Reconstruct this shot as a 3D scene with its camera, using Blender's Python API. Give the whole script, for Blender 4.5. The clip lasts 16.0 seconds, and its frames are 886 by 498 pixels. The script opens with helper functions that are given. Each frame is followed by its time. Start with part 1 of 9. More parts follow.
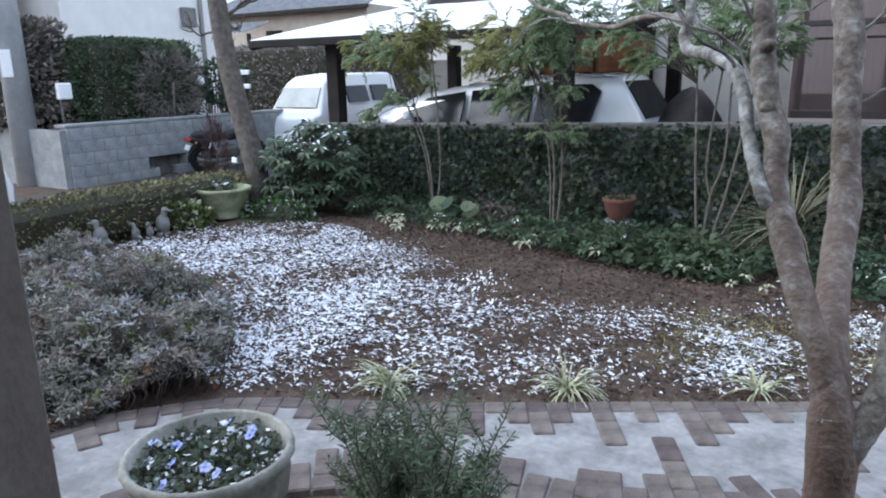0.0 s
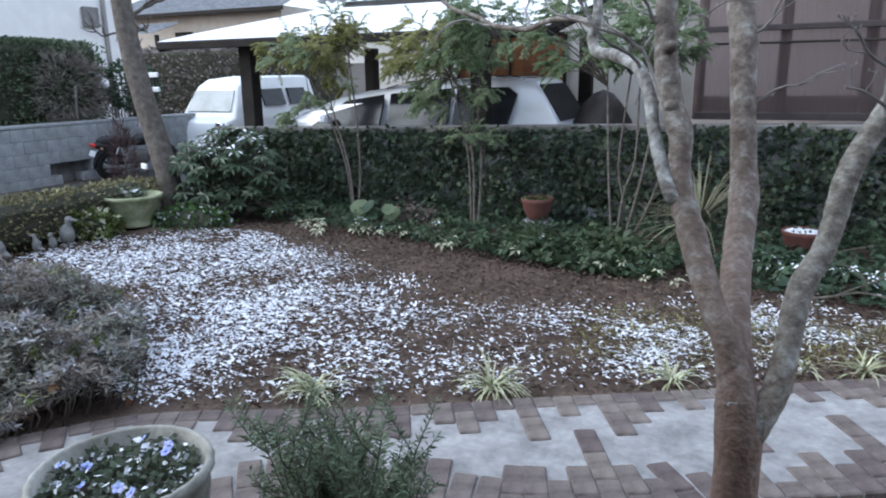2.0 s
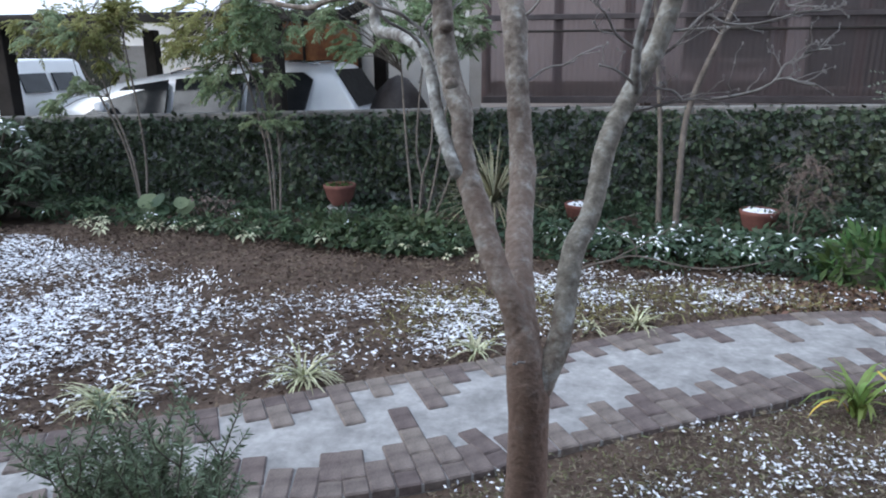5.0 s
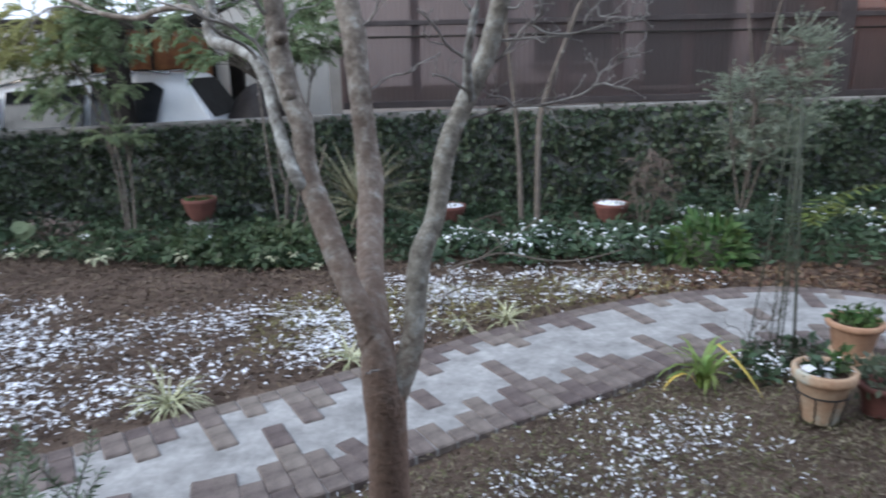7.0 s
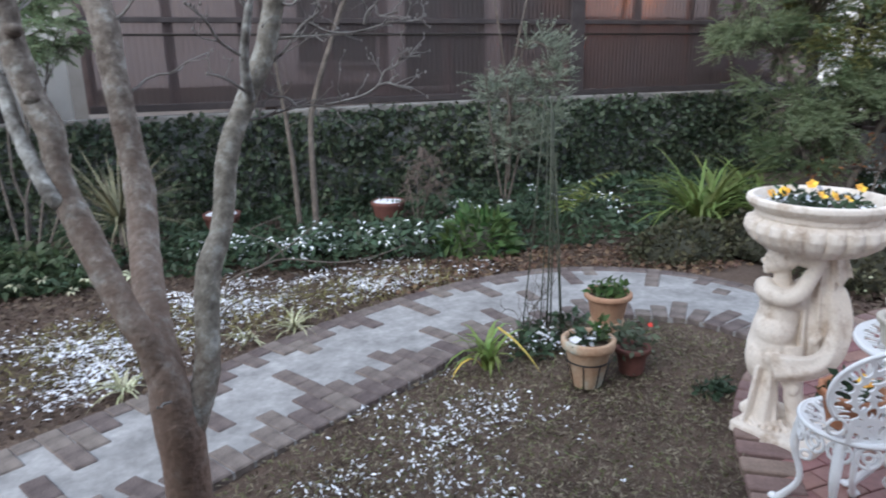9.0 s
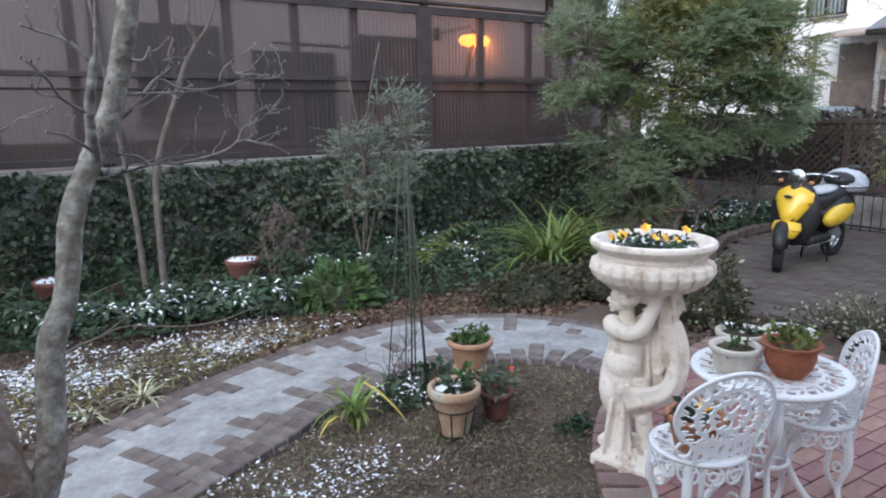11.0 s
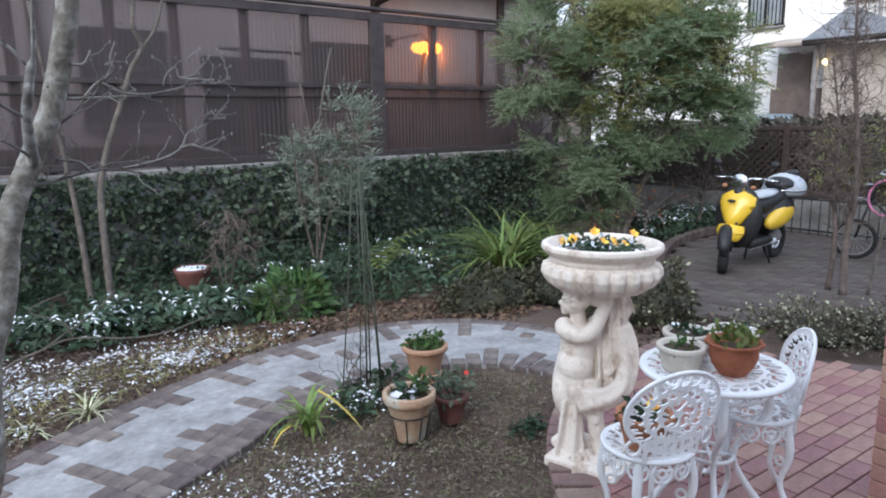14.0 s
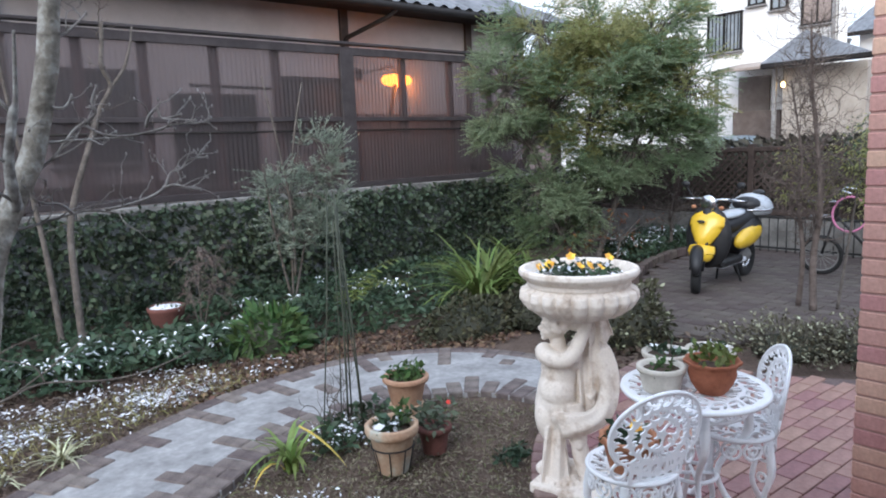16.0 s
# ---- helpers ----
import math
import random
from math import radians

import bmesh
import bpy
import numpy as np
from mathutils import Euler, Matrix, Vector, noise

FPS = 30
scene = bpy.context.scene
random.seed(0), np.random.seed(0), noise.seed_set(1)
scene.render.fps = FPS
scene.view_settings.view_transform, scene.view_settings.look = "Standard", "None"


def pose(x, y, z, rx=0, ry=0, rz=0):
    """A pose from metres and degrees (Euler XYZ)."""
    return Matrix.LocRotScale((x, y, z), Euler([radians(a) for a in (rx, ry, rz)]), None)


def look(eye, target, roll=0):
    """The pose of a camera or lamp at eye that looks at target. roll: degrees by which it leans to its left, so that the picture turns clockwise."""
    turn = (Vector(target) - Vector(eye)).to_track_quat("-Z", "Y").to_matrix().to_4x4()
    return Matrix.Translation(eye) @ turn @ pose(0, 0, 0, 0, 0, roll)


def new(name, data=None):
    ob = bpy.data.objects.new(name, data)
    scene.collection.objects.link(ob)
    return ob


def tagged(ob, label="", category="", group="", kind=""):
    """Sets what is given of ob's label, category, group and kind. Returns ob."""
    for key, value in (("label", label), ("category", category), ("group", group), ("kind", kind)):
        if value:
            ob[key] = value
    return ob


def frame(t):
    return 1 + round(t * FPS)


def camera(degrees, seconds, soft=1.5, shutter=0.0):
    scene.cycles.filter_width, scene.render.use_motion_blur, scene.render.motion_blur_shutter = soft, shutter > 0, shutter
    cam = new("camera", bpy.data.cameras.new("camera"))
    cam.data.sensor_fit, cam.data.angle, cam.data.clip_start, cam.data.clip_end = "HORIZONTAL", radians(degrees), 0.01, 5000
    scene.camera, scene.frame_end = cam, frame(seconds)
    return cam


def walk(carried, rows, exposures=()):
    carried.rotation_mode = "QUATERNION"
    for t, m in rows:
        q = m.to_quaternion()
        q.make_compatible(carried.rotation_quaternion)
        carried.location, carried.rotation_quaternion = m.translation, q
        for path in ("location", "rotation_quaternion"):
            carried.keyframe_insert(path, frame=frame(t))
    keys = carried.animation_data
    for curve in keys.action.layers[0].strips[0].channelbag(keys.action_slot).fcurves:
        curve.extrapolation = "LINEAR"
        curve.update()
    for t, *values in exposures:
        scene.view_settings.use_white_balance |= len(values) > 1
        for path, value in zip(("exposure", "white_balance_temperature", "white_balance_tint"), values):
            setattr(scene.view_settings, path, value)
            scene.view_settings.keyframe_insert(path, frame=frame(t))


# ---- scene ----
cam = camera(65.67, 16.0, soft=1.9, shutter=0.6)
PATH = [
    (0, look((0.068, 0.499, 1.627), (-0.923, 2.165, 1.133), -0.99)),
    (0.5, look((0.071, 0.502, 1.624), (-0.887, 2.189, 1.138), -1.29)),
    (1, look((0.072, 0.501, 1.623), (-0.825, 2.222, 1.139), -0.84)),
    (1.5, look((0.070, 0.502, 1.622), (-0.771, 2.250, 1.138), -0.77)),
    (2, look((0.072, 0.504, 1.621), (-0.720, 2.274, 1.133), -0.86)),
    (2.5, look((0.073, 0.504, 1.619), (-0.658, 2.299, 1.123), -0.86)),
    (3, look((0.071, 0.505, 1.616), (-0.577, 2.329, 1.110), -0.74)),
    (3.5, look((0.070, 0.517, 1.611), (-0.460, 2.374, 1.094), -1.19)),
    (4, look((0.063, 0.528, 1.608), (-0.328, 2.416, 1.078), -0.80)),
    (4.2, look((0.065, 0.525, 1.606), (-0.277, 2.421, 1.071), -0.44)),
    (6.5, look((0.139, 0.515, 1.615), (0.035, 2.444, 1.098), -2.31)),
    (7, look((0.133, 0.514, 1.616), (0.237, 2.441, 1.093), -1.36)),
    (7.5, look((0.127, 0.519, 1.615), (0.410, 2.427, 1.084), -0.85)),
    (8, look((0.122, 0.530, 1.614), (0.554, 2.407, 1.077), -0.49)),
    (8.5, look((0.118, 0.539, 1.614), (0.704, 2.374, 1.076), -0.80)),
    (9, look((0.112, 0.547, 1.613), (0.836, 2.334, 1.081), -0.94)),
    (9.5, look((0.104, 0.552, 1.615), (0.945, 2.297, 1.117), -0.99)),
    (10, look((0.100, 0.554, 1.617), (1.050, 2.255, 1.165), -1.27)),
    (10.2, look((0.100, 0.553, 1.618), (1.088, 2.237, 1.185), -1.21)),
    (12.3, look((0.090, 0.536, 1.611), (1.263, 2.114, 1.243), -0.69)),
    (12.5, look((0.092, 0.534, 1.611), (1.261, 2.113, 1.239), -0.80)),
    (13, look((0.094, 0.534, 1.612), (1.270, 2.106, 1.232), -0.36)),
    (13.5, look((0.095, 0.531, 1.609), (1.287, 2.091, 1.226), -0.93)),
    (14, look((0.098, 0.532, 1.613), (1.308, 2.080, 1.241), -0.78)),
    (14.5, look((0.090, 0.532, 1.617), (1.323, 2.067, 1.265), -0.33)),
    (15, look((0.094, 0.532, 1.614), (1.349, 2.054, 1.281), -0.23)),
    (15.5, look((0.090, 0.531, 1.615), (1.364, 2.040, 1.298), -1.39)),
    (16, look((0.078, 0.531, 1.618), (1.356, 2.042, 1.327), -2.31)),
]
EXPOSURES = [(0, 1.03, 5600, 8), (4, 1.0, 5640, 8), (7, 1.02, 5760, 8), (9, 0.99, 5820, 9), (12, 1.01, 5710, 9), (16, 1.09, 5710, 9)]
walk(cam, PATH, EXPOSURES)

# ---- world and light: a grey winter morning after a light snowfall ----
world = bpy.data.worlds.new("overcast_sky")
scene.world = world
world.use_nodes = True
wn = world.node_tree
sky = wn.nodes.new("ShaderNodeTexSky")
sky.sky_type = "NISHITA"
sky.sun_disc = False
sky.sun_elevation = radians(9)
sky.sun_rotation = radians(235)
sky.dust_density = 4.0
sky.air_density = 1.2
grey = wn.nodes.new("ShaderNodeMix")
grey.data_type = "RGBA"
grey.inputs[0].default_value = 0.72
grey.inputs[7].default_value = (8.2, 8.6, 9.6, 1)
wn.links.new(sky.outputs[0], grey.inputs[6])
wn.links.new(grey.outputs[2], wn.nodes["Background"].inputs[0])
wn.nodes["Background"].inputs[1].default_value = 0.105

sun = new("sun", bpy.data.lights.new("sun", "SUN"))
sun.data.energy = 1.3
sun.data.angle = radians(40)
sun.data.color = (1.0, 0.96, 0.9)
sun.matrix_world = look((-9, -5, 6.5), (0, 0, 0))


# ---- materials ----
def mat(name, c1, c2, scale=6.0, rough=0.85, bump=0.3, bscale=70.0, metal=0.0, spec=0.3, vary=0.25, by="none", c3=None, dist=0.01, differ=0.7, thin=0.0, stops=(0.36, 0.64, 0.74), foot=None):
    """Two colours mixed by coarse noise, a fine grain on top and a fine relief. by: object or island, to vary the pieces; foot: a colour near the ground and the heights between which it fades out."""
    m = bpy.data.materials.new(name)
    m.use_nodes = True
    t = m.node_tree
    n, l = t.nodes, t.links
    b = n["Principled BSDF"]
    co = n.new("ShaderNodeTexCoord")
    big = n.new("ShaderNodeTexNoise")
    big.inputs["Scale"].default_value = scale
    big.inputs["Detail"].default_value = 6
    big.inputs["Roughness"].default_value = 0.65
    l.new(co.outputs["Object"], big.inputs["Vector"])
    fine = n.new("ShaderNodeTexNoise")
    fine.inputs["Scale"].default_value = bscale
    fine.inputs["Detail"].default_value = 4
    l.new(co.outputs["Object"], fine.inputs["Vector"])
    ramp = n.new("ShaderNodeValToRGB")
    e = ramp.color_ramp.elements
    e[0].position, e[1].position = stops[0], stops[1]
    e[0].color, e[1].color = (*c1, 1), (*c2, 1)
    if c3:
        k = e.new(stops[2])
        k.color = (*c3, 1)
    l.new(big.outputs["Fac"], ramp.inputs["Fac"])
    mul = n.new("ShaderNodeMath")
    mul.operation = "MULTIPLY_ADD"
    mul.inputs[1].default_value = 2 * vary
    mul.inputs[2].default_value = 1 - vary
    l.new(fine.outputs["Fac"], mul.inputs[0])
    hsv = n.new("ShaderNodeHueSaturation")
    tone = ramp.outputs["Color"]
    if foot:
        xyz = n.new("ShaderNodeSeparateXYZ")
        l.new(co.outputs["Object"], xyz.inputs[0])
        wob = n.new("ShaderNodeMath")
        wob.operation = "MULTIPLY_ADD"
        wob.inputs[1].default_value = 0.5
        l.new(big.outputs["Fac"], wob.inputs[0])
        l.new(xyz.outputs[2], wob.inputs[2])
        rise = n.new("ShaderNodeMapRange")
        rise.inputs[1].default_value, rise.inputs[2].default_value = foot[1] + 0.25, foot[2] + 0.25
        l.new(wob.outputs[0], rise.inputs[0])
        low = n.new("ShaderNodeMix")
        low.data_type = "RGBA"
        low.inputs[6].default_value = (*foot[0], 1)
        l.new(rise.outputs[0], low.inputs[0])
        l.new(tone, low.inputs[7])
        tone = low.outputs[2]
    l.new(tone, hsv.inputs["Color"])
    last = mul.outputs[0]
    if by != "none":
        src = n.new("ShaderNodeObjectInfo") if by == "object" else n.new("ShaderNodeNewGeometry")
        out = src.outputs["Random"] if by == "object" else src.outputs["Random Per Island"]
        m2 = n.new("ShaderNodeMath")
        m2.operation = "MULTIPLY_ADD"
        m2.inputs[1].default_value = differ
        m2.inputs[2].default_value = 1 - differ / 2
        l.new(out, m2.inputs[0])
        m3 = n.new("ShaderNodeMath")
        m3.operation = "MULTIPLY"
        l.new(m2.outputs[0], m3.inputs[0])
        l.new(last, m3.inputs[1])
        last = m3.outputs[0]
        m4 = n.new("ShaderNodeMath")
        m4.operation = "MULTIPLY_ADD"
        m4.inputs[1].default_value = 0.05
        m4.inputs[2].default_value = 0.475
        l.new(out, m4.inputs[0])
        l.new(m4.outputs[0], hsv.inputs["Hue"])
    l.new(last, hsv.inputs["Value"])
    l.new(hsv.outputs["Color"], b.inputs["Base Color"])
    b.inputs["Roughness"].default_value = rough
    b.inputs["Metallic"].default_value = metal
    b.inputs["Specular IOR Level"].default_value = spec
    if bump:
        bp = n.new("ShaderNodeBump")
        bp.inputs["Strength"].default_value = bump
        bp.inputs["Distance"].default_value = dist
        l.new(fine.outputs["Fac"], bp.inputs["Height"])
        l.new(bp.outputs["Normal"], b.inputs["Normal"])
    if thin:
        tl = n.new("ShaderNodeBsdfTranslucent")
        l.new(hsv.outputs["Color"], tl.inputs["Color"])
        mx = n.new("ShaderNodeMixShader")
        mx.inputs[0].default_value = thin
        l.new(b.outputs[0], mx.inputs[1])
        l.new(tl.outputs[0], mx.inputs[2])
        l.new(mx.outputs[0], n["Material Output"].inputs["Surface"])
    return m


def glow(name, colour, power):
    m = bpy.data.materials.new(name)
    m.use_nodes = True
    b = m.node_tree.nodes["Principled BSDF"]
    b.inputs["Base Color"].default_value = (*colour, 1)
    b.inputs["Emission Color"].default_value = (*colour, 1)
    b.inputs["Emission Strength"].default_value = power
    return m


SOIL = mat("soil", (0.062, 0.043, 0.033), (0.125, 0.09, 0.07), 2.2, 0.95, 0.9, 45, vary=0.5, dist=0.02)
ASPHALT = mat("asphalt", (0.05, 0.05, 0.053), (0.08, 0.08, 0.083), 1.2, 0.85, 0.4, 160)
CONCRETE = mat("path_concrete", (0.208, 0.205, 0.205), (0.345, 0.342, 0.342), 5, 0.85, 0.35, 30, vary=0.3)
BRICK = mat("paving_brick", (0.098, 0.08, 0.075), (0.172, 0.142, 0.132), 9, 0.8, 0.5, 90, by="object", differ=0.5)
BLOCK = mat("concrete_block", (0.25, 0.26, 0.27), (0.37, 0.385, 0.395), 5, 0.92, 0.9, 40, vary=0.35, by="object", differ=0.2, dist=0.02)
POLE = mat("pole_concrete", (0.34, 0.35, 0.36), (0.44, 0.45, 0.46), 3, 0.9, 0.2, 60)
CAP = mat("wall_cap_concrete", (0.13, 0.125, 0.12), (0.24, 0.235, 0.225), 4, 0.9, 0.4, 70)
TILE = mat("terrace_tile", (0.25, 0.13, 0.115), (0.33, 0.18, 0.16), 6, 0.45, 0.15, 60, spec=0.4, by="object", differ=0.28)
GROUT = mat("dark_grout", (0.05, 0.04, 0.037), (0.09, 0.07, 0.065), 8, 0.9)
TILEGROUT = mat("tile_grout", (0.085, 0.062, 0.058), (0.14, 0.105, 0.098), 8, 0.9)
BORDER = mat("border_brick", (0.18, 0.125, 0.11), (0.26, 0.18, 0.16), 9, 0.8, 0.4, 80, by="object", differ=0.35)
REDTILE = mat("column_tile", (0.48, 0.27, 0.22), (0.55, 0.32, 0.265), 9, 0.6, 0.2, 80, by="object", differ=0.25)
SETT = mat("drive_sett", (0.07, 0.056, 0.05), (0.105, 0.087, 0.079), 5, 0.8, 0.3, 60, by="object", differ=0.3)
SNOW = mat("snow", (0.72, 0.75, 0.82), (0.83, 0.85, 0.90), 20, 0.7, 0.5, 120, vary=0.08)
BARK = mat("pale_mottled_bark", (0.12, 0.098, 0.083), (0.262, 0.23, 0.20), 34, 0.88, 0.9, 110, vary=0.45, c3=(0.42, 0.415, 0.39), stops=(0.36, 0.54, 0.65), dist=0.004, foot=((0.235, 0.165, 0.13), 1.08, 1.55))
GREYBARK = mat("grey_green_bark", (0.155, 0.138, 0.115), (0.31, 0.29, 0.25), 38, 0.88, 0.9, 110, vary=0.45, c3=(0.46, 0.455, 0.42), stops=(0.36, 0.53, 0.63), dist=0.004, foot=((0.235, 0.165, 0.13), 1.02, 1.25))
LICHEN = mat("lichened_bark", (0.16, 0.145, 0.13), (0.34, 0.335, 0.315), 38, 0.88, 0.9, 110, vary=0.4, c3=(0.56, 0.57, 0.55), stops=(0.36, 0.52, 0.64), dist=0.004)
BARK2 = mat("brown_bark", (0.075, 0.064, 0.056), (0.145, 0.128, 0.112), 14, 0.9, 0.8, 60, vary=0.35)
TWIG = mat("grey_twig", (0.20, 0.185, 0.175), (0.38, 0.365, 0.35), 20, 0.85, 0.3, 80)
IVY = mat("ivy_leaf", (0.046, 0.066, 0.044), (0.094, 0.122, 0.076), 3, 0.5, 0.0, by="island", thin=0.3, differ=1.0)
DARKGREEN = mat("dark_green_leaf", (0.036, 0.062, 0.038), (0.08, 0.118, 0.068), 3, 0.45, 0.0, by="island", thin=0.3)
GREEN = mat("green_leaf", (0.05, 0.095, 0.03), (0.10, 0.16, 0.055), 3, 0.5, 0.0, by="island", thin=0.3)
LIME = mat("yellow_green_leaf", (0.10, 0.135, 0.035), (0.18, 0.21, 0.06), 2, 0.5, 0.0, by="island", thin=0.3)
BEDGREEN = mat("muted_green_leaf", (0.042, 0.066, 0.032), (0.082, 0.112, 0.058), 3, 0.5, 0.0, by="island", thin=0.3)
OLIVE = mat("olive_leaf", (0.075, 0.10, 0.065), (0.14, 0.165, 0.115), 3, 0.55, 0.0, by="island", thin=0.3)
HEATH = mat("frosted_heath", (0.15, 0.13, 0.11), (0.27, 0.245, 0.22), 4, 0.9, 0.0, by="island", c3=(0.15, 0.16, 0.09))
FROST = mat("frosted_tip", (0.27, 0.27, 0.285), (0.42, 0.425, 0.45), 9, 0.8, 0.0, by="island")
HEDGE = mat("clipped_hedge", (0.115, 0.108, 0.055), (0.225, 0.205, 0.10), 3, 0.7, 0.0, by="island")
HEDGE2 = mat("tall_hedge", (0.075, 0.105, 0.062), (0.13, 0.17, 0.098), 1.0, 0.7, 0.0, by="island", differ=0.35)
CREAM = mat("cream_edged_leaf", (0.30, 0.31, 0.20), (0.46, 0.46, 0.33), 4, 0.5, 0.0, by="island")
DRY = mat("dry_leaf", (0.075, 0.054, 0.042), (0.14, 0.105, 0.083), 6, 0.9, 0.0, by="island")
RUST = mat("rust_leaf", (0.14, 0.055, 0.03), (0.24, 0.11, 0.05), 6, 0.9, 0.0, by="island")
YELLEAF = mat("yellow_leaf", (0.55, 0.40, 0.07), (0.62, 0.50, 0.12), 6, 0.6, 0.0)
# Dark filler whose colour stands in for the shade among the leaves.
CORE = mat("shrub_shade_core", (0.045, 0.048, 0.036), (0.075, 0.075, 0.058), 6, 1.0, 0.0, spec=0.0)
TERRA = mat("terracotta", (0.36, 0.16, 0.085), (0.47, 0.23, 0.13), 5, 0.85, 0.3, 60)
TERRAD = mat("dark_terracotta", (0.115, 0.05, 0.043), (0.17, 0.075, 0.062), 6, 0.8, 0.3, 60)
TERRAL = mat("weathered_terracotta", (0.36, 0.225, 0.145), (0.43, 0.32, 0.225), 6, 0.9, 0.3, 60, c3=(0.42, 0.42, 0.36), stops=(0.36, 0.52, 0.62))
STONE = mat("planter_stone", (0.24, 0.24, 0.205), (0.40, 0.395, 0.365), 8, 0.9, 0.4, 50, vary=0.2)
MOSS = mat("mossy_pot", (0.20, 0.235, 0.12), (0.36, 0.37, 0.25), 8, 0.9, 0.4, 50)
STATUE = mat("cast_stone", (0.40, 0.30, 0.215), (0.75, 0.68, 0.60), 9, 0.8, 0.25, 90, vary=0.14, stops=(0.28, 0.5, 0.74))
GREYSTONE = mat("grey_stone", (0.16, 0.16, 0.155), (0.27, 0.27, 0.26), 14, 0.9, 0.5, 60)
WHITEMETAL = mat("white_painted_metal", (0.82, 0.84, 0.86), (0.88, 0.89, 0.90), 12, 0.4, 0.08, 80, spec=0.5, vary=0.05)
CERAMIC = mat("pale_ceramic", (0.52, 0.48, 0.41), (0.64, 0.60, 0.52), 10, 0.6, 0.1, 80, vary=0.08)
DARKBROWN = mat("dark_brown_metal", (0.018, 0.016, 0.015), (0.03, 0.027, 0.025), 5, 0.65, 0.1, 90, spec=0.15)
SASH = mat("brown_sash", (0.05, 0.035, 0.028), (0.085, 0.06, 0.048), 5, 0.5, 0.2, 90)
STUCCO = mat("beige_stucco", (0.33, 0.29, 0.265), (0.41, 0.365, 0.335), 2, 0.9, 0.3, 110, vary=0.15)
WHITEWALL = mat("white_render", (0.74, 0.73, 0.71), (0.83, 0.82, 0.80), 1.5, 0.9, 0.2, 90, vary=0.08)
GREYWALL = mat("grey_render", (0.22, 0.21, 0.20), (0.30, 0.29, 0.28), 1.5, 0.9, 0.2, 90)
ROOF = mat("grey_roof_tile", (0.10, 0.105, 0.115), (0.20, 0.21, 0.225), 4, 0.55, 0.3, 40, spec=0.4)
DARKGLASS = mat("dark_window_glass", (0.018, 0.019, 0.021), (0.03, 0.031, 0.034), 2, 0.35, 0.0, spec=0.2)
CARGLASS = mat("car_window_glass", (0.018, 0.02, 0.023), (0.035, 0.038, 0.042), 2, 0.08, 0.0, spec=0.28)
# Pale base colour carries the sky's reflection on these panes.
PALEGLASS = mat("pale_reflecting_glass", (0.22, 0.25, 0.27), (0.34, 0.37, 0.39), 2, 0.12, 0.0, spec=0.6)
JAMB = mat("grey_brown_frame", (0.15, 0.132, 0.12), (0.21, 0.19, 0.172), 5, 0.5, 0.2, 90)
BLACK = mat("black_plastic", (0.012, 0.012, 0.013), (0.022, 0.022, 0.024), 8, 0.5, 0.1, 120, spec=0.4)
RUBBER = mat("tyre_rubber", (0.015, 0.015, 0.015), (0.028, 0.028, 0.028), 8, 0.9, 0.2, 120)
BOXGREY = mat("silver_plastic", (0.36, 0.39, 0.43), (0.44, 0.47, 0.51), 8, 0.25, 0.0, spec=0.6, vary=0.05)
CHROME = mat("chrome", (0.6, 0.61, 0.63), (0.68, 0.69, 0.71), 8, 0.2, 0.0, metal=1.0, spec=0.5)
YELLOW = mat("yellow_paint", (0.66, 0.43, 0.03), (0.74, 0.49, 0.04), 8, 0.25, 0.0, spec=0.6, vary=0.04)
WHITECAR = mat("white_car_paint", (0.88, 0.90, 0.92), (0.91, 0.93, 0.95), 3, 0.25, 0.0, spec=0.6, vary=0.03)
SILVERCAR = mat("silver_car_paint", (0.78, 0.83, 0.90), (0.84, 0.88, 0.93), 3, 0.18, 0.0, metal=0.1, spec=0.6, vary=0.03)
BAMBOO = mat("green_bamboo", (0.035, 0.042, 0.03), (0.07, 0.078, 0.055), 9, 0.6, 0.2, 60)
WOOD = mat("dark_lattice_wood", (0.035, 0.025, 0.022), (0.065, 0.048, 0.042), 8, 0.8, 0.3, 70)
VIOLET = mat("blue_violet_petal", (0.20, 0.26, 0.62), (0.46, 0.54, 0.84), 30, 0.6, 0.0, by="island")
YPETAL = mat("yellow_petal", (0.72, 0.36, 0.04), (0.82, 0.48, 0.08), 30, 0.6, 0.0, by="island")
REDPETAL = mat("red_petal", (0.55, 0.05, 0.04), (0.65, 0.08, 0.06), 30, 0.6, 0.0)
PINK = mat("pink_cable", (0.50, 0.16, 0.30), (0.56, 0.20, 0.34), 30, 0.5, 0.0)


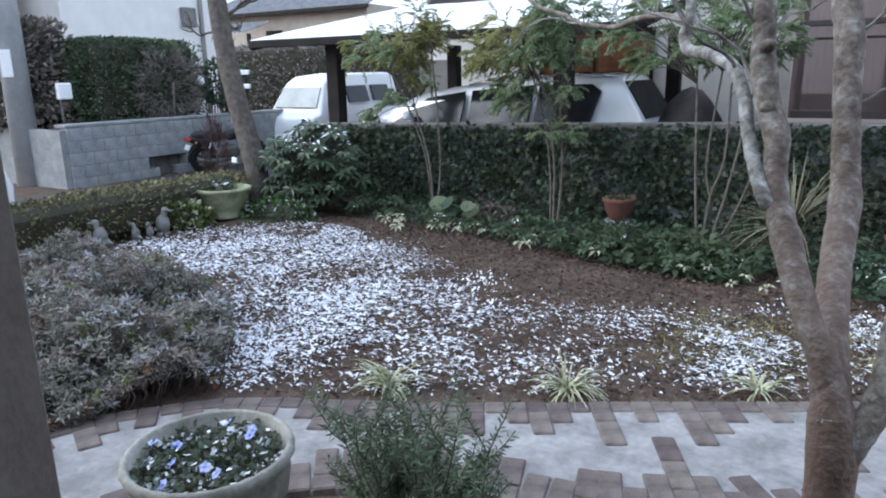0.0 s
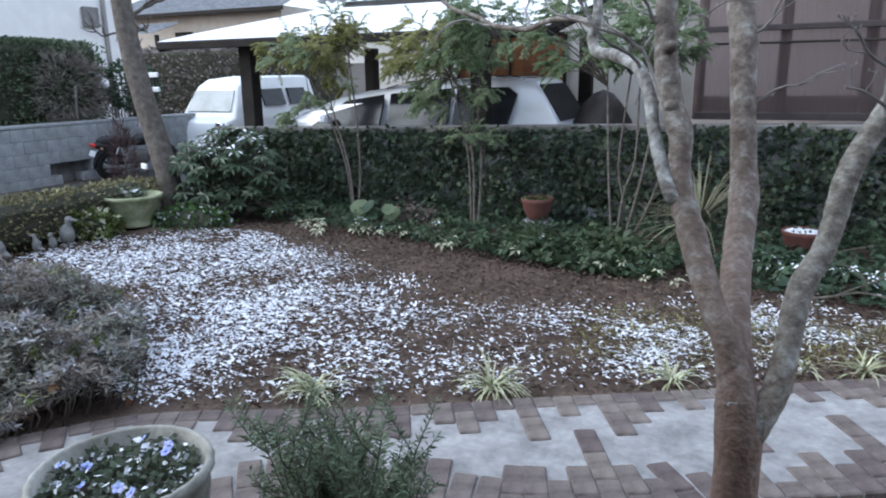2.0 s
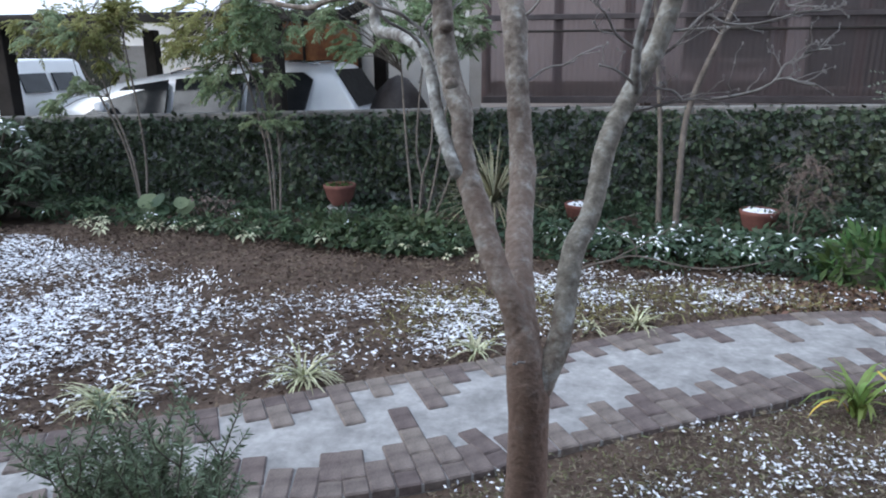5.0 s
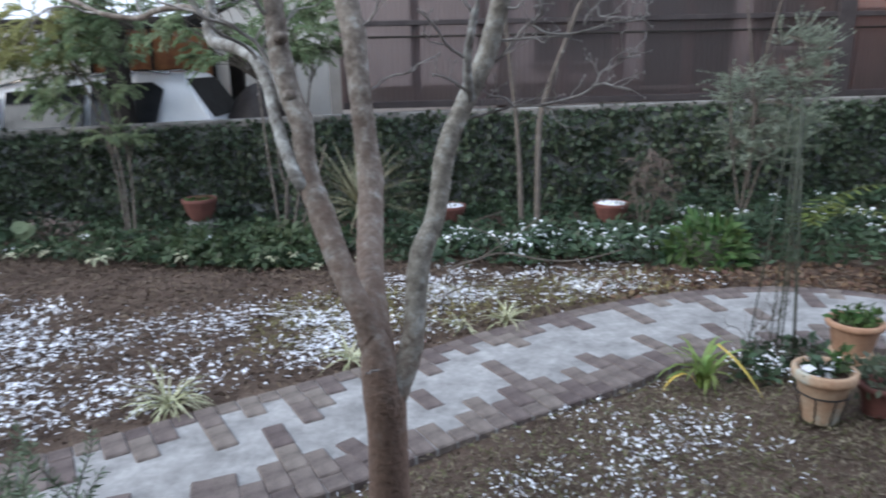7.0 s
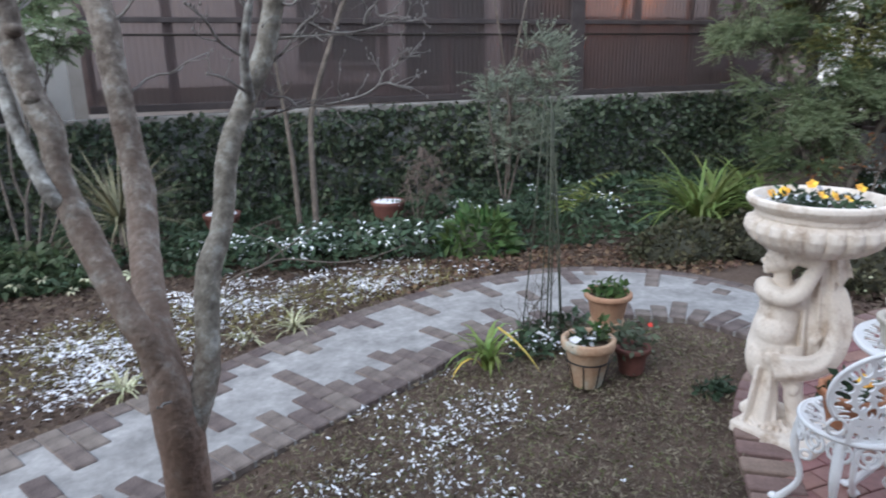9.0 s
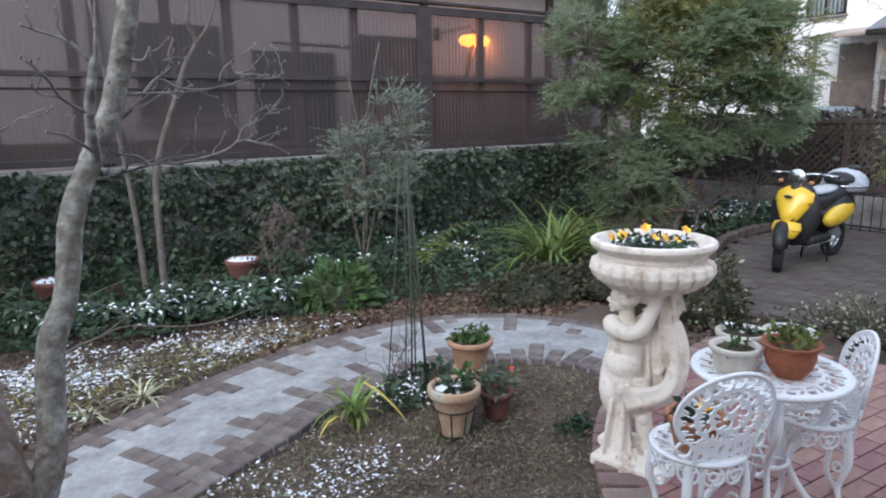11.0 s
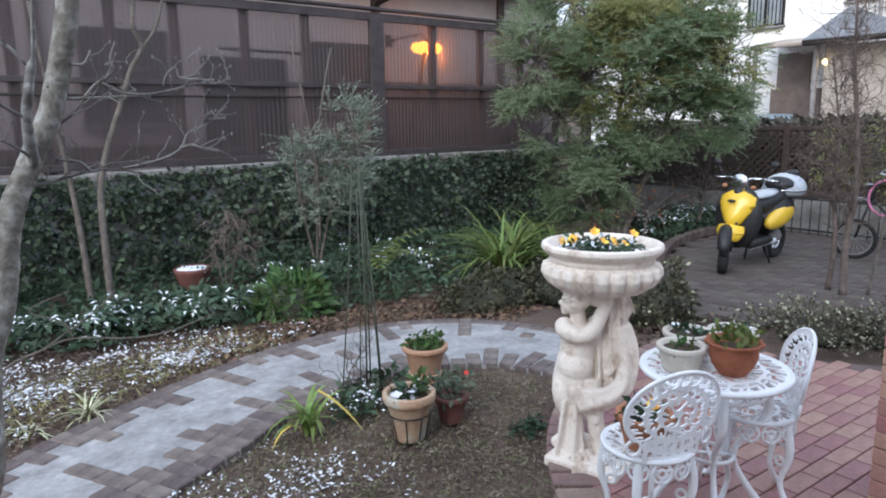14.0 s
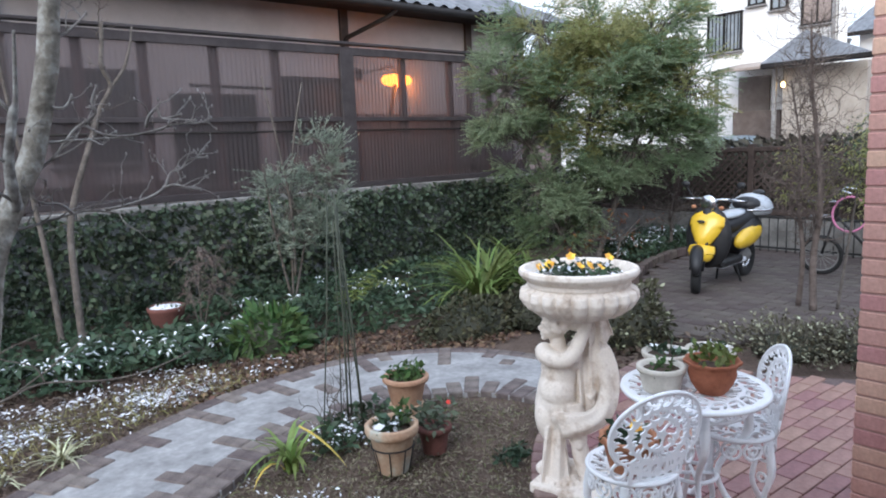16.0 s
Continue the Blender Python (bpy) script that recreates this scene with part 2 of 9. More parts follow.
# ---- mesh helpers ----
class Build:
    """Vertices and faces of one mesh, collected piece by piece."""

    def __init__(self):
        self.v, self.f, self.smooth = [], [], []

    def add(self, verts, faces, smooth=False):
        k = len(self.v)
        self.v.extend(tuple(p) for p in verts)
        self.f.extend(tuple(i + k for i in q) for q in faces)
        self.smooth.extend([smooth] * len(faces))
        return self

    def box(self, c, s, m=None, bev=0.0):
        """A box with chamfered edges; c the centre, s the size, m a turn."""
        hx, hy, hz = s[0] / 2, s[1] / 2, s[2] / 2
        if bev <= 0:
            vs = [(x * hx, y * hy, z * hz) for x in (-1, 1) for y in (-1, 1) for z in (-1, 1)]
            fs = [(0, 1, 3, 2), (4, 6, 7, 5), (0, 4, 5, 1), (2, 3, 7, 6), (0, 2, 6, 4), (1, 5, 7, 3)]
        else:
            b = min(bev, 0.49 * min(s))
            vs, at = [], {}
            for x in (-1, 1):
                for y in (-1, 1):
                    for z in (-1, 1):
                        for a in range(3):
                            p = [x * hx, y * hy, z * hz]
                            for o in range(3):
                                if o != a:
                                    p[o] -= (x, y, z)[o] * b
                            at[(x, y, z, a)] = len(vs)
                            vs.append(tuple(p))
            fs = []
            for a in range(3):
                o1, o2 = [(1, 2), (2, 0), (0, 1)][a]
                for sg in (-1, 1):
                    ring = []
                    for u, w in ((-1, -1), (1, -1), (1, 1), (-1, 1)):
                        k = [0, 0, 0]
                        k[a], k[o1], k[o2] = sg, u, w
                        ring.append(at[(*k, a)])
                    fs.append(tuple(ring if sg > 0 else ring[::-1]))
                for u in (-1, 1):
                    for w in (-1, 1):
                        k1, k2 = [0, 0, 0], [0, 0, 0]
                        k1[a], k1[o1], k1[o2] = -1, u, w
                        k2[a], k2[o1], k2[o2] = 1, u, w
                        q = (at[(*k1, o1)], at[(*k2, o1)], at[(*k2, o2)], at[(*k1, o2)])
                        fs.append(q if u * w > 0 else q[::-1])
            for x in (-1, 1):
                for y in (-1, 1):
                    for z in (-1, 1):
                        q = tuple(at[(x, y, z, a)] for a in range(3))
                        fs.append(q if x * y * z > 0 else q[::-1])
        if m is not None:
            vs = [m @ Vector(p) for p in vs]
        return self.add([(p[0] + c[0], p[1] + c[1], p[2] + c[2]) for p in vs], fs)

    def tube(self, pts, radii, n=8, cap=True):
        pts = [Vector(p) for p in pts]
        if not hasattr(radii, "__len__"):
            radii = [radii] * len(pts)
        vs, fs = [], []
        t0 = (pts[1] - pts[0]).normalized()
        side = t0.orthogonal().normalized()
        for i, p in enumerate(pts):
            t = (pts[min(i + 1, len(pts) - 1)] - pts[max(i - 1, 0)]).normalized()
            side = (side - t * side.dot(t)).normalized()
            up = t.cross(side)
            for k in range(n):
                a = 2 * math.pi * k / n
                vs.append(p + (side * math.cos(a) + up * math.sin(a)) * radii[i])
        for i in range(len(pts) - 1):
            for k in range(n):
                a, b = i * n + k, i * n + (k + 1) % n
                fs.append((a, b, b + n, a + n))
        if cap:
            fs.append(tuple(range(n))[::-1])
            fs.append(tuple(range((len(pts) - 1) * n, len(pts) * n)))
        return self.add(vs, fs, True)

    def lathe(self, prof, c=(0, 0, 0), n=28, wave=None, sx=1.0, sy=1.0):
        """A profile of (radius, height) turned round the upright axis; wave(angle, i) scales the radius."""
        vs, fs = [], []
        for i, (r, z) in enumerate(prof):
            for k in range(n):
                a = 2 * math.pi * k / n
                w = wave(a, i) if wave else 1.0
                vs.append((c[0] + r * w * sx * math.cos(a), c[1] + r * w * sy * math.sin(a), c[2] + z))
        for i in range(len(prof) - 1):
            for k in range(n):
                a, b = i * n + k, i * n + (k + 1) % n
                fs.append((a, b, b + n, a + n))
        fs.append(tuple(range(n))[::-1])
        fs.append(tuple(range((len(prof) - 1) * n, len(prof) * n)))
        return self.add(vs, fs, True)

    def prism(self, outline, y0, y1, m=None):
        """An outline of (x, z) drawn out from y0 to y1."""
        k = len(outline)
        vs = [(x, y0, z) for x, z in outline] + [(x, y1, z) for x, z in outline]
        fs = [tuple(range(k)), tuple(range(2 * k - 1, k - 1, -1))]
        fs += [(i, i + k, (i + 1) % k + k, (i + 1) % k) for i in range(k)]
        if m is not None:
            vs = [m @ Vector(p) for p in vs]
        return self.add(vs, fs)

    def ball(self, c, r, n=12, m=None):
        rings = n // 2
        vs, fs = [], []
        for i in range(rings + 1):
            a = math.pi * i / rings
            for k in range(n):
                b = 2 * math.pi * k / n
                p = Vector((r[0] * math.sin(a) * math.cos(b), r[1] * math.sin(a) * math.sin(b), r[2] * math.cos(a)))
                vs.append((m @ p if m is not None else p) + Vector(c))
        for i in range(rings):
            for k in range(n):
                a, b = i * n + k, i * n + (k + 1) % n
                fs.append((a, a + n, b + n, b))
        return self.add(vs, fs, True)

    def mesh(self, name):
        me = bpy.data.meshes.new(name)
        me.from_pydata(self.v, [], self.f)
        me.polygons.foreach_set("use_smooth", self.smooth)
        me.update()
        return me


def part(name, b, material, parent=None, label="", kind=""):
    me = b.mesh(name) if isinstance(b, Build) else b
    if material is not None and not me.materials:
        me.materials.append(material)
    ob = new(name, me)
    if parent is not None:
        ob.parent = parent
    return tagged(ob, label=label, kind=kind)


def thing(name, label, category, at=(0, 0, 0), rz=0.0, group="", kind=""):
    ob = new(name)
    ob.matrix_basis = pose(*at, 0, 0, rz)
    return tagged(ob, label, category, group, kind)


def curve(pts, steps=6):
    """A smooth line through the points."""
    pts = [Vector(p) for p in pts]
    out = []
    for i in range(len(pts) - 1):
        p0, p1, p2, p3 = pts[max(i - 1, 0)], pts[i], pts[i + 1], pts[min(i + 2, len(pts) - 1)]
        for k in range(steps):
            t = k / steps
            out.append(0.5 * ((2 * p1) + (p2 - p0) * t + (2 * p0 - 5 * p1 + 4 * p2 - p3) * t * t + (3 * p1 - p0 - 3 * p2 + p3) * t ** 3))
    return out + [pts[-1]]


def spread(values, n):
    """The values, given at even steps, read off at n even steps."""
    return list(np.interp(np.linspace(0, 1, n), np.linspace(0, 1, len(values)), values))


def leaves(pos, out, length, width, rng, fold=0.25, droop=0.0, name="leaves"):
    """A mesh of pointed leaves. pos: where they begin; out: the way they point; sizes vary by a third."""
    pos, out = np.asarray(pos, float), np.asarray(out, float)
    n = len(pos)
    out = out / (np.linalg.norm(out, axis=1, keepdims=True) + 1e-9)
    r = rng.normal(size=(n, 3))
    side = np.cross(out, r)
    side /= np.linalg.norm(side, axis=1, keepdims=True) + 1e-9
    up = np.cross(side, out)
    flip = np.where(up[:, 2:3] < 0, -1.0, 1.0)
    up *= flip
    k = rng.uniform(0.67, 1.33, (n, 1))
    L, W = length * k, width * k
    a = pos
    tip = pos + out * L - np.array([0, 0, 1.0]) * L * droop
    mid = pos + out * L * 0.5
    s1 = mid + side * W / 2 + up * W * fold
    s2 = mid - side * W / 2 + up * W * fold
    vs = np.stack([a, s1, tip, s2], 1).reshape(-1, 3)
    i = np.arange(n) * 4
    fs = np.stack([i, i + 1, i + 2, i + 3], 1)
    return flat_mesh(name, vs, fs)


def flat_mesh(name, vs, fs):
    me = bpy.data.meshes.new(name)
    me.vertices.add(len(vs))
    me.vertices.foreach_set("co", np.asarray(vs, np.float32).ravel())
    me.loops.add(fs.size)
    me.loops.foreach_set("vertex_index", np.asarray(fs, np.int32).ravel())
    me.polygons.add(len(fs))
    me.polygons.foreach_set("loop_start", np.arange(len(fs), dtype=np.int32) * fs.shape[1])
    me.polygons.foreach_set("loop_total", np.full(len(fs), fs.shape[1], np.int32))
    me.update(calc_edges=True)
    return me


def blade(b, base, way, length, width, droop=0.6, steps=5):
    """A strap-shaped leaf that arches over."""
    way = Vector(way).normalized()
    flat = Vector((way.x, way.y, 0))
    side = Vector((-way.y, way.x, 0)).normalized() if flat.length > 1e-3 else Vector((1, 0, 0))
    p, d, vs = Vector(base), way.copy(), []
    for i in range(steps + 1):
        t = i / steps
        w = width * (0.55 + 0.9 * t - 1.4 * t * t) if t < 0.97 else 0.001
        vs += [p - side * w / 2, p + Vector((0, 0, -0.12 * w)), p + side * w / 2]
        p = p + d * length / steps
        d = (d - Vector((0, 0, 1)) * droop * 2.2 / steps).normalized()
    fs = []
    for i in range(steps):
        k = 3 * i
        fs += [(k, k + 1, k + 4, k + 3), (k + 1, k + 2, k + 5, k + 4)]
    b.add(vs, fs, True)


# ---- the lie of the land ----
def inside(poly, x, y):
    x, y = np.asarray(x), np.asarray(y)
    hit = np.zeros(x.shape, bool)
    for (x1, y1), (x2, y2) in zip(poly, poly[1:] + poly[:1]):
        hit ^= ((y1 > y) != (y2 > y)) & (x < (x2 - x1) * (y - y1) / (y2 - y1 + 1e-12) + x1)
    return hit


PATH_FAR = [(-3.35, 0.6), (-3.27, 1.4), (-3.04, 2.17), (-2.78, 2.52), (-2.47, 2.79), (-1.56, 3.22), (-0.81, 3.64), (-0.33, 3.90), (0.21, 4.20), (0.61, 4.44),
            (1.04, 4.66), (1.59, 4.88), (2.12, 5.02), (2.70, 5.04), (3.14, 4.92), (3.50, 4.68), (3.72, 4.43), (3.86, 4.13), (3.93, 3.8), (3.95, 3.2)]
PATH_NEAR = [(-2.4, 0.6), (-2.2, 1.4), (-1.95, 2.0), (-1.5, 2.42), (-0.97, 2.62), (-0.62, 2.70), (-0.34, 2.81), (-0.06, 2.95), (0.11, 3.07), (0.35, 3.20), (0.68, 3.37),
             (0.96, 3.51), (1.25, 3.66), (1.61, 3.87), (1.93, 3.98), (2.23, 4.03), (2.50, 4.02), (2.69, 3.97), (2.86, 3.87), (3.06, 3.70), (3.15, 3.48), (3.20, 3.2)]
FAR = [Vector((x, y, 0)) for x, y, _ in curve([(x, y, 0) for x, y in PATH_FAR], 6)]
NEAR = [Vector((x, y, 0)) for x, y, _ in curve([(x, y, 0) for x, y in PATH_NEAR], 6)]
PATH_POLY = [(p.x, p.y) for p in FAR] + [(p.x, p.y) for p in reversed(NEAR)]


def build_ground():
    """One sheet out to the horizon, finer in the garden."""
    xs = np.unique(np.r_[np.linspace(-400, -30, 8), np.linspace(-30, -7, 12), np.arange(-7, 7.01, 0.1), np.linspace(7, 30, 24), np.linspace(30, 400, 8)])
    ys = np.unique(np.r_[np.linspace(-400, -10, 8), np.linspace(-10, 1, 8), np.arange(1, 9.01, 0.1), np.linspace(9, 40, 16), np.linspace(40, 400, 8)])
    X, Y = np.meshgrid(xs, ys, indexing="ij")
    Z = np.zeros_like(X) - 0.05
    bed = (X > -6.4) & (X < 4.4) & (Y > 2.0) & (Y < 8.3)
    for i in range(len(xs)):
        for j in range(len(ys)):
            if bed[i, j]:
                Z[i, j] = -0.02 + 0.03 * noise.noise((xs[i] * 1.1, ys[j] * 1.1, 0)) + 0.012 * noise.noise((xs[i] * 5, ys[j] * 5, 2))
    nx, ny = X.shape
    vs = np.stack([X, Y, Z], -1).reshape(-1, 3)
    i, j = np.meshgrid(np.arange(nx - 1), np.arange(ny - 1), indexing="ij")
    a = (i * ny + j).ravel()
    fs = np.stack([a, a + ny, a + ny + 1, a + 1], 1)
    me = flat_mesh("ground", vs, fs)
    me.polygons.foreach_set("use_smooth", [True] * len(me.polygons))
    return part("ground", me, SOIL, None, "dark bare garden soil with leaf litter and patches of snow", "structure")


ground = build_ground()
ground["category"] = "ground"


def slab(name, poly, z0, z1, material, label, category):
    k = len(poly)
    b = Build()
    vs = [(x, y, z0) for x, y in poly] + [(x, y, z1) for x, y in poly]
    fs = [tuple(range(k, 2 * k))] + [(i, (i + 1) % k, (i + 1) % k + k, i + k) for i in range(k)]
    b.add(vs, fs)
    ob = part(name, b, material, None, label, "structure")
    ob["category"] = category
    bm = bmesh.new()
    bm.from_mesh(ob.data)
    bmesh.ops.recalc_face_normals(bm, faces=bm.faces)
    bmesh.ops.triangulate(bm, faces=[f for f in bm.faces if len(f.verts) > 4])
    bm.to_mesh(ob.data)
    bm.free()
    return ob


path = slab("garden_path", PATH_POLY[::-1], -0.08, 0.012, CONCRETE, "pale concrete garden path with toothed brick edging, dusted with snow", "path")

# lane and drive outside the garden
road = slab("road", [(-10.3, -30), (-7.0, -30), (-7.0, 8.35), (-0.7, 8.35), (-0.7, 40), (-10.3, 40)], -0.2, -0.035, ASPHALT,
            "dark wet asphalt lane beside the garden", "road")

# ---- boundary wall with a creeper ----
WALL_Y = 8.02


def wall_top(x):
    """Top of the garden wall, which falls gently towards the lane."""
    return float(np.interp(x, [-7.0, -5.0, -1.0, 1.5, 3.5], [0.98, 1.015, 1.10, 1.13, 1.152]))


wn_b = Build()
wn_x = [-6.7 + 0.4 * i for i in range(41)] + [9.6]
for a, c in zip(wn_x, wn_x[1:]):
    za, zc = wall_top(a) - 0.09, wall_top(c) - 0.09
    wn_b.add([(a, WALL_Y + 0.01, -0.08), (c, WALL_Y + 0.01, -0.08), (c, WALL_Y + 0.01, zc), (a, WALL_Y + 0.01, za), (a, WALL_Y + 0.14, -0.08), (c, WALL_Y + 0.14, -0.08), (c, WALL_Y + 0.14, zc), (a, WALL_Y + 0.14, za)],
             [(0, 1, 2, 3), (5, 4, 7, 6), (3, 2, 6, 7)])
wn_b.add([(-6.7, WALL_Y + 0.01, -0.08), (-6.7, WALL_Y + 0.14, -0.08), (-6.7, WALL_Y + 0.14, wall_top(-6.7) - 0.09), (-6.7, WALL_Y + 0.01, wall_top(-6.7) - 0.09)], [(1, 0, 3, 2)])
wall_north = part("wall_north", wn_b, BLOCK, None, "low concrete block garden wall under dense dark creeper", "structure")
wall_north["category"] = "wall"
wall_cap = tagged(new("wall_cap"), "weathered concrete coping stones on the garden wall", "coping", "", "structure")
cope = Build().box((0, 0, 0), (0.594, 0.19, 0.09), None, 0.012).mesh("coping_stone")
cope.materials.append(CAP)
for i in range(27):
    ob = new("coping_stone", cope)
    cx = -6.4 + 0.6 * i
    ob.matrix_basis = pose(cx, WALL_Y + 0.075, wall_top(cx) - 0.045, 0, -math.degrees(math.atan(wall_top(cx + 0.3) - wall_top(cx - 0.3)) / 0.6), 0)
    ob.parent = wall_cap


def build_creeper():
    rng = np.random.default_rng(3)
    n = 24000
    x = rng.uniform(-6.6, 9.5, n)
    top = np.array([wall_top(a) for a in x])
    z = rng.beta(1.05, 1.0, n) * (top - 0.025)
    bulge = np.array([noise.noise((a * 1.4, b * 2.2, 5)) for a, b in zip(x, z)])
    depth = 0.10 + 0.08 * bulge + rng.uniform(-0.09, 0.03, n)
    depth *= np.clip((top + 0.005 - z) / 0.12, 0.35, 1)
    pos = np.stack([x, WALL_Y - depth, z], 1)
    out = np.stack([rng.normal(0, 0.8, n), -np.abs(rng.normal(0.55, 0.4, n)), rng.normal(-0.35, 0.55, n)], 1)
    me = leaves(pos, out, 0.075, 0.05, rng, 0.15)
    ob = part("creeper", me, IVY, None, "dense dark green creeper leaves covering the garden wall", "stuff")
    ob["category"] = "creeper"


build_creeper()


# ---- corrugated screen fence on the wall, and the house behind it ----
def translucent(name, c, alpha):
    m = bpy.data.materials.new(name)
    m.use_nodes = True
    n, l = m.node_tree.nodes, m.node_tree.links
    b = n["Principled BSDF"]
    b.inputs["Base Color"].default_value = (*c, 1)
    b.inputs["Roughness"].default_value = 0.28
    tr = n.new("ShaderNodeBsdfTransparent")
    tr.inputs[0].default_value = (0.60, 0.545, 0.565, 1)
    tl = n.new("ShaderNodeBsdfTranslucent")
    tl.inputs[0].default_value = (0.40, 0.335, 0.315, 1)
    m2 = n.new("ShaderNodeMixShader")
    m2.inputs[0].default_value = 0.4
    l.new(b.outputs[0], m2.inputs[1])
    l.new(tl.outputs[0], m2.inputs[2])
    mx = n.new("ShaderNodeMixShader")
    mx.inputs[0].default_value = alpha
    l.new(tr.outputs[0], mx.inputs[1])
    l.new(m2.outputs[0], mx.inputs[2])
    l.new(mx.outputs[0], n["Material Output"].inputs[0])
    return m


SHEET = translucent("brown_plastic_sheet", (0.135, 0.118, 0.122), 0.46)
FENCEPOST = mat("grey_brown_fence_wood", (0.034, 0.028, 0.029), (0.058, 0.049, 0.05), 5, 0.6, 0.2, 90)
fence = thing("screen_fence", "brown translucent corrugated plastic screen fence on dark posts above the wall", "fence")
FY = 8.14
POSTWOOD = mat("red_brown_fence_wood", (0.10, 0.072, 0.068), (0.15, 0.112, 0.105), 5, 0.7, 0.2, 90)
POSTS = [-0.46, 0.30, 1.02, 1.9, 2.53, 3.3, 4.05, 5.0, 5.94, 6.8, 7.6, 8.4, 9.2]
for x in POSTS:
    w = 0.10 if x != 5.0 else 0.2
    part("post", Build().box((x, FY + 0.05 if x != 5.0 else FY - 0.03, 2.02), (w, 0.06, 1.74), None, 0.006), POSTWOOD if x != 5.0 else FENCEPOST, fence)
for z, h in ((1.19, 0.07), (2.03, 0.055), (2.88, 0.10)):
    part("rail", Build().box((4.37, FY - 0.027, z), (9.72, 0.03, h), None, 0.006), FENCEPOST, fence)
part("top_cap", Build().box((4.37, FY - 0.01, 2.975), (9.8, 0.12, 0.035), None, 0.006), FENCEPOST, fence)
part("thin_rail", Build().tube([(-0.5, FY - 0.035, 1.89), (9.2, FY - 0.035, 1.89)], 0.012, 6), DARKBROWN, fence)
for a, c in zip(POSTS, POSTS[1:]):
    nw = int((c - a) / 0.055) * 6
    b = Build()
    vs, fs = [], []
    for i in range(nw + 1):
        x = a + (c - a) * i / nw
        y = FY - 0.047 - (0.002 if a < 3.2 else 0.004 if a < 5.0 else 0.0065) * math.cos(i * math.pi / 3)
        vs += [(x, y + 0.05, 1.17), (x, y + 0.05, 2.85)]
        if i:
            k = 2 * i
            fs.append((k - 2, k, k + 1, k - 1))
    b.add(vs, fs)
    b.smooth = [True] * len(b.f)
    part("panel", b, SHEET, fence)


# ---- the neighbour's house behind the screen fence ----
def wall_box(b, x0, x1, y0, y1, z0, z1):
    return b.box(((x0 + x1) / 2, (y0 + y1) / 2, (z0 + z1) / 2), (x1 - x0, y1 - y0, z1 - z0))


def tiled_roof(b, x0, x1, y_low, y_high, z_low, z_high, pitch=0.26):
    """Rows of curved roof tiles running up the slope."""
    n = max(2, int((x1 - x0) / pitch))
    k = 5
    vs, fs = [], []
    rows = 7
    for r in range(rows + 1):
        t = r / rows
        for i in range(n * k + 1):
            u = i / k
            x = x0 + (x1 - x0) * i / (n * k)
            z = z_low + (z_high - z_low) * t + 0.03 * math.sin(2 * math.pi * (u % 1)) + (0.02 if r % 2 else 0)
            vs.append((x, y_low + (y_high - y_low) * t, z))
    w = n * k + 1
    for r in range(rows):
        for i in range(n * k):
            a = r * w + i
            fs.append((a, a + 1, a + 1 + w, a + w))
    return b.add(vs, fs, True)


def window(parent, c, w, h, facing="-y", bars=0, lit=None):
    """A sash window with a frame, a pane, a sill and, where it has them, bars. lit: a pane material in place of dark
    glass; it gives no light.
    """
    m = {"-y": Matrix.Identity(3), "-x": Matrix.Rotation(radians(-90), 3, "Z")}[facing]

    def put(off, size, bev=0.004):
        o = m @ Vector(off)
        return Build().box((c[0] + o.x, c[1] + o.y, c[2] + o.z), size, m, bev)

    fr = put((0, -0.02, h / 2), (w + 0.08, 0.08, 0.06))
    for off, size in (((0, -0.02, -h / 2), (w + 0.08, 0.08, 0.06)), ((-w / 2, -0.02, 0), (0.06, 0.08, h)), ((w / 2, -0.02, 0), (0.06, 0.08, h)), ((0, -0.02, 0), (0.045, 0.06, h))):
        o = m @ Vector(off)
        fr.box((c[0] + o.x, c[1] + o.y, c[2] + o.z), size, m, 0.004)
    win = part("window", put((0, -0.014, 0), (w, 0.02, h), 0), lit or DARKGLASS, parent)
    part("frame", fr, DARKBROWN, win)
    part("sill", put((0, -0.06, -h / 2 - 0.05), (w + 0.16, 0.14, 0.04)), GREYWALL, win)
    for i in range(bars):
        part("bar", put((-w / 2 + w * (i + 0.5) / bars, -0.10, 0), (0.02, 0.02, h + 0.02), 0), DARKBROWN, win)
    return win


house = thing("neighbour_house", "beige stucco single-storey house with dark windows behind the screen fence", "house")
part("wall", wall_box(Build(), -0.6, 9.6, 9.3, 9.5, -0.05, 4.0), mat("grey_beige_stucco", (0.42, 0.385, 0.37), (0.50, 0.465, 0.45), 2, 0.9, 0.3, 110, vary=0.15), house)
part("side_wall", wall_box(Build(), -0.75, -0.6, 9.3, 14.0, -0.05, 3.6), GREYWALL, house)
part("roof", tiled_roof(Build(), -1.0, 10.2, 8.62, 12.5, 3.72, 5.4), ROOF, house, "grey clay tile roof")
part("soffit", Build().box((4.6, 9.0, 3.68), (11.2, 0.76, 0.05)), DARKBROWN, house)
part("gutter", Build().tube([(-1.0, 8.6, 3.63), (10.2, 8.6, 3.63)], 0.055, 8), DARKBROWN, house)
part("downpipe", Build().tube([(6.25, 8.62, 3.6), (6.15, 8.7, 3.5), (5.75, 9.2, 3.25), (5.7, 9.26, 3.1), (5.7, 9.26, 0.1)], 0.035, 8), DARKBROWN, house)
for x, z, w, h in ((2.28, 2.14, 0.90, 1.02), (3.73, 1.85, 1.04, 1.08), (5.16, 2.20, 0.90, 0.90)):
    window(house, (x, 9.3, z), w, h)
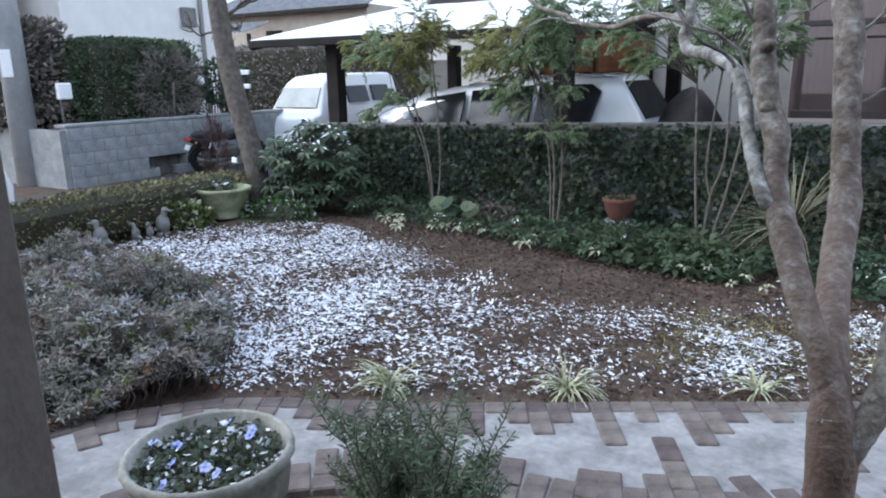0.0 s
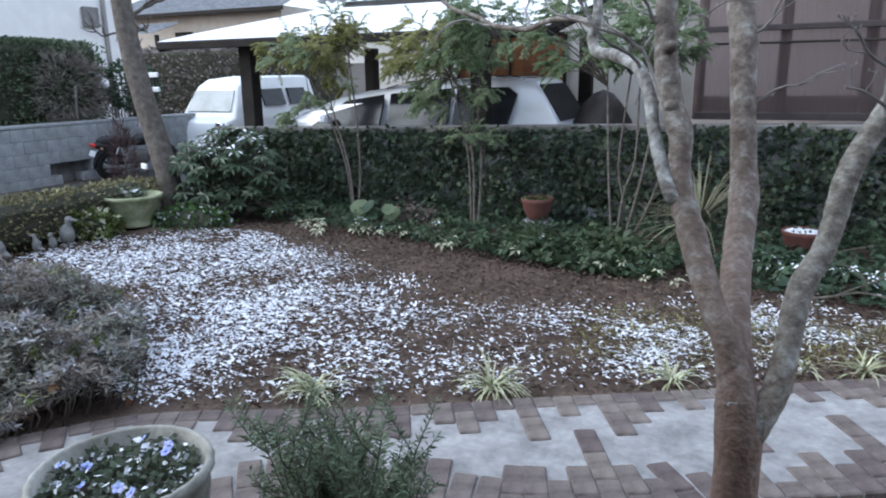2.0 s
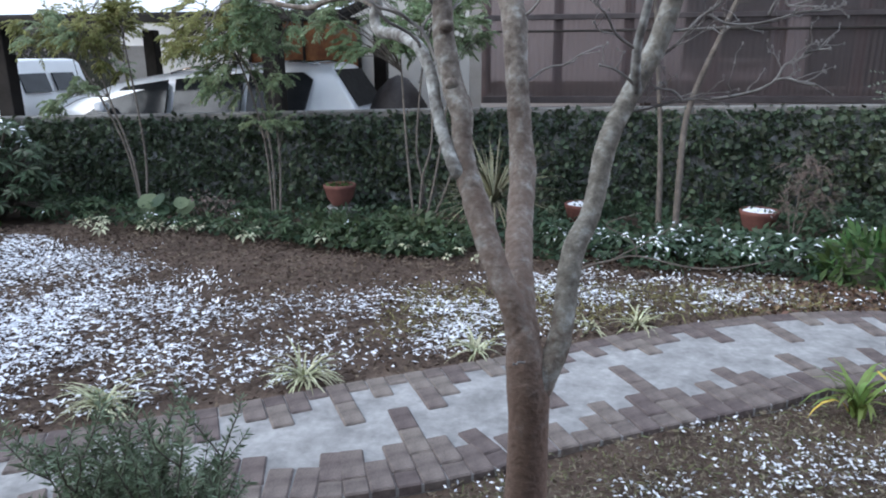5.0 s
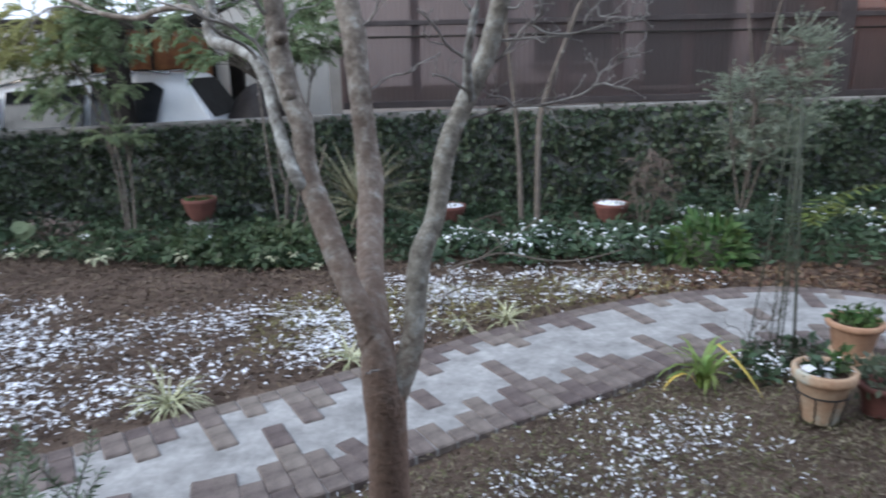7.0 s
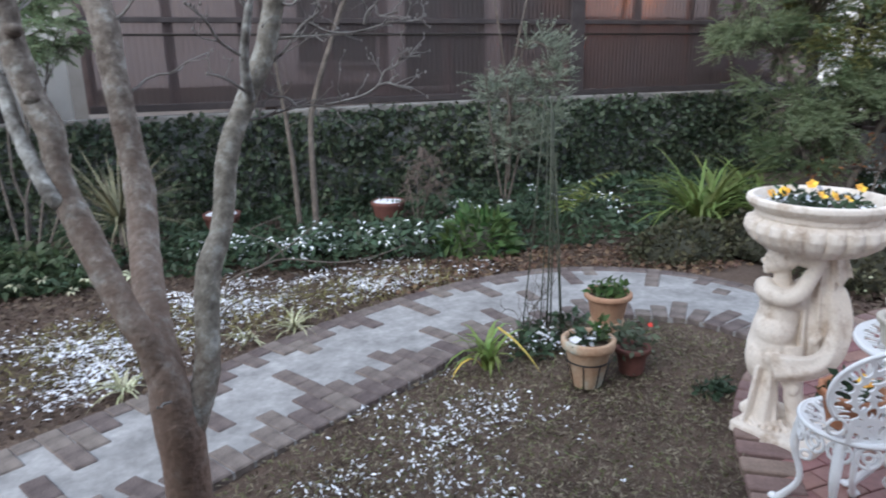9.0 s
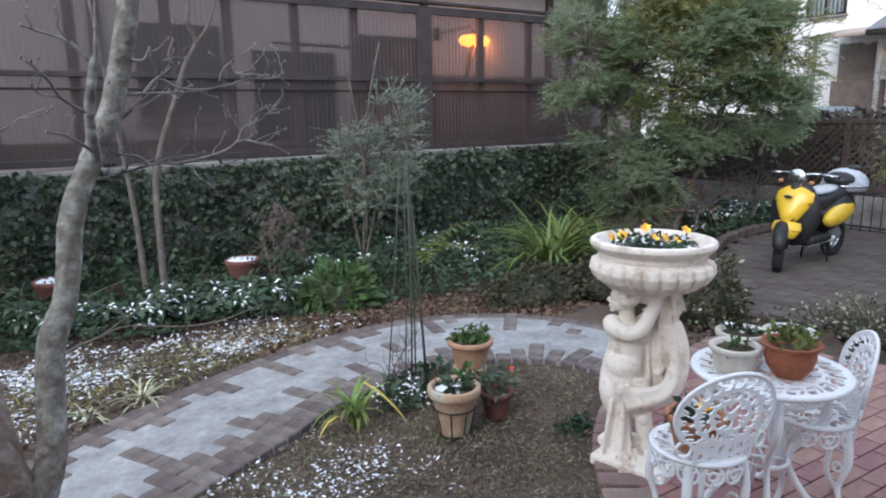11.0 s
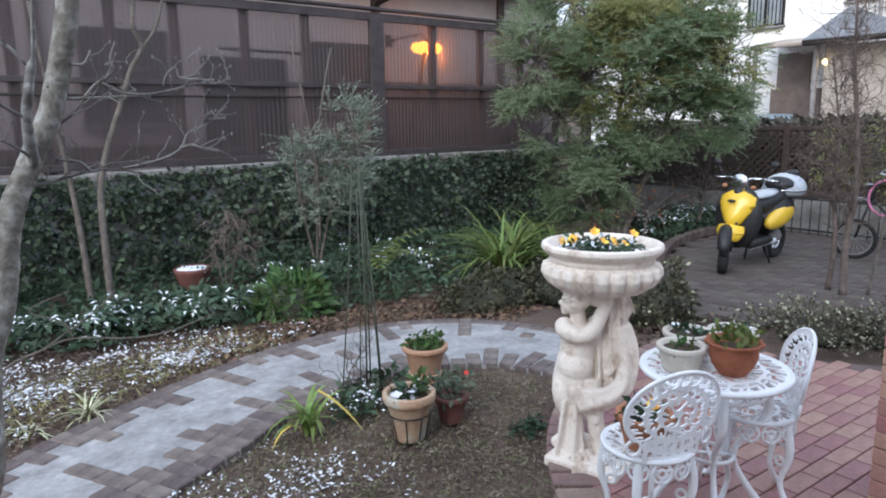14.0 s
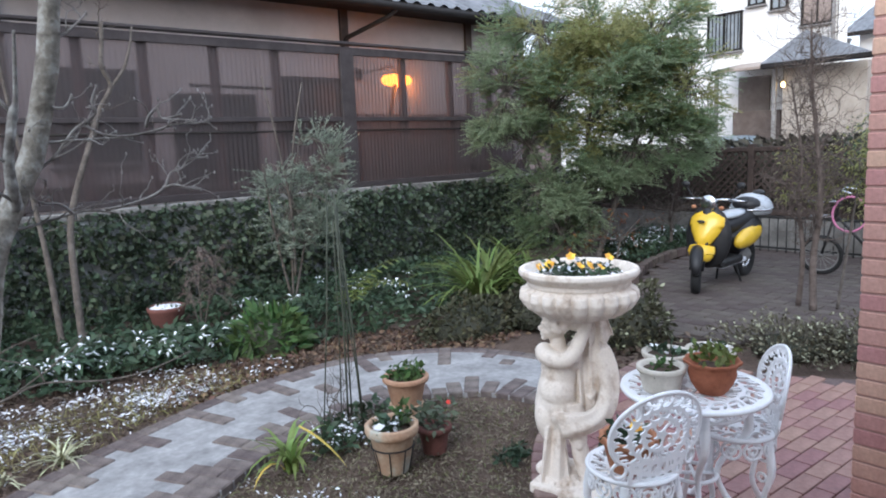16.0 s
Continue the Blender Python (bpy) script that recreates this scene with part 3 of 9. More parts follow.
for x in (1.4, 5.75, 8.2):
    part("pillar", Build().box((x, 9.27, 1.9), (0.13, 0.06, 3.6), None, 0.006), SASH, house)
part("dado", Build().box((7.55, 9.27, 1.07), (3.4, 0.05, 2.2), None, 0.006), mat("dark_dado_boards", (0.075, 0.062, 0.066), (0.115, 0.097, 0.10), 4, 0.8, 0.3, 60), house, "dark boarded lower part of the wall")
part("clothes_pole", Build().tube([(3.3, 8.95, 2.49), (4.5, 8.95, 2.47)], 0.02, 6), DARKBROWN, house)
part("wood_band", Build().box((4.5, 9.265, 1.28), (10.0, 0.05, 0.14), None, 0.006), SASH, house)

LAMP = glow("warm_lamp", (1.0, 0.25, 0.03), 5.0)
# Point light added ahead of the shade, close to the sheet, for its halo.
bulb = bpy.data.lights.new("wall_lamp_light", "POINT")
bulb.energy, bulb.color, bulb.shadow_soft_size = 5.0, (1.0, 0.36, 0.08), 0.05
new("wall_lamp_light", bulb).matrix_basis = pose(5.98, 8.27, 2.46)
wall_lamp = thing("wall_lamp", "glowing orange outdoor wall lamp behind the screen fence", "lamp", (5.98, 8.36, 2.575))
# Shade stretched sideways to stand in for glow smeared by the ribbed sheet.
part("glass_shade", Build().lathe([(0.05, -0.085), (0.12, -0.06), (0.145, 0.0), (0.12, 0.06), (0.04, 0.085)], (0, 0, 0), 18, None, 1.75, 1.0), LAMP, wall_lamp)
part("leaning_pole", Build().tube([(-0.03, -0.06, 0.09), (-0.42, -0.02, -1.42)], 0.03, 8), FENCEPOST, wall_lamp)
part("bracket", Build().tube([(0, 0, 0.08), (0, 0.1, 0.2), (0, 0.8, 0.18), (0, 0.93, 0.18)], 0.015, 6), BLACK, wall_lamp)
part("back_plate", Build().box((0, 0.92, 0.18), (0.1, 0.03, 0.16), None, 0.005), BLACK, wall_lamp)


# ---- carport, vehicles and the house beyond it ----
carport = thing("carport", "dark steel carport with a snow-covered sloping roof", "carport")
for x, y in ((-6.80, 8.95), (-3.14, 8.95), (-6.80, 12.6), (-2.6, 12.6)):
    part("post", Build().box((x, y, 1.06), (0.22, 0.2, 2.2), None, 0.01), DARKBROWN, carport)
rf = Build()
k0, k1 = (8.55, 2.17), (12.9, 2.95)
rf.add([(-8.15, k0[0], k0[1]), (-2.15, k0[0], k0[1]), (-2.15, k1[0], k1[1]), (-8.15, k1[0], k1[1]),
        (-8.15, k0[0], k0[1] - 0.05), (-2.15, k0[0], k0[1] - 0.05), (-2.15, k1[0], k1[1] - 0.05), (-8.15, k1[0], k1[1] - 0.05)],
       [(0, 1, 2, 3), (7, 6, 5, 4), (0, 4, 5, 1), (1, 5, 6, 2), (2, 6, 7, 3), (3, 7, 4, 0)])
part("roof_sheet", rf, DARKBROWN, carport)
part("front_beam", Build().box((-5.15, 8.55, 2.11), (6.0, 0.07, 0.10), None, 0.01), DARKBROWN, carport)
for x in (-8.12, -6.2, -4.2, -2.2):
    part("rafter", Build().tube([(x, 8.56, 2.07), (x, 12.9, 2.85)], 0.045, 6), DARKBROWN, carport)
sn = Build()
nx, ny = 40, 24
vs, fs = [], []
for i in range(nx + 1):
    for j in range(ny + 1):
        x, t = -8.15 + 6.0 * i / nx, j / ny
        edge = min(i, nx - i, j, ny - j)
        z = 2.175 + 0.78 * t + (0.0 if edge == 0 else 0.03 + 0.01 * noise.noise((x * 2, t * 8, 3)))
        vs.append((x, 8.53 + 4.37 * t, z))
for i in range(nx):
    for j in range(ny):
        a = i * (ny + 1) + j
        fs.append((a, a + ny + 1, a + ny + 2, a + 1))
sn.add(vs, fs, True)
part("snow_layer", sn, SNOW, carport, "thin layer of fresh snow")


def vehicle(name, label, outline, cabin, width, paint, windows, wheels, at, rz, category="car", stretch=1.0):
    """A car from its side outline (x, z); cabin: the height from which the sides lean in."""
    car = thing(name, label, category, at, rz)
    car.matrix_basis = car.matrix_basis @ Matrix.Diagonal((stretch, 1, 1, 1))
    xs = [p[0] for p in outline]
    zs = [p[1] for p in outline]
    bm = bmesh.new()
    top = max(zs)

    def half(x, z):
        w = width / 2
        if z > cabin:
            w -= 0.17 * width * (z - cabin) / (top - cabin)
        end = min(x - min(xs), max(xs) - x)
        return w - 0.07 * max(0, 1 - end / 0.35)

    rings = []
    for s in (-1, -0.55, 0.55, 1):
        rings.append([bm.verts.new((x, s * half(x, z), z + (0.02 if abs(s) < 0.9 and z > cabin else 0))) for x, z in outline])
    n = len(outline)
    for a, c in zip(rings, rings[1:]):
        for i in range(n):
            bm.faces.new((a[i], a[(i + 1) % n], c[(i + 1) % n], c[i]))
    bm.faces.new(rings[0][::-1])
    bm.faces.new(rings[-1])
    bmesh.ops.recalc_face_normals(bm, faces=bm.faces)
    me = bpy.data.meshes.new("body")
    bm.to_mesh(me)
    bm.free()
    body = part("body", me, paint, car)
    mod = body.modifiers.new("soft edges", "BEVEL")
    mod.width, mod.segments, mod.limit_method, mod.angle_limit = 0.045, 3, "ANGLE", radians(25)
    me.polygons.foreach_set("use_smooth", [True] * len(me.polygons))
    for quad in windows:
        for s in (-1, 1):
            b = Build()
            vs = [(x, s * (half(x, z) + 0.006), z) for x, z in quad]
            vs += [(x, s * (half(x, z) - 0.03), z) for x, z in quad]
            k = len(quad)
            f = [tuple(range(k)) if s < 0 else tuple(range(k))[::-1]] + [(i, (i + 1) % k, (i + 1) % k + k, i + k) for i in range(k)]
            part("side_window", b.add(vs, f), CARGLASS, car)
    for x, r in wheels:
        for s in (-1, 1):
            y = s * (width / 2 - 0.1)
            m = Matrix.Rotation(radians(90), 3, "X")
            tyre = Build().lathe([(r * 0.62, -0.09), (r * 0.95, -0.09), (r, -0.05), (r, 0.05), (r * 0.95, 0.09), (r * 0.62, 0.09)], (0, 0, 0), 22)
            tyre.v = [tuple(m @ Vector(p) + Vector((x, y, r))) for p in tyre.v]
            rim = Build().lathe([(0.02, -0.095), (r * 0.5, -0.08), (r * 0.64, -0.098), (r * 0.64, 0.098), (r * 0.5, 0.08), (0.02, 0.095)], (0, 0, 0), 18)
            rim.v = [tuple(m @ Vector(p) + Vector((x, y, r))) for p in rim.v]
            wh = part("wheel", tyre, RUBBER, car)
            part("rim", rim, CHROME, wh)
    return car, half


def slanted(parent, name, pts, material):
    """A pane through four corners, 2 cm thick."""
    a, c, d, e = [Vector(p) for p in pts]
    n = (c - a).cross(e - a).normalized() * 0.01
    vs = [p + n for p in (a, c, d, e)] + [p - n for p in (a, c, d, e)]
    part(name, Build().add(vs, [(0, 1, 2, 3), (7, 6, 5, 4), (0, 4, 5, 1), (1, 5, 6, 2), (2, 6, 7, 3), (3, 7, 4, 0)]), material, parent)


VAN = [(-1.65, 0.32), (-1.68, 0.62), (-1.60, 0.86), (-1.42, 0.93), (-1.05, 1.54), (-0.8, 1.68), (-0.2, 1.73), (1.45, 1.74), (1.62, 1.68), (1.68, 0.95), (1.66, 0.32)]
van, vh = vehicle("microvan", "small white microvan parked beyond the carport", VAN, 0.95, 1.45, WHITECAR,
                  [[(-1.12, 1.1), (-0.95, 1.40), (-0.66, 1.44), (-0.66, 1.08)], [(-0.38, 1.12), (-0.38, 1.47), (0.36, 1.48), (0.36, 1.12)], [(0.55, 1.13), (0.55, 1.48), (1.2, 1.48), (1.2, 1.13)]],
                  [(-1.1, 0.27), (1.15, 0.27)], (-10.15, 13.05, -0.06), 90)
# The windscreen's pale patches are sky reflection put into its base colour.
slanted(van, "windscreen", [(-1.372, -0.57, 1.05), (-1.372, 0.57, 1.05), (-1.125, 0.51, 1.46), (-1.125, -0.51, 1.46)], mat("reflection_tinted_windscreen", (0.10, 0.13, 0.13), (0.24, 0.28, 0.285), 1.6, 0.12, 0.0, spec=0.6))
part("headlight", Build().ball((-1.64, -0.5, 0.78), (0.05, 0.13, 0.10), 10), CHROME, van)
part("headlight", Build().ball((-1.64, 0.5, 0.78), (0.05, 0.13, 0.10), 10), CHROME, van)
part("mirror", Build().box((-1.12, -0.80, 1.08), (0.09, 0.16, 0.2), None, 0.03), BLACK, van)
part("bumper", Build().box((-1.66, 0, 0.40), (0.12, 1.36, 0.2), None, 0.04), WHITECAR, van)
part("door_handle", Build().box((0.3, -0.735, 0.95), (0.14, 0.03, 0.035), None, 0.008), BLACK, van)

SUV = [(-2.25, 0.3), (-2.3, 0.62), (-2.24, 0.86), (-1.72, 1.0), (-0.95, 1.36), (-0.45, 1.47), (0.3, 1.56), (1.0, 1.61), (1.78, 1.60), (2.12, 1.02), (2.2, 0.7), (2.18, 0.3)]
SUVGLASS = [[(-1.28, 0.95), (-0.78, 1.33), (-0.22, 1.42), (-0.22, 0.95)], [(-0.12, 0.95), (-0.12, 1.43), (0.72, 1.50), (0.72, 0.95)], [(0.80, 0.95), (0.80, 1.50), (1.46, 1.51), (1.58, 1.42), (1.50, 0.95)]]
suv, sh = vehicle("estate_car", "silver estate car parked under the carport behind the wall", SUV, 0.98, 1.75, SILVERCAR,
                  SUVGLASS, [(-1.4, 0.32), (1.35, 0.32)], (-4.52, 10.05, -0.04), -2, stretch=1.12)
slanted(suv, "windscreen", [(-1.68, -0.66, 1.035), (-1.68, 0.66, 1.035), (-1.0, 0.60, 1.355), (-1.0, -0.60, 1.355)], CARGLASS)
slanted(suv, "rear_window", [(2.105, -0.62, 1.08), (2.105, 0.62, 1.08), (1.83, 0.57, 1.54), (1.83, -0.57, 1.54)], RUBBER)
for s in (-1, 1):
    part("roof_rail", Build().tube([(-0.2, s * 0.62, 1.50), (0.1, s * 0.61, 1.58), (1.4, s * 0.60, 1.65), (1.65, s * 0.6, 1.61)], 0.017, 6), CHROME, suv)
    part("tail_light", Build().box((2.02, s * 0.80, 0.92), (0.2, 0.08, 0.24), None, 0.03), TERRAD, suv)
    part("mirror", Build().box((-0.95, s * 0.98, 1.08), (0.12, 0.18, 0.13), None, 0.03), SILVERCAR, suv)
cover = thing("covered_bundle", "dark tarpaulin-covered bundle beside the estate car", "tarpaulin", (-1.78, 9.95, -0.05))
cvb = Build().ball((0, 0, 0.65), (0.42, 0.5, 0.82), 18)
cvb.v = [(x + 0.05 * noise.noise((x * 4, y * 4, z * 4)), y + 0.05 * noise.noise((x * 4 + 9, y * 4, z * 4)), max(0, z)) for x, y, z in cvb.v]
part("cover", cvb, mat("dark_tarpaulin", (0.03, 0.026, 0.026), (0.055, 0.048, 0.047), 4, 0.6, 0.4, 20), cover)

white_house = thing("white_house", "white rendered house with a warm wooden window behind the carport", "house")
part("wall", wall_box(Build(), -8.2, -0.8, 13.9, 14.1, -0.05, 3.2), WHITEWALL, white_house)
w0 = window(white_house, (-4.4, 13.9, 1.9), 2.2, 0.95)
w0.data.materials[0] = RUST
part("door", Build().box((-8.0, 13.87, 0.95), (0.8, 0.06, 1.95), None, 0.01), GREYWALL, white_house)
part("roof", tiled_roof(Build(), -8.6, -0.4, 13.4, 17.0, 3.15, 4.6), ROOF, white_house)


def far_house(at, w, d, h, wall_mat, rz=0.0, name="far_house", label="", openings=()):
    b = thing(name, label, "house", at, rz)
    part("wall", wall_box(Build(), -w / 2, w / 2, 0, d, 0, h), wall_mat, b)
    r = tiled_roof(Build(), -w / 2 - 0.5, w / 2 + 0.5, -0.6, d / 2, h - 0.1, h + d * 0.22)
    part("roof", r, ROOF, b, "grey clay roof tiles with a little snow")
    part("fascia", Build().box((0, -0.58, h - 0.16), (w + 1.0, 0.06, 0.16), None, 0.01), DARKBROWN, b)
    for x, z, ww, hh in openings:
        window(b, (x, 0, z), ww, hh)
    return b


far_house((-22.5, 25, -0.05), 9, 8, 4.6, mat("cream_render", (0.52, 0.47, 0.40), (0.62, 0.57, 0.50), 2, 0.9, 0.2, 90, vary=0.1), 0, "tile_roof_house", "beige house with grey tiled roofs beyond the lane", ((-0.8, 3.4, 0.9, 0.6), (2.6, 3.3, 1.2, 0.8)))
far_house((-15.5, 34, -0.05), 11, 8, 4.2, WHITEWALL, 0, "tile_roof_house", "cream house with a dark tiled roof far behind the carport", ((-2, 2.6, 1.4, 1.0), (2, 2.6, 1.4, 1.0)))
porch = thing("lean_to_roof", "low grey tiled lean-to roof in front of the beige house", "roof", (-23.2, 22.5, -0.05))
part("tiles", tiled_roof(Build(), -1.6, 0.6, 0, 1.6, 3.55, 4.05), ROOF, porch)
part("post", Build().box((0.5, 0.3, 1.75), (0.14, 0.14, 3.5), None, 0.01), DARKBROWN, porch)
part("post", Build().box((-1.5, 0.3, 1.75), (0.14, 0.14, 3.5), None, 0.01), DARKBROWN, porch)

# ---- across the lane: retaining wall, tall hedge, pole, white building ----
lane_wall = tagged(new("lane_wall"), "grey concrete block retaining wall along the lane", "wall", "", "structure")
bl = Build().box((0, 0, 0), (0.20, 0.396, 0.197), None, 0.004).mesh("block")
bl.materials.append(BLOCK)
hb = Build().box((0, 0, 0), (0.20, 0.196, 0.197), None, 0.004).mesh("block")
hb.materials.append(BLOCK)
for r in range(5):
    if r % 2:
        ob = new("block", hb)
        ob.location = (-10.6, 6.95, 0.0 + 0.2 * r)
        ob.parent = lane_wall
    for i in range(13):
        y = 7.05 + 0.4 * i + (0.2 if r % 2 else 0)
        if 8.25 < y < 8.95 and r in (0, 1):
            continue
        ob = new("block", bl)
        ob.location = (-10.6, y, 0.0 + 0.2 * r)
        ob.parent = lane_wall
part("backing", Build().box((-10.95, 9.45, 0.37), (0.5, 5.2, 1.0)), CAP, lane_wall)
part("end_return", Build().box((-12.0, 6.85, 0.37), (2.9, 0.2, 1.0)), BLOCK, lane_wall)
part("capping", Build().box((-10.65, 9.45, 0.93), (0.3, 5.25, 0.05), None, 0.01), BLOCK, lane_wall)


def leaf_shell(rng, n, c, r, squash=1.0, boxy=False, lump=0.12):
    """Points and outward ways on a lumpy ellipsoid or a box with soft edges."""
    d = rng.normal(size=(n, 3))
    d /= np.linalg.norm(d, axis=1, keepdims=True)
    if boxy:
        d = d / np.maximum(np.abs(d).max(1, keepdims=True), 1e-6) * 0.8 + d * 0.2
    k = 1 + lump * np.array([noise.noise(tuple(p * 3.0 + 7)) for p in d]) + rng.uniform(-0.12, 0.03, n)
    pos = np.asarray(c) + d * k[:, None] * np.asarray(r)
    return pos, d


def hedge(name, label, c, r, n, size, material, core=True, seed=1):
    rng = np.random.default_rng(seed)
    h = thing(name, label, "hedge")
    pos, d = leaf_shell(rng, n, c, r, boxy=True, lump=0.05)
    out = d + rng.normal(0, 0.6, (n, 3))
    part("foliage", leaves(pos, out, size, size * 0.55, rng), material, h)
    # dark box in place of the shaded depth of the hedge
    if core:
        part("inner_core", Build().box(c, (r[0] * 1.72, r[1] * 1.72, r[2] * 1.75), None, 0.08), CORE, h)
    return h


hedge("tall_hedge", "tall clipped dark green hedge on top of the retaining wall", (-11.75, 8.92, 1.60), (0.75, 1.22, 0.73), 17000, 0.065, HEDGE2, seed=2)
hedge("brown_hedge", "brownish overgrown hedge beside the utility pole", (-12.3, 7.25, 1.72), (0.6, 0.62, 0.9), 4500, 0.11, HEATH, seed=4)
hedge("low_hedge", "low clipped box hedge with olive tops between garden and lane", (-6.72, 4.3, 0.22), (0.33, 2.6, 0.26), 11000, 0.042, HEDGE, seed=3)
hedge("far_scrub", "bare brown scrub on the bank behind the white van", (-16.5, 19.5, 1.2), (6.5, 1.2, 1.5), 16000, 0.13, mat("pale_scrub", (0.20, 0.18, 0.17), (0.31, 0.285, 0.27), 3, 0.9, 0.0, by="island"), seed=8)

twg = thing("bare_twig_shrub", "grey twiggy deciduous shrub growing in front of the tall hedge", "shrub", (-10.9, 9.2, 0.95))
rngt = np.random.default_rng(9)
pq, dq = leaf_shell(rngt, 2600, (0, 0.0, 0.52), (0.22, 0.62, 0.55), lump=0.5)
part("fine_twig", leaves(pq, dq + rngt.normal(0, 0.5, dq.shape), 0.16, 0.012, rngt), HEATH, twg, "", "stuff")
part("stem", Build().tube([(0, 0, -0.03), (0, 0.05, 0.6)], 0.02, 6), TWIG, twg)
brown = thing("timber_house", "dark brown timber-clad house behind the utility pole", "house")
part("wall", wall_box(Build(), -24, -17, 6.5, 9.9, -0.05, 5.0), mat("brown_cladding", (0.12, 0.075, 0.05), (0.19, 0.125, 0.09), 3), brown)
part("gutter", Build().box((-16.95, 8.2, 3.9), (0.1, 3.4, 0.12), None, 0.02), DARKBROWN, brown)

pole = thing("utility_pole", "grey concrete utility pole with a small sign plate", "utility pole", (-11.6, 6.78, -0.05))
part("shaft", Build().tube([(0, 0, 0), (0.0, 0.05, 8.0)], [0.21, 0.16], 16), POLE, pole)
part("sign_plate", Build().box((0.13, -0.16, 1.95), (0.16, 0.03, 0.42), Matrix.Rotation(radians(45), 3, "Z"), 0.005), WHITEMETAL, pole)
meter = thing("meter_post", "slim post with a white box beside the tall hedge", "post", (-10.98, 7.12, 0.88))
part("post", Build().tube([(0, 0, 0), (-0.03, 0, 0.75)], 0.02, 6), CAP, meter)
part("box", Build().box((0.03, 0.05, 0.58), (0.12, 0.22, 0.26), None, 0.02), WHITEMETAL, meter)

big_white = thing("white_building", "large plain white rendered building across the lane", "building", (0, 0, 0))
part("wall", wall_box(Build(), -19, -16, 10.4, 14.9, -0.05, 5.2), WHITEWALL, big_white)
part("corner_pipe", Build().tube([(-15.95, 14.45, 0), (-15.95, 14.45, 5.1)], 0.06, 8), GREYWALL, big_white)
part("air_vent_box", Build().box((-15.93, 14.0, 3.25), (0.14, 0.45, 0.5), None, 0.02), CAP, big_white)
gate = thing("entrance_planting", "leafy planting with a green rail and white lamp by the entrance", "planting", (-10.85, 10.45, 0.9))
rng0 = np.random.default_rng(31)
pp, dd = leaf_shell(rng0, 900, (0, 0, 0.62), (0.35, 0.5, 0.42), lump=0.3)
part("foliage", leaves(pp, dd + rng0.normal(0, 0.6, dd.shape), 0.11, 0.05, rng0), DARKGREEN, gate)
part("rail", Build().tube([(0.05, -0.75, 0.92), (0.05, 0.55, 0.92)], 0.018, 6), GREEN, gate)
part("lamp_globe", Build().ball((0.1, -0.7, 0.68), (0.08, 0.08, 0.09), 10), WHITEMETAL, gate)
part("stem", Build().tube([(0, 0, 0), (0, 0, 0.6)], 0.03, 6), BARK2, gate)
gp = thing("iron_gate", "dark iron gate bars by the entrance beyond the motorbike", "gate", (-12.0, 10.92, -0.05))
for i in range(9):
    part("bar", Build().tube([(0, i * 0.075, 0.05), (0, i * 0.075, 1.58)], 0.012, 6), BLACK, gp)
for z in (0.15, 1.48):
    part("cross_rail", Build().box((0, 0.30, z), (0.03, 0.68, 0.03)), BLACK, gp)
mailbox = thing("mailbox_post", "slim post carrying two white letter plates", "mailbox", (-8.98, 9.2, -0.05))
part("post", Build().tube([(0, 0, 0), (0, 0, 1.78)], 0.025, 6), DARKBROWN, mailbox)
part("upper_plate", Build().box((0.05, -0.05, 1.76), (0.22, 0.04, 0.08), None, 0.01), WHITEMETAL, mailbox)
part("lower_plate", Build().box((0.08, -0.05, 1.53), (0.16, 0.04, 0.08), None, 0.01), WHITEMETAL, mailbox)


# ---- parked two-wheelers ----
def wheel(parent, c, r, tyre, m, rim_mat=None, spokes=0):
    """A wheel that stands upright; m turns it about the upright axis."""
    b = Build()
    pts = [Vector((r * math.cos(a), 0, r * math.sin(a))) for a in np.linspace(0, 2 * math.pi, 29)]
    b.tube([m @ p + Vector(c) for p in pts], tyre, 8, False)
    w = part("wheel", b, RUBBER, parent)
    rb = Build()
    rr = r - tyre * 1.1
    rb.tube([m @ Vector((rr * math.cos(a), 0, rr * math.sin(a))) + Vector(c) for a in np.linspace(0, 2 * math.pi, 25)], tyre * 0.45, 6, False)
    rb.ball(c, (tyre * 0.9,) * 3, 8)
    k = spokes or 5
    for i in range(k):
        a = 2 * math.pi * i / k
        rb.tube([Vector(c), m @ Vector((rr * math.cos(a), 0, rr * math.sin(a))) + Vector(c)], 0.004 if spokes else tyre * 0.35, 5, False)
    part("rim", rb, rim_mat or CHROME, w)
    return w


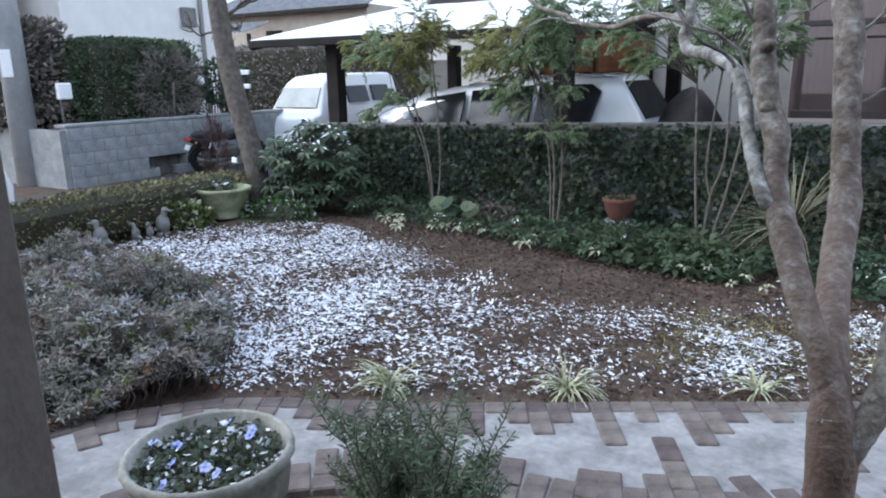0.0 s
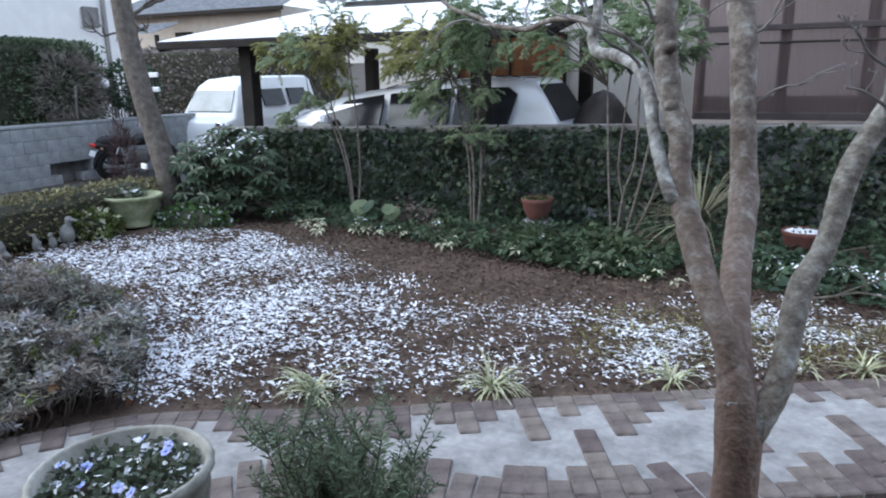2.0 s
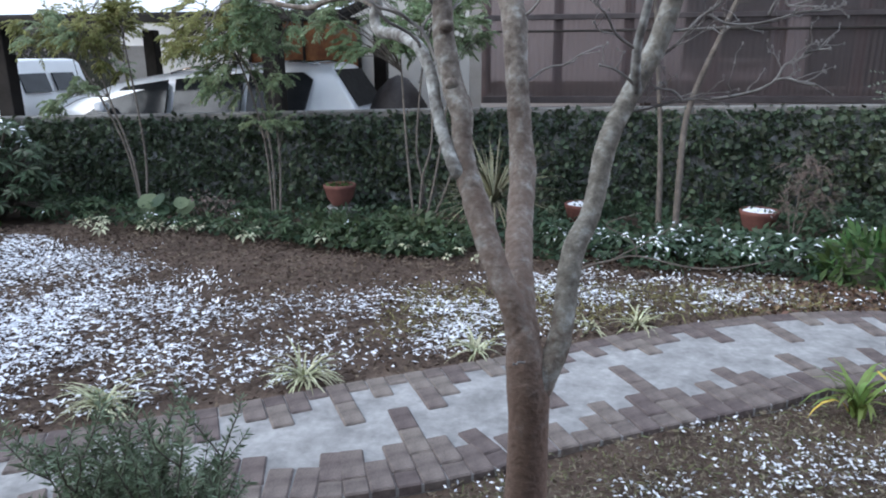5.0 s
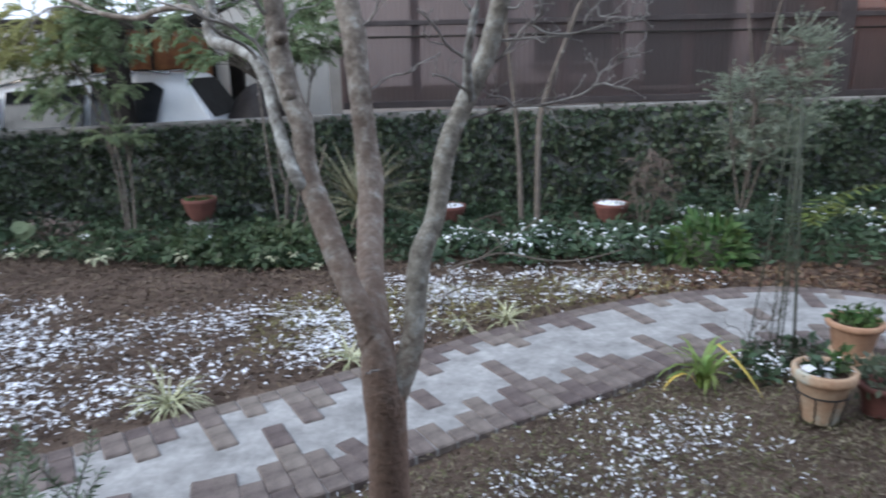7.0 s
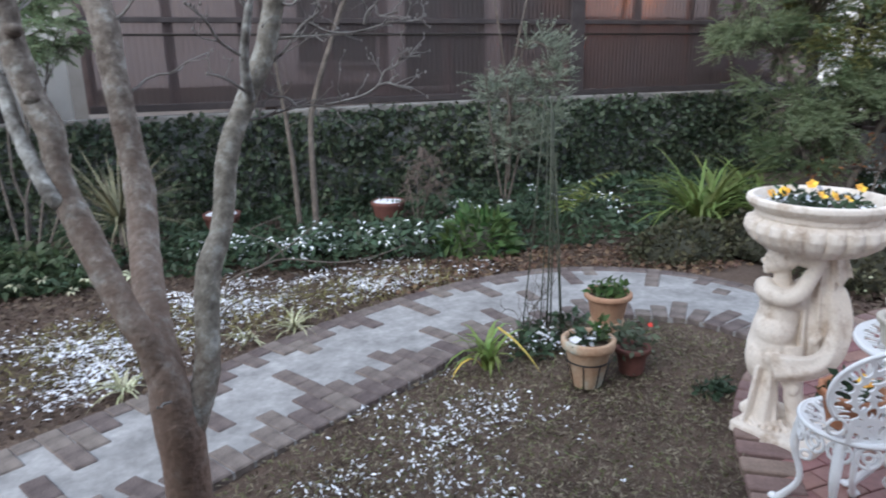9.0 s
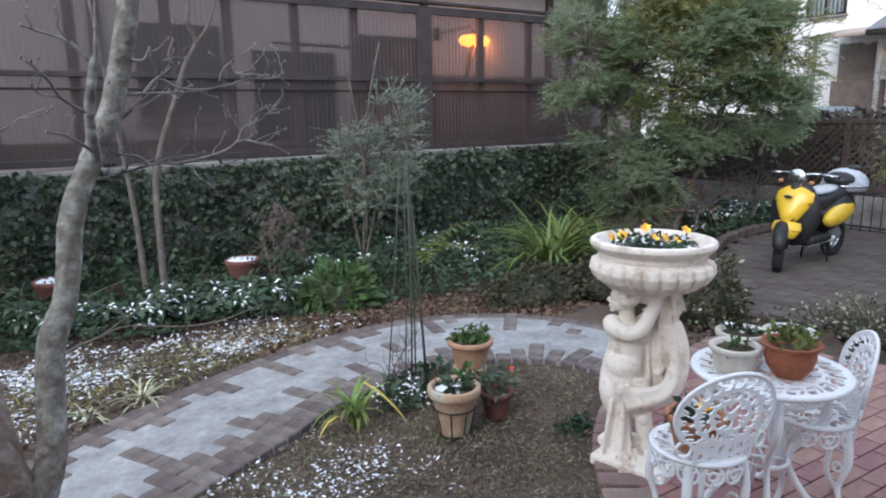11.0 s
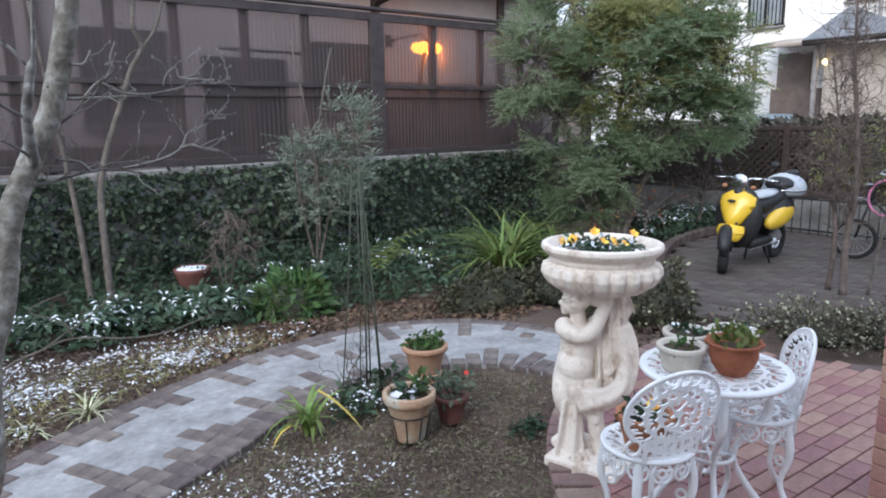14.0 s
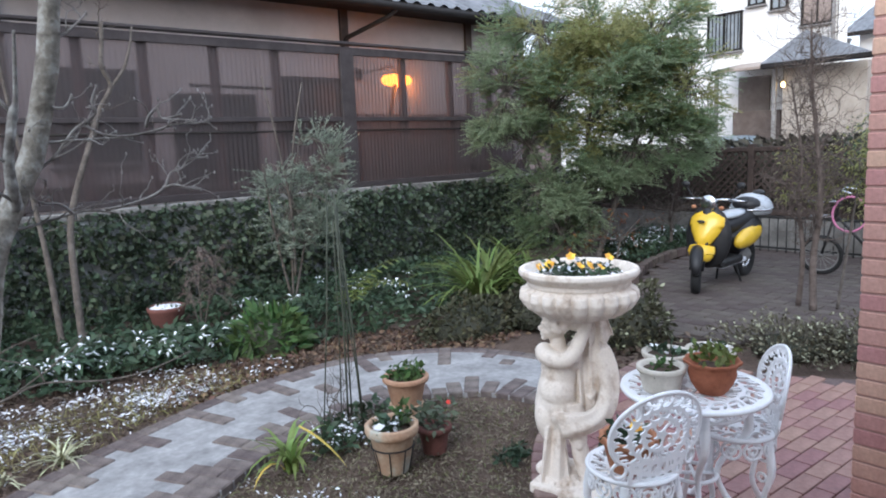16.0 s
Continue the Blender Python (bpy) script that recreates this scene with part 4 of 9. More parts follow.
I3 = Matrix.Identity(3)
def build_motorbike():
    t = thing("motorbike", "dark motorbike with a red tail light parked against the retaining wall", "motorbike", (-9.95, 9.80, -0.04), 0)
    t.matrix_basis = pose(-9.95, 9.55, -0.04, 5, 0, 78) @ Matrix.Scale(0.84, 4)
    wheel(t, (-0.62, 0, 0.30), 0.25, 0.06, I3, BLACK)
    wheel(t, (0.62, 0, 0.30), 0.25, 0.055, I3, BLACK)
    part("rear_mudguard", Build().tube([(-0.62 + 0.32 * math.cos(a), 0, 0.30 + 0.32 * math.sin(a)) for a in np.linspace(0.9, 3.3, 11)], spread([0.05, 0.075, 0.06, 0.03], 11), 10), BLACK, t)
    part("front_mudguard", Build().tube([(0.62 + 0.31 * math.cos(a), 0, 0.30 + 0.31 * math.sin(a)) for a in np.linspace(0.3, 2.4, 9)], 0.05, 8), BLACK, t)
    part("tank", Build().ball((0.12, 0, 0.78), (0.27, 0.15, 0.13), 16, Matrix.Rotation(radians(-8), 3, "Y")), BLACK, t)
    part("seat", Build().tube(curve([(-0.86, 0, 0.80), (-0.45, 0, 0.77), (-0.1, 0, 0.75)], 4), [0.05, 0.10, 0.12, 0.125, 0.125, 0.125, 0.12, 0.10, 0.07], 12), BLACK, t)
    part("tail_cowl", Build().ball((-0.72, 0, 0.70), (0.26, 0.12, 0.09), 12, Matrix.Rotation(radians(10), 3, "Y")), BLACK, t)
    part("engine", Build().box((0.02, 0, 0.42), (0.36, 0.26, 0.28), None, 0.06), CAP, t)
    part("frame_tube", Build().tube([(0.42, 0, 0.84), (0.22, 0, 0.30), (-0.25, 0, 0.30), (-0.45, 0, 0.66)], 0.02, 8), BLACK, t)
    part("handlebar", Build().tube(curve([(0.22, -0.34, 1.02), (0.38, -0.14, 1.0), (0.40, 0, 0.95), (0.38, 0.14, 1.0), (0.22, 0.34, 1.02)], 3), 0.014, 6), CHROME, t)
    part("headlight", Build().ball((0.50, 0, 0.92), (0.09, 0.09, 0.09), 12), CHROME, t)
    for s in (-1, 1):
        part("fork", Build().tube([(0.62, s * 0.08, 0.30), (0.42, s * 0.07, 0.92)], 0.022, 8), CHROME, t)
        part("shock_absorber", Build().tube([(-0.60, s * 0.11, 0.34), (-0.48, s * 0.12, 0.68)], 0.026, 8), CHROME, t)
        part("turn_signal", Build().ball((-0.86, s * 0.17, 0.68), (0.03, 0.04, 0.03), 8), TERRA, t)
        part("mirror", Build().ball((0.26, s * 0.30, 1.20), (0.02, 0.06, 0.04), 8).tube([(0.33, s * 0.2, 1.0), (0.27, s * 0.29, 1.18)], 0.006, 5), BLACK, t)
    part("exhaust", Build().tube([(0.1, -0.14, 0.28), (-0.3, -0.16, 0.24), (-0.85, -0.17, 0.32)], [0.025, 0.04, 0.05], 10), CAP, t)
    part("tail_light", Build().box((-0.95, 0, 0.74), (0.06, 0.18, 0.07), None, 0.015), REDPETAL, t)
    part("number_plate", Build().box((-0.97, 0, 0.57), (0.02, 0.20, 0.12), Matrix.Rotation(0.4, 3, "Y"), 0.005), WHITEMETAL, t)


build_motorbike()
redbush = thing("red_twig_bush", "bare reddish-brown twiggy bush beside the motorbike", "shrub", (-9.2, 8.6, -0.05))
rngb = np.random.default_rng(77)
pb, db = leaf_shell(rngb, 750, (0, 0, 0.46), (0.12, 0.16, 0.46), lump=0.6)
part("fine_twig", leaves(pb, db + np.array([0, 0, 0.8]) + rngb.normal(0, 0.4, db.shape), 0.15, 0.012, rngb), mat("wine_red_twig", (0.075, 0.045, 0.045), (0.13, 0.085, 0.085), 5, 0.9, 0, by="island"), redbush, "", "stuff")
part("stem", Build().tube([(0, 0, 0), (0.02, 0.02, 0.5)], 0.015, 6), BARK2, redbush)
plates = thing("sign_stake", "slim stake carrying two small white plates by the leaning tree", "sign", (-6.92, 6.92, -0.03))
part("stake", Build().tube([(0, 0.02, 0), (-0.01, 0.02, 0.66)], 0.012, 6), DARKBROWN, plates)
part("upper_plate", Build().box((0, -0.01, 0.60), (0.10, 0.03, 0.07), Matrix.Rotation(0.1, 3, "Y"), 0.008), WHITEMETAL, plates)
part("lower_plate", Build().box((0.01, -0.01, 0.38), (0.13, 0.03, 0.08), Matrix.Rotation(-0.25, 3, "Y"), 0.008), WHITEMETAL, plates)

white_car = vehicle("white_hatchback", "white hatchback standing in the lane beside the low hedge", [(-1.7, 0.3), (-1.75, 0.75), (-0.9, 0.9), (-0.4, 1.4), (0.9, 1.45), (1.6, 1.0), (1.72, 0.6), (1.7, 0.3)], 0.9, 1.55, WHITECAR,
                    [[(-0.7, 0.95), (-0.35, 1.33), (0.2, 1.36), (0.2, 0.95)], [(0.3, 0.95), (0.3, 1.36), (0.9, 1.35), (1.3, 1.0)]], [(-1.05, 0.29), (1.1, 0.29)], (-8.3, 2.72, -0.04), 88)


# ---- right-hand side: drive, lattice fence, white house ----
drive = slab("drive_paving", [(5.0, 3.75), (5.3, 3.1), (5.75, 2.35), (5.9, 1.2), (6.0, -6), (9.9, -6), (9.9, 5.2), (8.9, 5.55), (8.2, 5.5), (7.5, 5.3), (6.6, 4.9), (5.6, 4.3)], -0.12, -0.012, GROUT,
             "dark stone-paved drive where the scooter stands", "paving")
DRIVE_POLY = [(5.0, 3.75), (5.3, 3.1), (5.75, 2.35), (5.9, 1.2), (5.9, -1.0), (9.85, -1.0), (9.85, 5.2), (8.9, 5.5), (8.2, 5.45), (7.5, 5.25), (6.6, 4.85), (5.6, 4.25)]
sett_mesh = Build().box((0, 0, 0), (0.142, 0.30, 0.03), None, 0.006).mesh("sett")
sett_mesh.materials.append(SETT)
rs = random.Random(5)
spots = []
row = 0
x = 4.9
while x < 9.8:
    y = -1.0 - (0.16 if row % 2 else 0)
    while y < 5.5:
        if inside(DRIVE_POLY, [x + 0.07], [y + 0.15])[0]:
            spots.append((x + 0.075, y + 0.155, -0.008 + rs.uniform(-0.003, 0.003)))
        y += 0.31
    x += 0.15
    row += 1
spots.sort(key=lambda p: (p[0] - 6.5) ** 2 + (p[1] - 3.4) ** 2)
far_setts = Build()
for i, p in enumerate(spots):
    if i < 290:
        ob = new("sett", sett_mesh)
        ob.location = p
        ob.parent = drive
    else:
        far_setts.box(p, (0.142, 0.30, 0.03), None, 0.006)
part("far_setts", far_setts, SETT, drive, "", "stuff")

lattice = thing("lattice_fence", "dark brown wooden lattice fence on a concrete footing", "fence")
LX = 10.1
part("footing", Build().box((LX + 0.02, 3.0, 0.2), (0.14, 9.9, 0.5)), CAP, lattice, "grey concrete footing")
for y in np.arange(-1.9, 8.0, 1.2):
    part("post", Build().box((LX, float(y), 0.95), (0.09, 0.09, 1.1), None, 0.008), WOOD, lattice)
for z in (0.5, 1.42):
    part("rail", Build().box((LX, 3.0, z), (0.07, 9.9, 0.07), None, 0.008), WOOD, lattice)
slat = Build().box((0, 0, 0), (0.012, 0.028, 1.2445)).mesh("slat")
slat.materials.append(WOOD)
for i in range(95):
    y0 = -2.6 + 0.11 * i
    for sg in (1, -1):
        ya, yb = y0, y0 + sg * 0.88
        if min(ya, yb) < -1.95 or max(ya, yb) > 7.95:
            continue
        ob = new("slat", slat)
        ob.matrix_basis = pose(LX + 0.012 * sg, (ya + yb) / 2, 0.96, -45 * sg, 0, 0)
        ob.parent = lattice

hedge("roadside_shrubs", "dark unclipped shrubs behind the lattice fence", (11.0, 3.4, 0.70), (0.55, 5.6, 0.80), 9000, 0.12, mat("dark_brown_green_leaf", (0.035, 0.034, 0.026), (0.075, 0.07, 0.055), 3, 0.8, 0, by="island"), seed=12)
white2 = thing("two_storey_house", "white rendered two-storey house with a tiled porch and a lit lamp", "house")
part("wall", wall_box(Build(), 19.0, 19.3, 7.5, 16.5, -0.05, 7.6), WHITEWALL, white2)
part("flank_wall", Build().box((23.1, 9.05, 3.78), (8.8, 0.2, 7.66), Matrix.Rotation(radians(22.5), 3, "Z")), WHITEWALL, white2)
part("corner_pipe", Build().tube([(18.94, 7.55, 0), (18.94, 7.55, 7.5)], 0.05, 8), GREYWALL, white2)
window(white2, (19.0, 10.38, 4.47), 0.95, 1.0, "-x", bars=9, lit=PALEGLASS)
window(white2, (19.0, 9.50, 5.35), 0.40, 0.55, "-x", lit=PALEGLASS)
window(white2, (19.0, 8.90, 5.17), 0.40, 0.6, "-x", lit=PALEGLASS)
# Brown panel standing in for the shadow in the recess below the canopy.
part("porch_door", Build().box((18.97, 9.5, 1.6), (0.08, 0.86, 3.2), None, 0.01), mat("recess_shade_brown", (0.15, 0.125, 0.11), (0.21, 0.18, 0.16), 3), white2)
window(white2, (19.0, 7.95, 4.95), 0.72, 1.2, "-x", lit=mat("brown_blind", (0.25, 0.20, 0.175), (0.33, 0.27, 0.24), 3))
part("porch_canopy", Build().box((18.2, 8.85, 3.40), (1.7, 2.1, 0.09), Matrix.Rotation(radians(-9), 3, "Y"), 0.02), mat("beige_canopy_metal", (0.30, 0.25, 0.21), (0.38, 0.32, 0.275), 3, 0.5), white2)
for y in (8.30, 9.8):
    part("porch_post", Build().box((17.5, y, 1.65), (0.09, 0.09, 3.3), None, 0.01), GREYWALL, white2)
# Dark lower panel; its brown also makes up for missing canopy shade.
part("porch_wall", wall_box(Build(), 18.3, 18.42, 8.5, 9.75, -0.05, 2.25), mat("shade_darkened_porch_wall", (0.10, 0.078, 0.068), (0.16, 0.128, 0.112), 3), white2)
LAMP2 = glow("porch_lamp_glow", (1.0, 0.62, 0.2), 7)
plamp = thing("porch_lamp", "small lit porch lamp on the white house", "lamp", (17.6, 8.14, 2.82))
part("globe", Build().ball((0, 0, 0), (0.055, 0.055, 0.07), 12), LAMP2, plamp)
part("stem", Build().tube([(0, 0, 0.1), (0.05, 0, 0.42)], 0.015, 6), BLACK, plamp)
annex = thing("tile_roof_annex", "low annex with a hipped grey tiled roof beside the white house", "building")
part("wall", wall_box(Build(), 17.6, 18.95, 6.3, 8.15, -0.05, 3.2), mat("brown_porch_wall", (0.33, 0.29, 0.245), (0.42, 0.375, 0.325), 3), annex)
ar = Build()
ax0, ax1, ay0, ay1, az = 16.9, 21.5, 6.0, 8.4, 3.3
n = 26
for f in range(2):
    vs, fs = [], []
    for i in range(n + 1):
        for j in range(9):
            t = j / 8
            u = i / n
            if f == 0:
                y = ay0 + (ay1 - ay0) * u
                lim = min(1, (y - ay0) / 2.0, (ay1 - y) / 0.4) if t > 0 else 1
                tt = t * max(0.0, min(1.0, lim))
                vs.append((ax0 + 1.5 * tt, y, az + 0.85 * tt + 0.025 * math.sin(i * math.pi)))
            else:
                x = ax0 + 4.6 * u
                tt = t * min(1.0, (x - ax0) / 1.5)
                vs.append((x, ay1 - 0.4 * tt, az + 0.85 * tt))
    for i in range(n):
        for j in range(8):
            a = i * 9 + j
            fs.append((a, a + 9, a + 10, a + 1))
    ar.add(vs, fs, True)
part("roof", ar, ROOF, annex, "grey roof tiles dusted with snow")
part("eave", Build().box((17.0, 7.2, 3.24), (0.2, 2.4, 0.12), None, 0.02), DARKBROWN, annex)
far_house((31, 7.3, -0.05), 7.5, 7, 5.6, WHITEWALL, -90, "tile_roof_house", "white house with a tiled roof far down the street", ((0, 3.4, 1.4, 1.0),))
far_house((26.5, 24, -0.05), 12, 8, 4.6, STUCCO, -60, "tile_roof_house", "beige house hidden behind the big shrub", ((0, 2.4, 1.4, 1.0),))
c2 = vehicle("parked_car", "blue-grey car parked beyond the lattice fence", SUV, 0.98, 1.7, mat("blue_grey_car_paint", (0.17, 0.22, 0.25), (0.22, 0.27, 0.30), 3, 0.35, 0.0, spec=0.4, vary=0.03),
             SUVGLASS, [(-1.4, 0.32), (1.35, 0.32)], (15.4, 8.3, 0.0), 28)
slanted(c2[0], "windscreen", [(-1.68, -0.66, 1.035), (-1.68, 0.66, 1.035), (-1.0, 0.60, 1.355), (-1.0, -0.60, 1.355)], DARKGLASS)
rail = thing("low_railing", "low black iron railing by the drive", "railing", (9.7, 3.4, -0.02))
for i in range(14):
    part("bar", Build().tube([(0, i * 0.12, 0.02), (0, i * 0.12, 0.5)], 0.008, 5), BLACK, rail)
part("top_rail", Build().box((0, 0.78, 0.5), (0.025, 1.7, 0.025)), BLACK, rail)
part("bottom_rail", Build().box((0, 0.78, 0.08), (0.025, 1.7, 0.025)), BLACK, rail)

# ---- the house from which the garden is seen: window frame, column, eave ----
own = tagged(new("wall_south"), "brown window opening of the house facing the garden", "wall", "", "structure")
TURN = Matrix.Rotation(radians(11), 3, "Z")


def own_box(name, c, s, material, bev=0.004):
    return part(name, Build().box(TURN @ Vector(c), s, TURN, bev), material, own)


own_box("window_jamb", (-0.483, 0.90, 1.25), (0.075, 0.10, 1.9), JAMB)
own_box("sash_stile", (-0.534, 0.80, 1.25), (0.06, 0.05, 1.9), SASH)
own_box("lower_wall", (-1.9, 0.85, 0.6), (2.7, 0.14, 1.3), STUCCO)
own_box("lintel", (-0.9, 0.88, 2.45), (4.7, 0.16, 0.4), SASH)
own_box("room_floor", (-0.9, -1.4, 0.3), (4.6, 3.6, 0.1), WOOD)
own_box("room_back", (-0.9, -3.25, 1.45), (4.7, 0.12, 2.5), STUCCO)
own_box("room_ceiling", (-0.9, -1.2, 2.7), (4.7, 4.2, 0.1), STUCCO)
own_box("room_side", (-3.2, -1.2, 1.45), (0.12, 4.0, 2.4), STUCCO)
own_box("room_side", (1.38, -1.5, 1.45), (0.12, 3.3, 2.4), STUCCO)
own_box("plinth", (-0.9, 0.55, 0.12), (4.6, 0.14, 0.34), CAP)

column = tagged(new("brick_column"), "red tiled brick column at the corner of the terrace", "column", "", "structure")
COL = (3.045, 1.50)
part("core", Build().box((COL[0] + 0.19, COL[1] - 0.19, 1.4), (0.365, 0.365, 2.8), None, 0), mat("pink_grout", (0.36, 0.22, 0.19), (0.42, 0.27, 0.23), 8, 0.9), column)
tl = Build().box((0, 0, 0), (0.185, 0.185, 0.062), None, 0.004).mesh("brick")
tl.materials.append(REDTILE)
for r in range(39):
    for i, j in ((0, 0), (1, 0), (0, 1), (1, 1)):
        ob = new("brick", tl)
        ob.location = (COL[0] + 0.095 + 0.19 * i, COL[1] - 0.095 - 0.19 * j, 0.04 + 0.07 * r)
        ob.parent = column
part("edge_strip", Build().box((COL[0] + 0.2, COL[1] + 0.005, 1.4), (0.012, 0.012, 2.76)), GROUT, column)


# ---- the dogwood in front of the window ----
def limb(b, pts, r0, r1, n=12, rough=0.06, seed=0):
    line = curve(pts, 5)
    radii = [r * (1 + rough * noise.noise((i * 0.7, seed, 0))) for i, r in enumerate(np.linspace(r0, r1, len(line)))]
    return b.tube(line, radii, n)


def twigs(b, start, way, length, r, depth, rng, buds=None):
    """A crooked bare twig with forks and knobbed ends."""
    p, d = Vector(start), Vector(way).normalized()
    pts, steps = [p.copy()], max(5, min(16, int(length / 0.02)))
    for i in range(steps):
        d = (d + Vector((rng.uniform(-1, 1), rng.uniform(-1, 1), rng.uniform(-0.7, 0.8))) * 0.55).normalized()
        p = p + d * length / steps
        pts.append(p.copy())
        if depth > 0 and i > 0 and rng.random() < 0.28:
            side = (d + Vector((rng.uniform(-1, 1), rng.uniform(-1, 1), rng.uniform(-0.3, 1)))).normalized()
            twigs(b, p, side, length * rng.uniform(0.3, 0.6), r * 0.6, depth - 1, rng, buds)
    b.tube(pts, list(np.linspace(r, r * 0.45, len(pts))), 5)
    if buds is not None:
        buds.ball(p + d * 0.002, (0.0017, 0.0017, 0.0028), 6)


# each limb: (x, y, z, radius) along its axis
TRUNK = [(0.085, 1.43, -0.04, 0.052), (0.083, 1.43, 0.05, 0.040), (0.086, 1.435, 0.4, 0.036), (0.09, 1.44, 0.888, 0.034), (0.092, 1.44, 0.968, 0.032), (0.093, 1.445, 1.084, 0.030), (0.091, 1.45, 1.137, 0.032), (0.086, 1.46, 1.180, 0.0295), (0.081, 1.468, 1.215, 0.0225), (0.079, 1.474, 1.240, 0.012), (0.079, 1.476, 1.250, 0.002)]
LEFT = [(0.086, 1.455, 1.14, 0.022), (0.080, 1.468, 1.20, 0.0225), (0.067, 1.48, 1.253, 0.0195), (0.048, 1.50, 1.286, 0.0183), (0.024, 1.54, 1.334, 0.0196), (0.003, 1.58, 1.384, 0.021), (-0.018, 1.61, 1.439, 0.0188), (-0.026, 1.63, 1.482, 0.0172), (-0.029, 1.65, 1.526, 0.0193), (-0.047, 1.67, 1.571, 0.0187),
        (-0.062, 1.69, 1.635, 0.019), (-0.066, 1.70, 1.68, 0.0173), (-0.069, 1.71, 1.725, 0.0165), (-0.076, 1.73, 1.833, 0.015), (-0.09, 1.75, 2.05, 0.012), (-0.12, 1.78, 2.4, 0.007)]
MID = [(0.090, 1.45, 1.12, 0.018), (0.086, 1.49, 1.19, 0.0225), (0.076, 1.555, 1.24, 0.0224), (0.070, 1.62, 1.281, 0.0231), (0.068, 1.72, 1.336, 0.0237), (0.070, 1.79, 1.406, 0.0248), (0.064, 1.82, 1.466, 0.0221), (0.057, 1.85, 1.538, 0.0214), (0.050, 1.88, 1.612, 0.0218), (0.046, 1.90, 1.675, 0.0244),
       (0.033, 1.92, 1.739, 0.0226), (0.012, 1.94, 1.864, 0.0186), (-0.02, 1.96, 2.1, 0.014), (-0.03, 2.0, 2.5, 0.008)]
RIGHT = [(0.093, 1.445, 1.07, 0.012), (0.099, 1.448, 1.118, 0.021), (0.116, 1.455, 1.164, 0.020), (0.133, 1.47, 1.201, 0.0183), (0.141, 1.49, 1.247, 0.0168), (0.146, 1.51, 1.294, 0.0175), (0.155, 1.53, 1.337, 0.0176), (0.175, 1.55, 1.377, 0.0153), (0.187, 1.57, 1.421, 0.0154), (0.195, 1.585, 1.467, 0.0164),
         (0.209, 1.60, 1.509, 0.0157), (0.231, 1.62, 1.550, 0.0151), (0.250, 1.63, 1.588, 0.0158), (0.270, 1.638, 1.626, 0.0158), (0.284, 1.643, 1.672, 0.0156), (0.293, 1.645, 1.706, 0.0154), (0.310, 1.645, 1.790, 0.0148), (0.335, 1.66, 2.0, 0.011), (0.36, 1.69, 2.3, 0.006)]
SIDE = [(-0.022, 1.605, 1.43, 0.013), (-0.034, 1.60, 1.443, 0.012), (-0.056, 1.63, 1.490, 0.0109), (-0.073, 1.66, 1.541, 0.0102), (-0.084, 1.69, 1.581, 0.0105), (-0.105, 1.73, 1.620, 0.0109), (-0.129, 1.77, 1.640, 0.0113), (-0.173, 1.83, 1.655, 0.0115), (-0.212, 1.88, 1.662, 0.011),
        (-0.227, 1.90, 1.688, 0.0103), (-0.218, 1.90, 1.727, 0.010), (-0.226, 1.92, 1.812, 0.0082), (-0.23, 1.94, 2.0, 0.005)]
STUB = [(0.240, 1.612, 1.560, 0.0095), (0.236, 1.598, 1.588, 0.0078), (0.235, 1.588, 1.626, 0.0066), (0.240, 1.584, 1.656, 0.0064), (0.246, 1.583, 1.686, 0.006), (0.250, 1.582, 1.700, 0.0032), (0.254, 1.581, 1.745, 0.0026), (0.258, 1.581, 1.79, 0.002)]
LONG = [(-0.218, 1.90, 1.707, 0.007), (-0.275, 1.95, 1.731, 0.0066), (-0.349, 2.0, 1.731, 0.0063), (-0.405, 2.05, 1.720, 0.0059), (-0.498, 2.10, 1.734, 0.0055), (-0.568, 2.15, 1.762, 0.005), (-0.654, 2.20, 1.790, 0.0045), (-0.76, 2.25, 1.86, 0.003)]
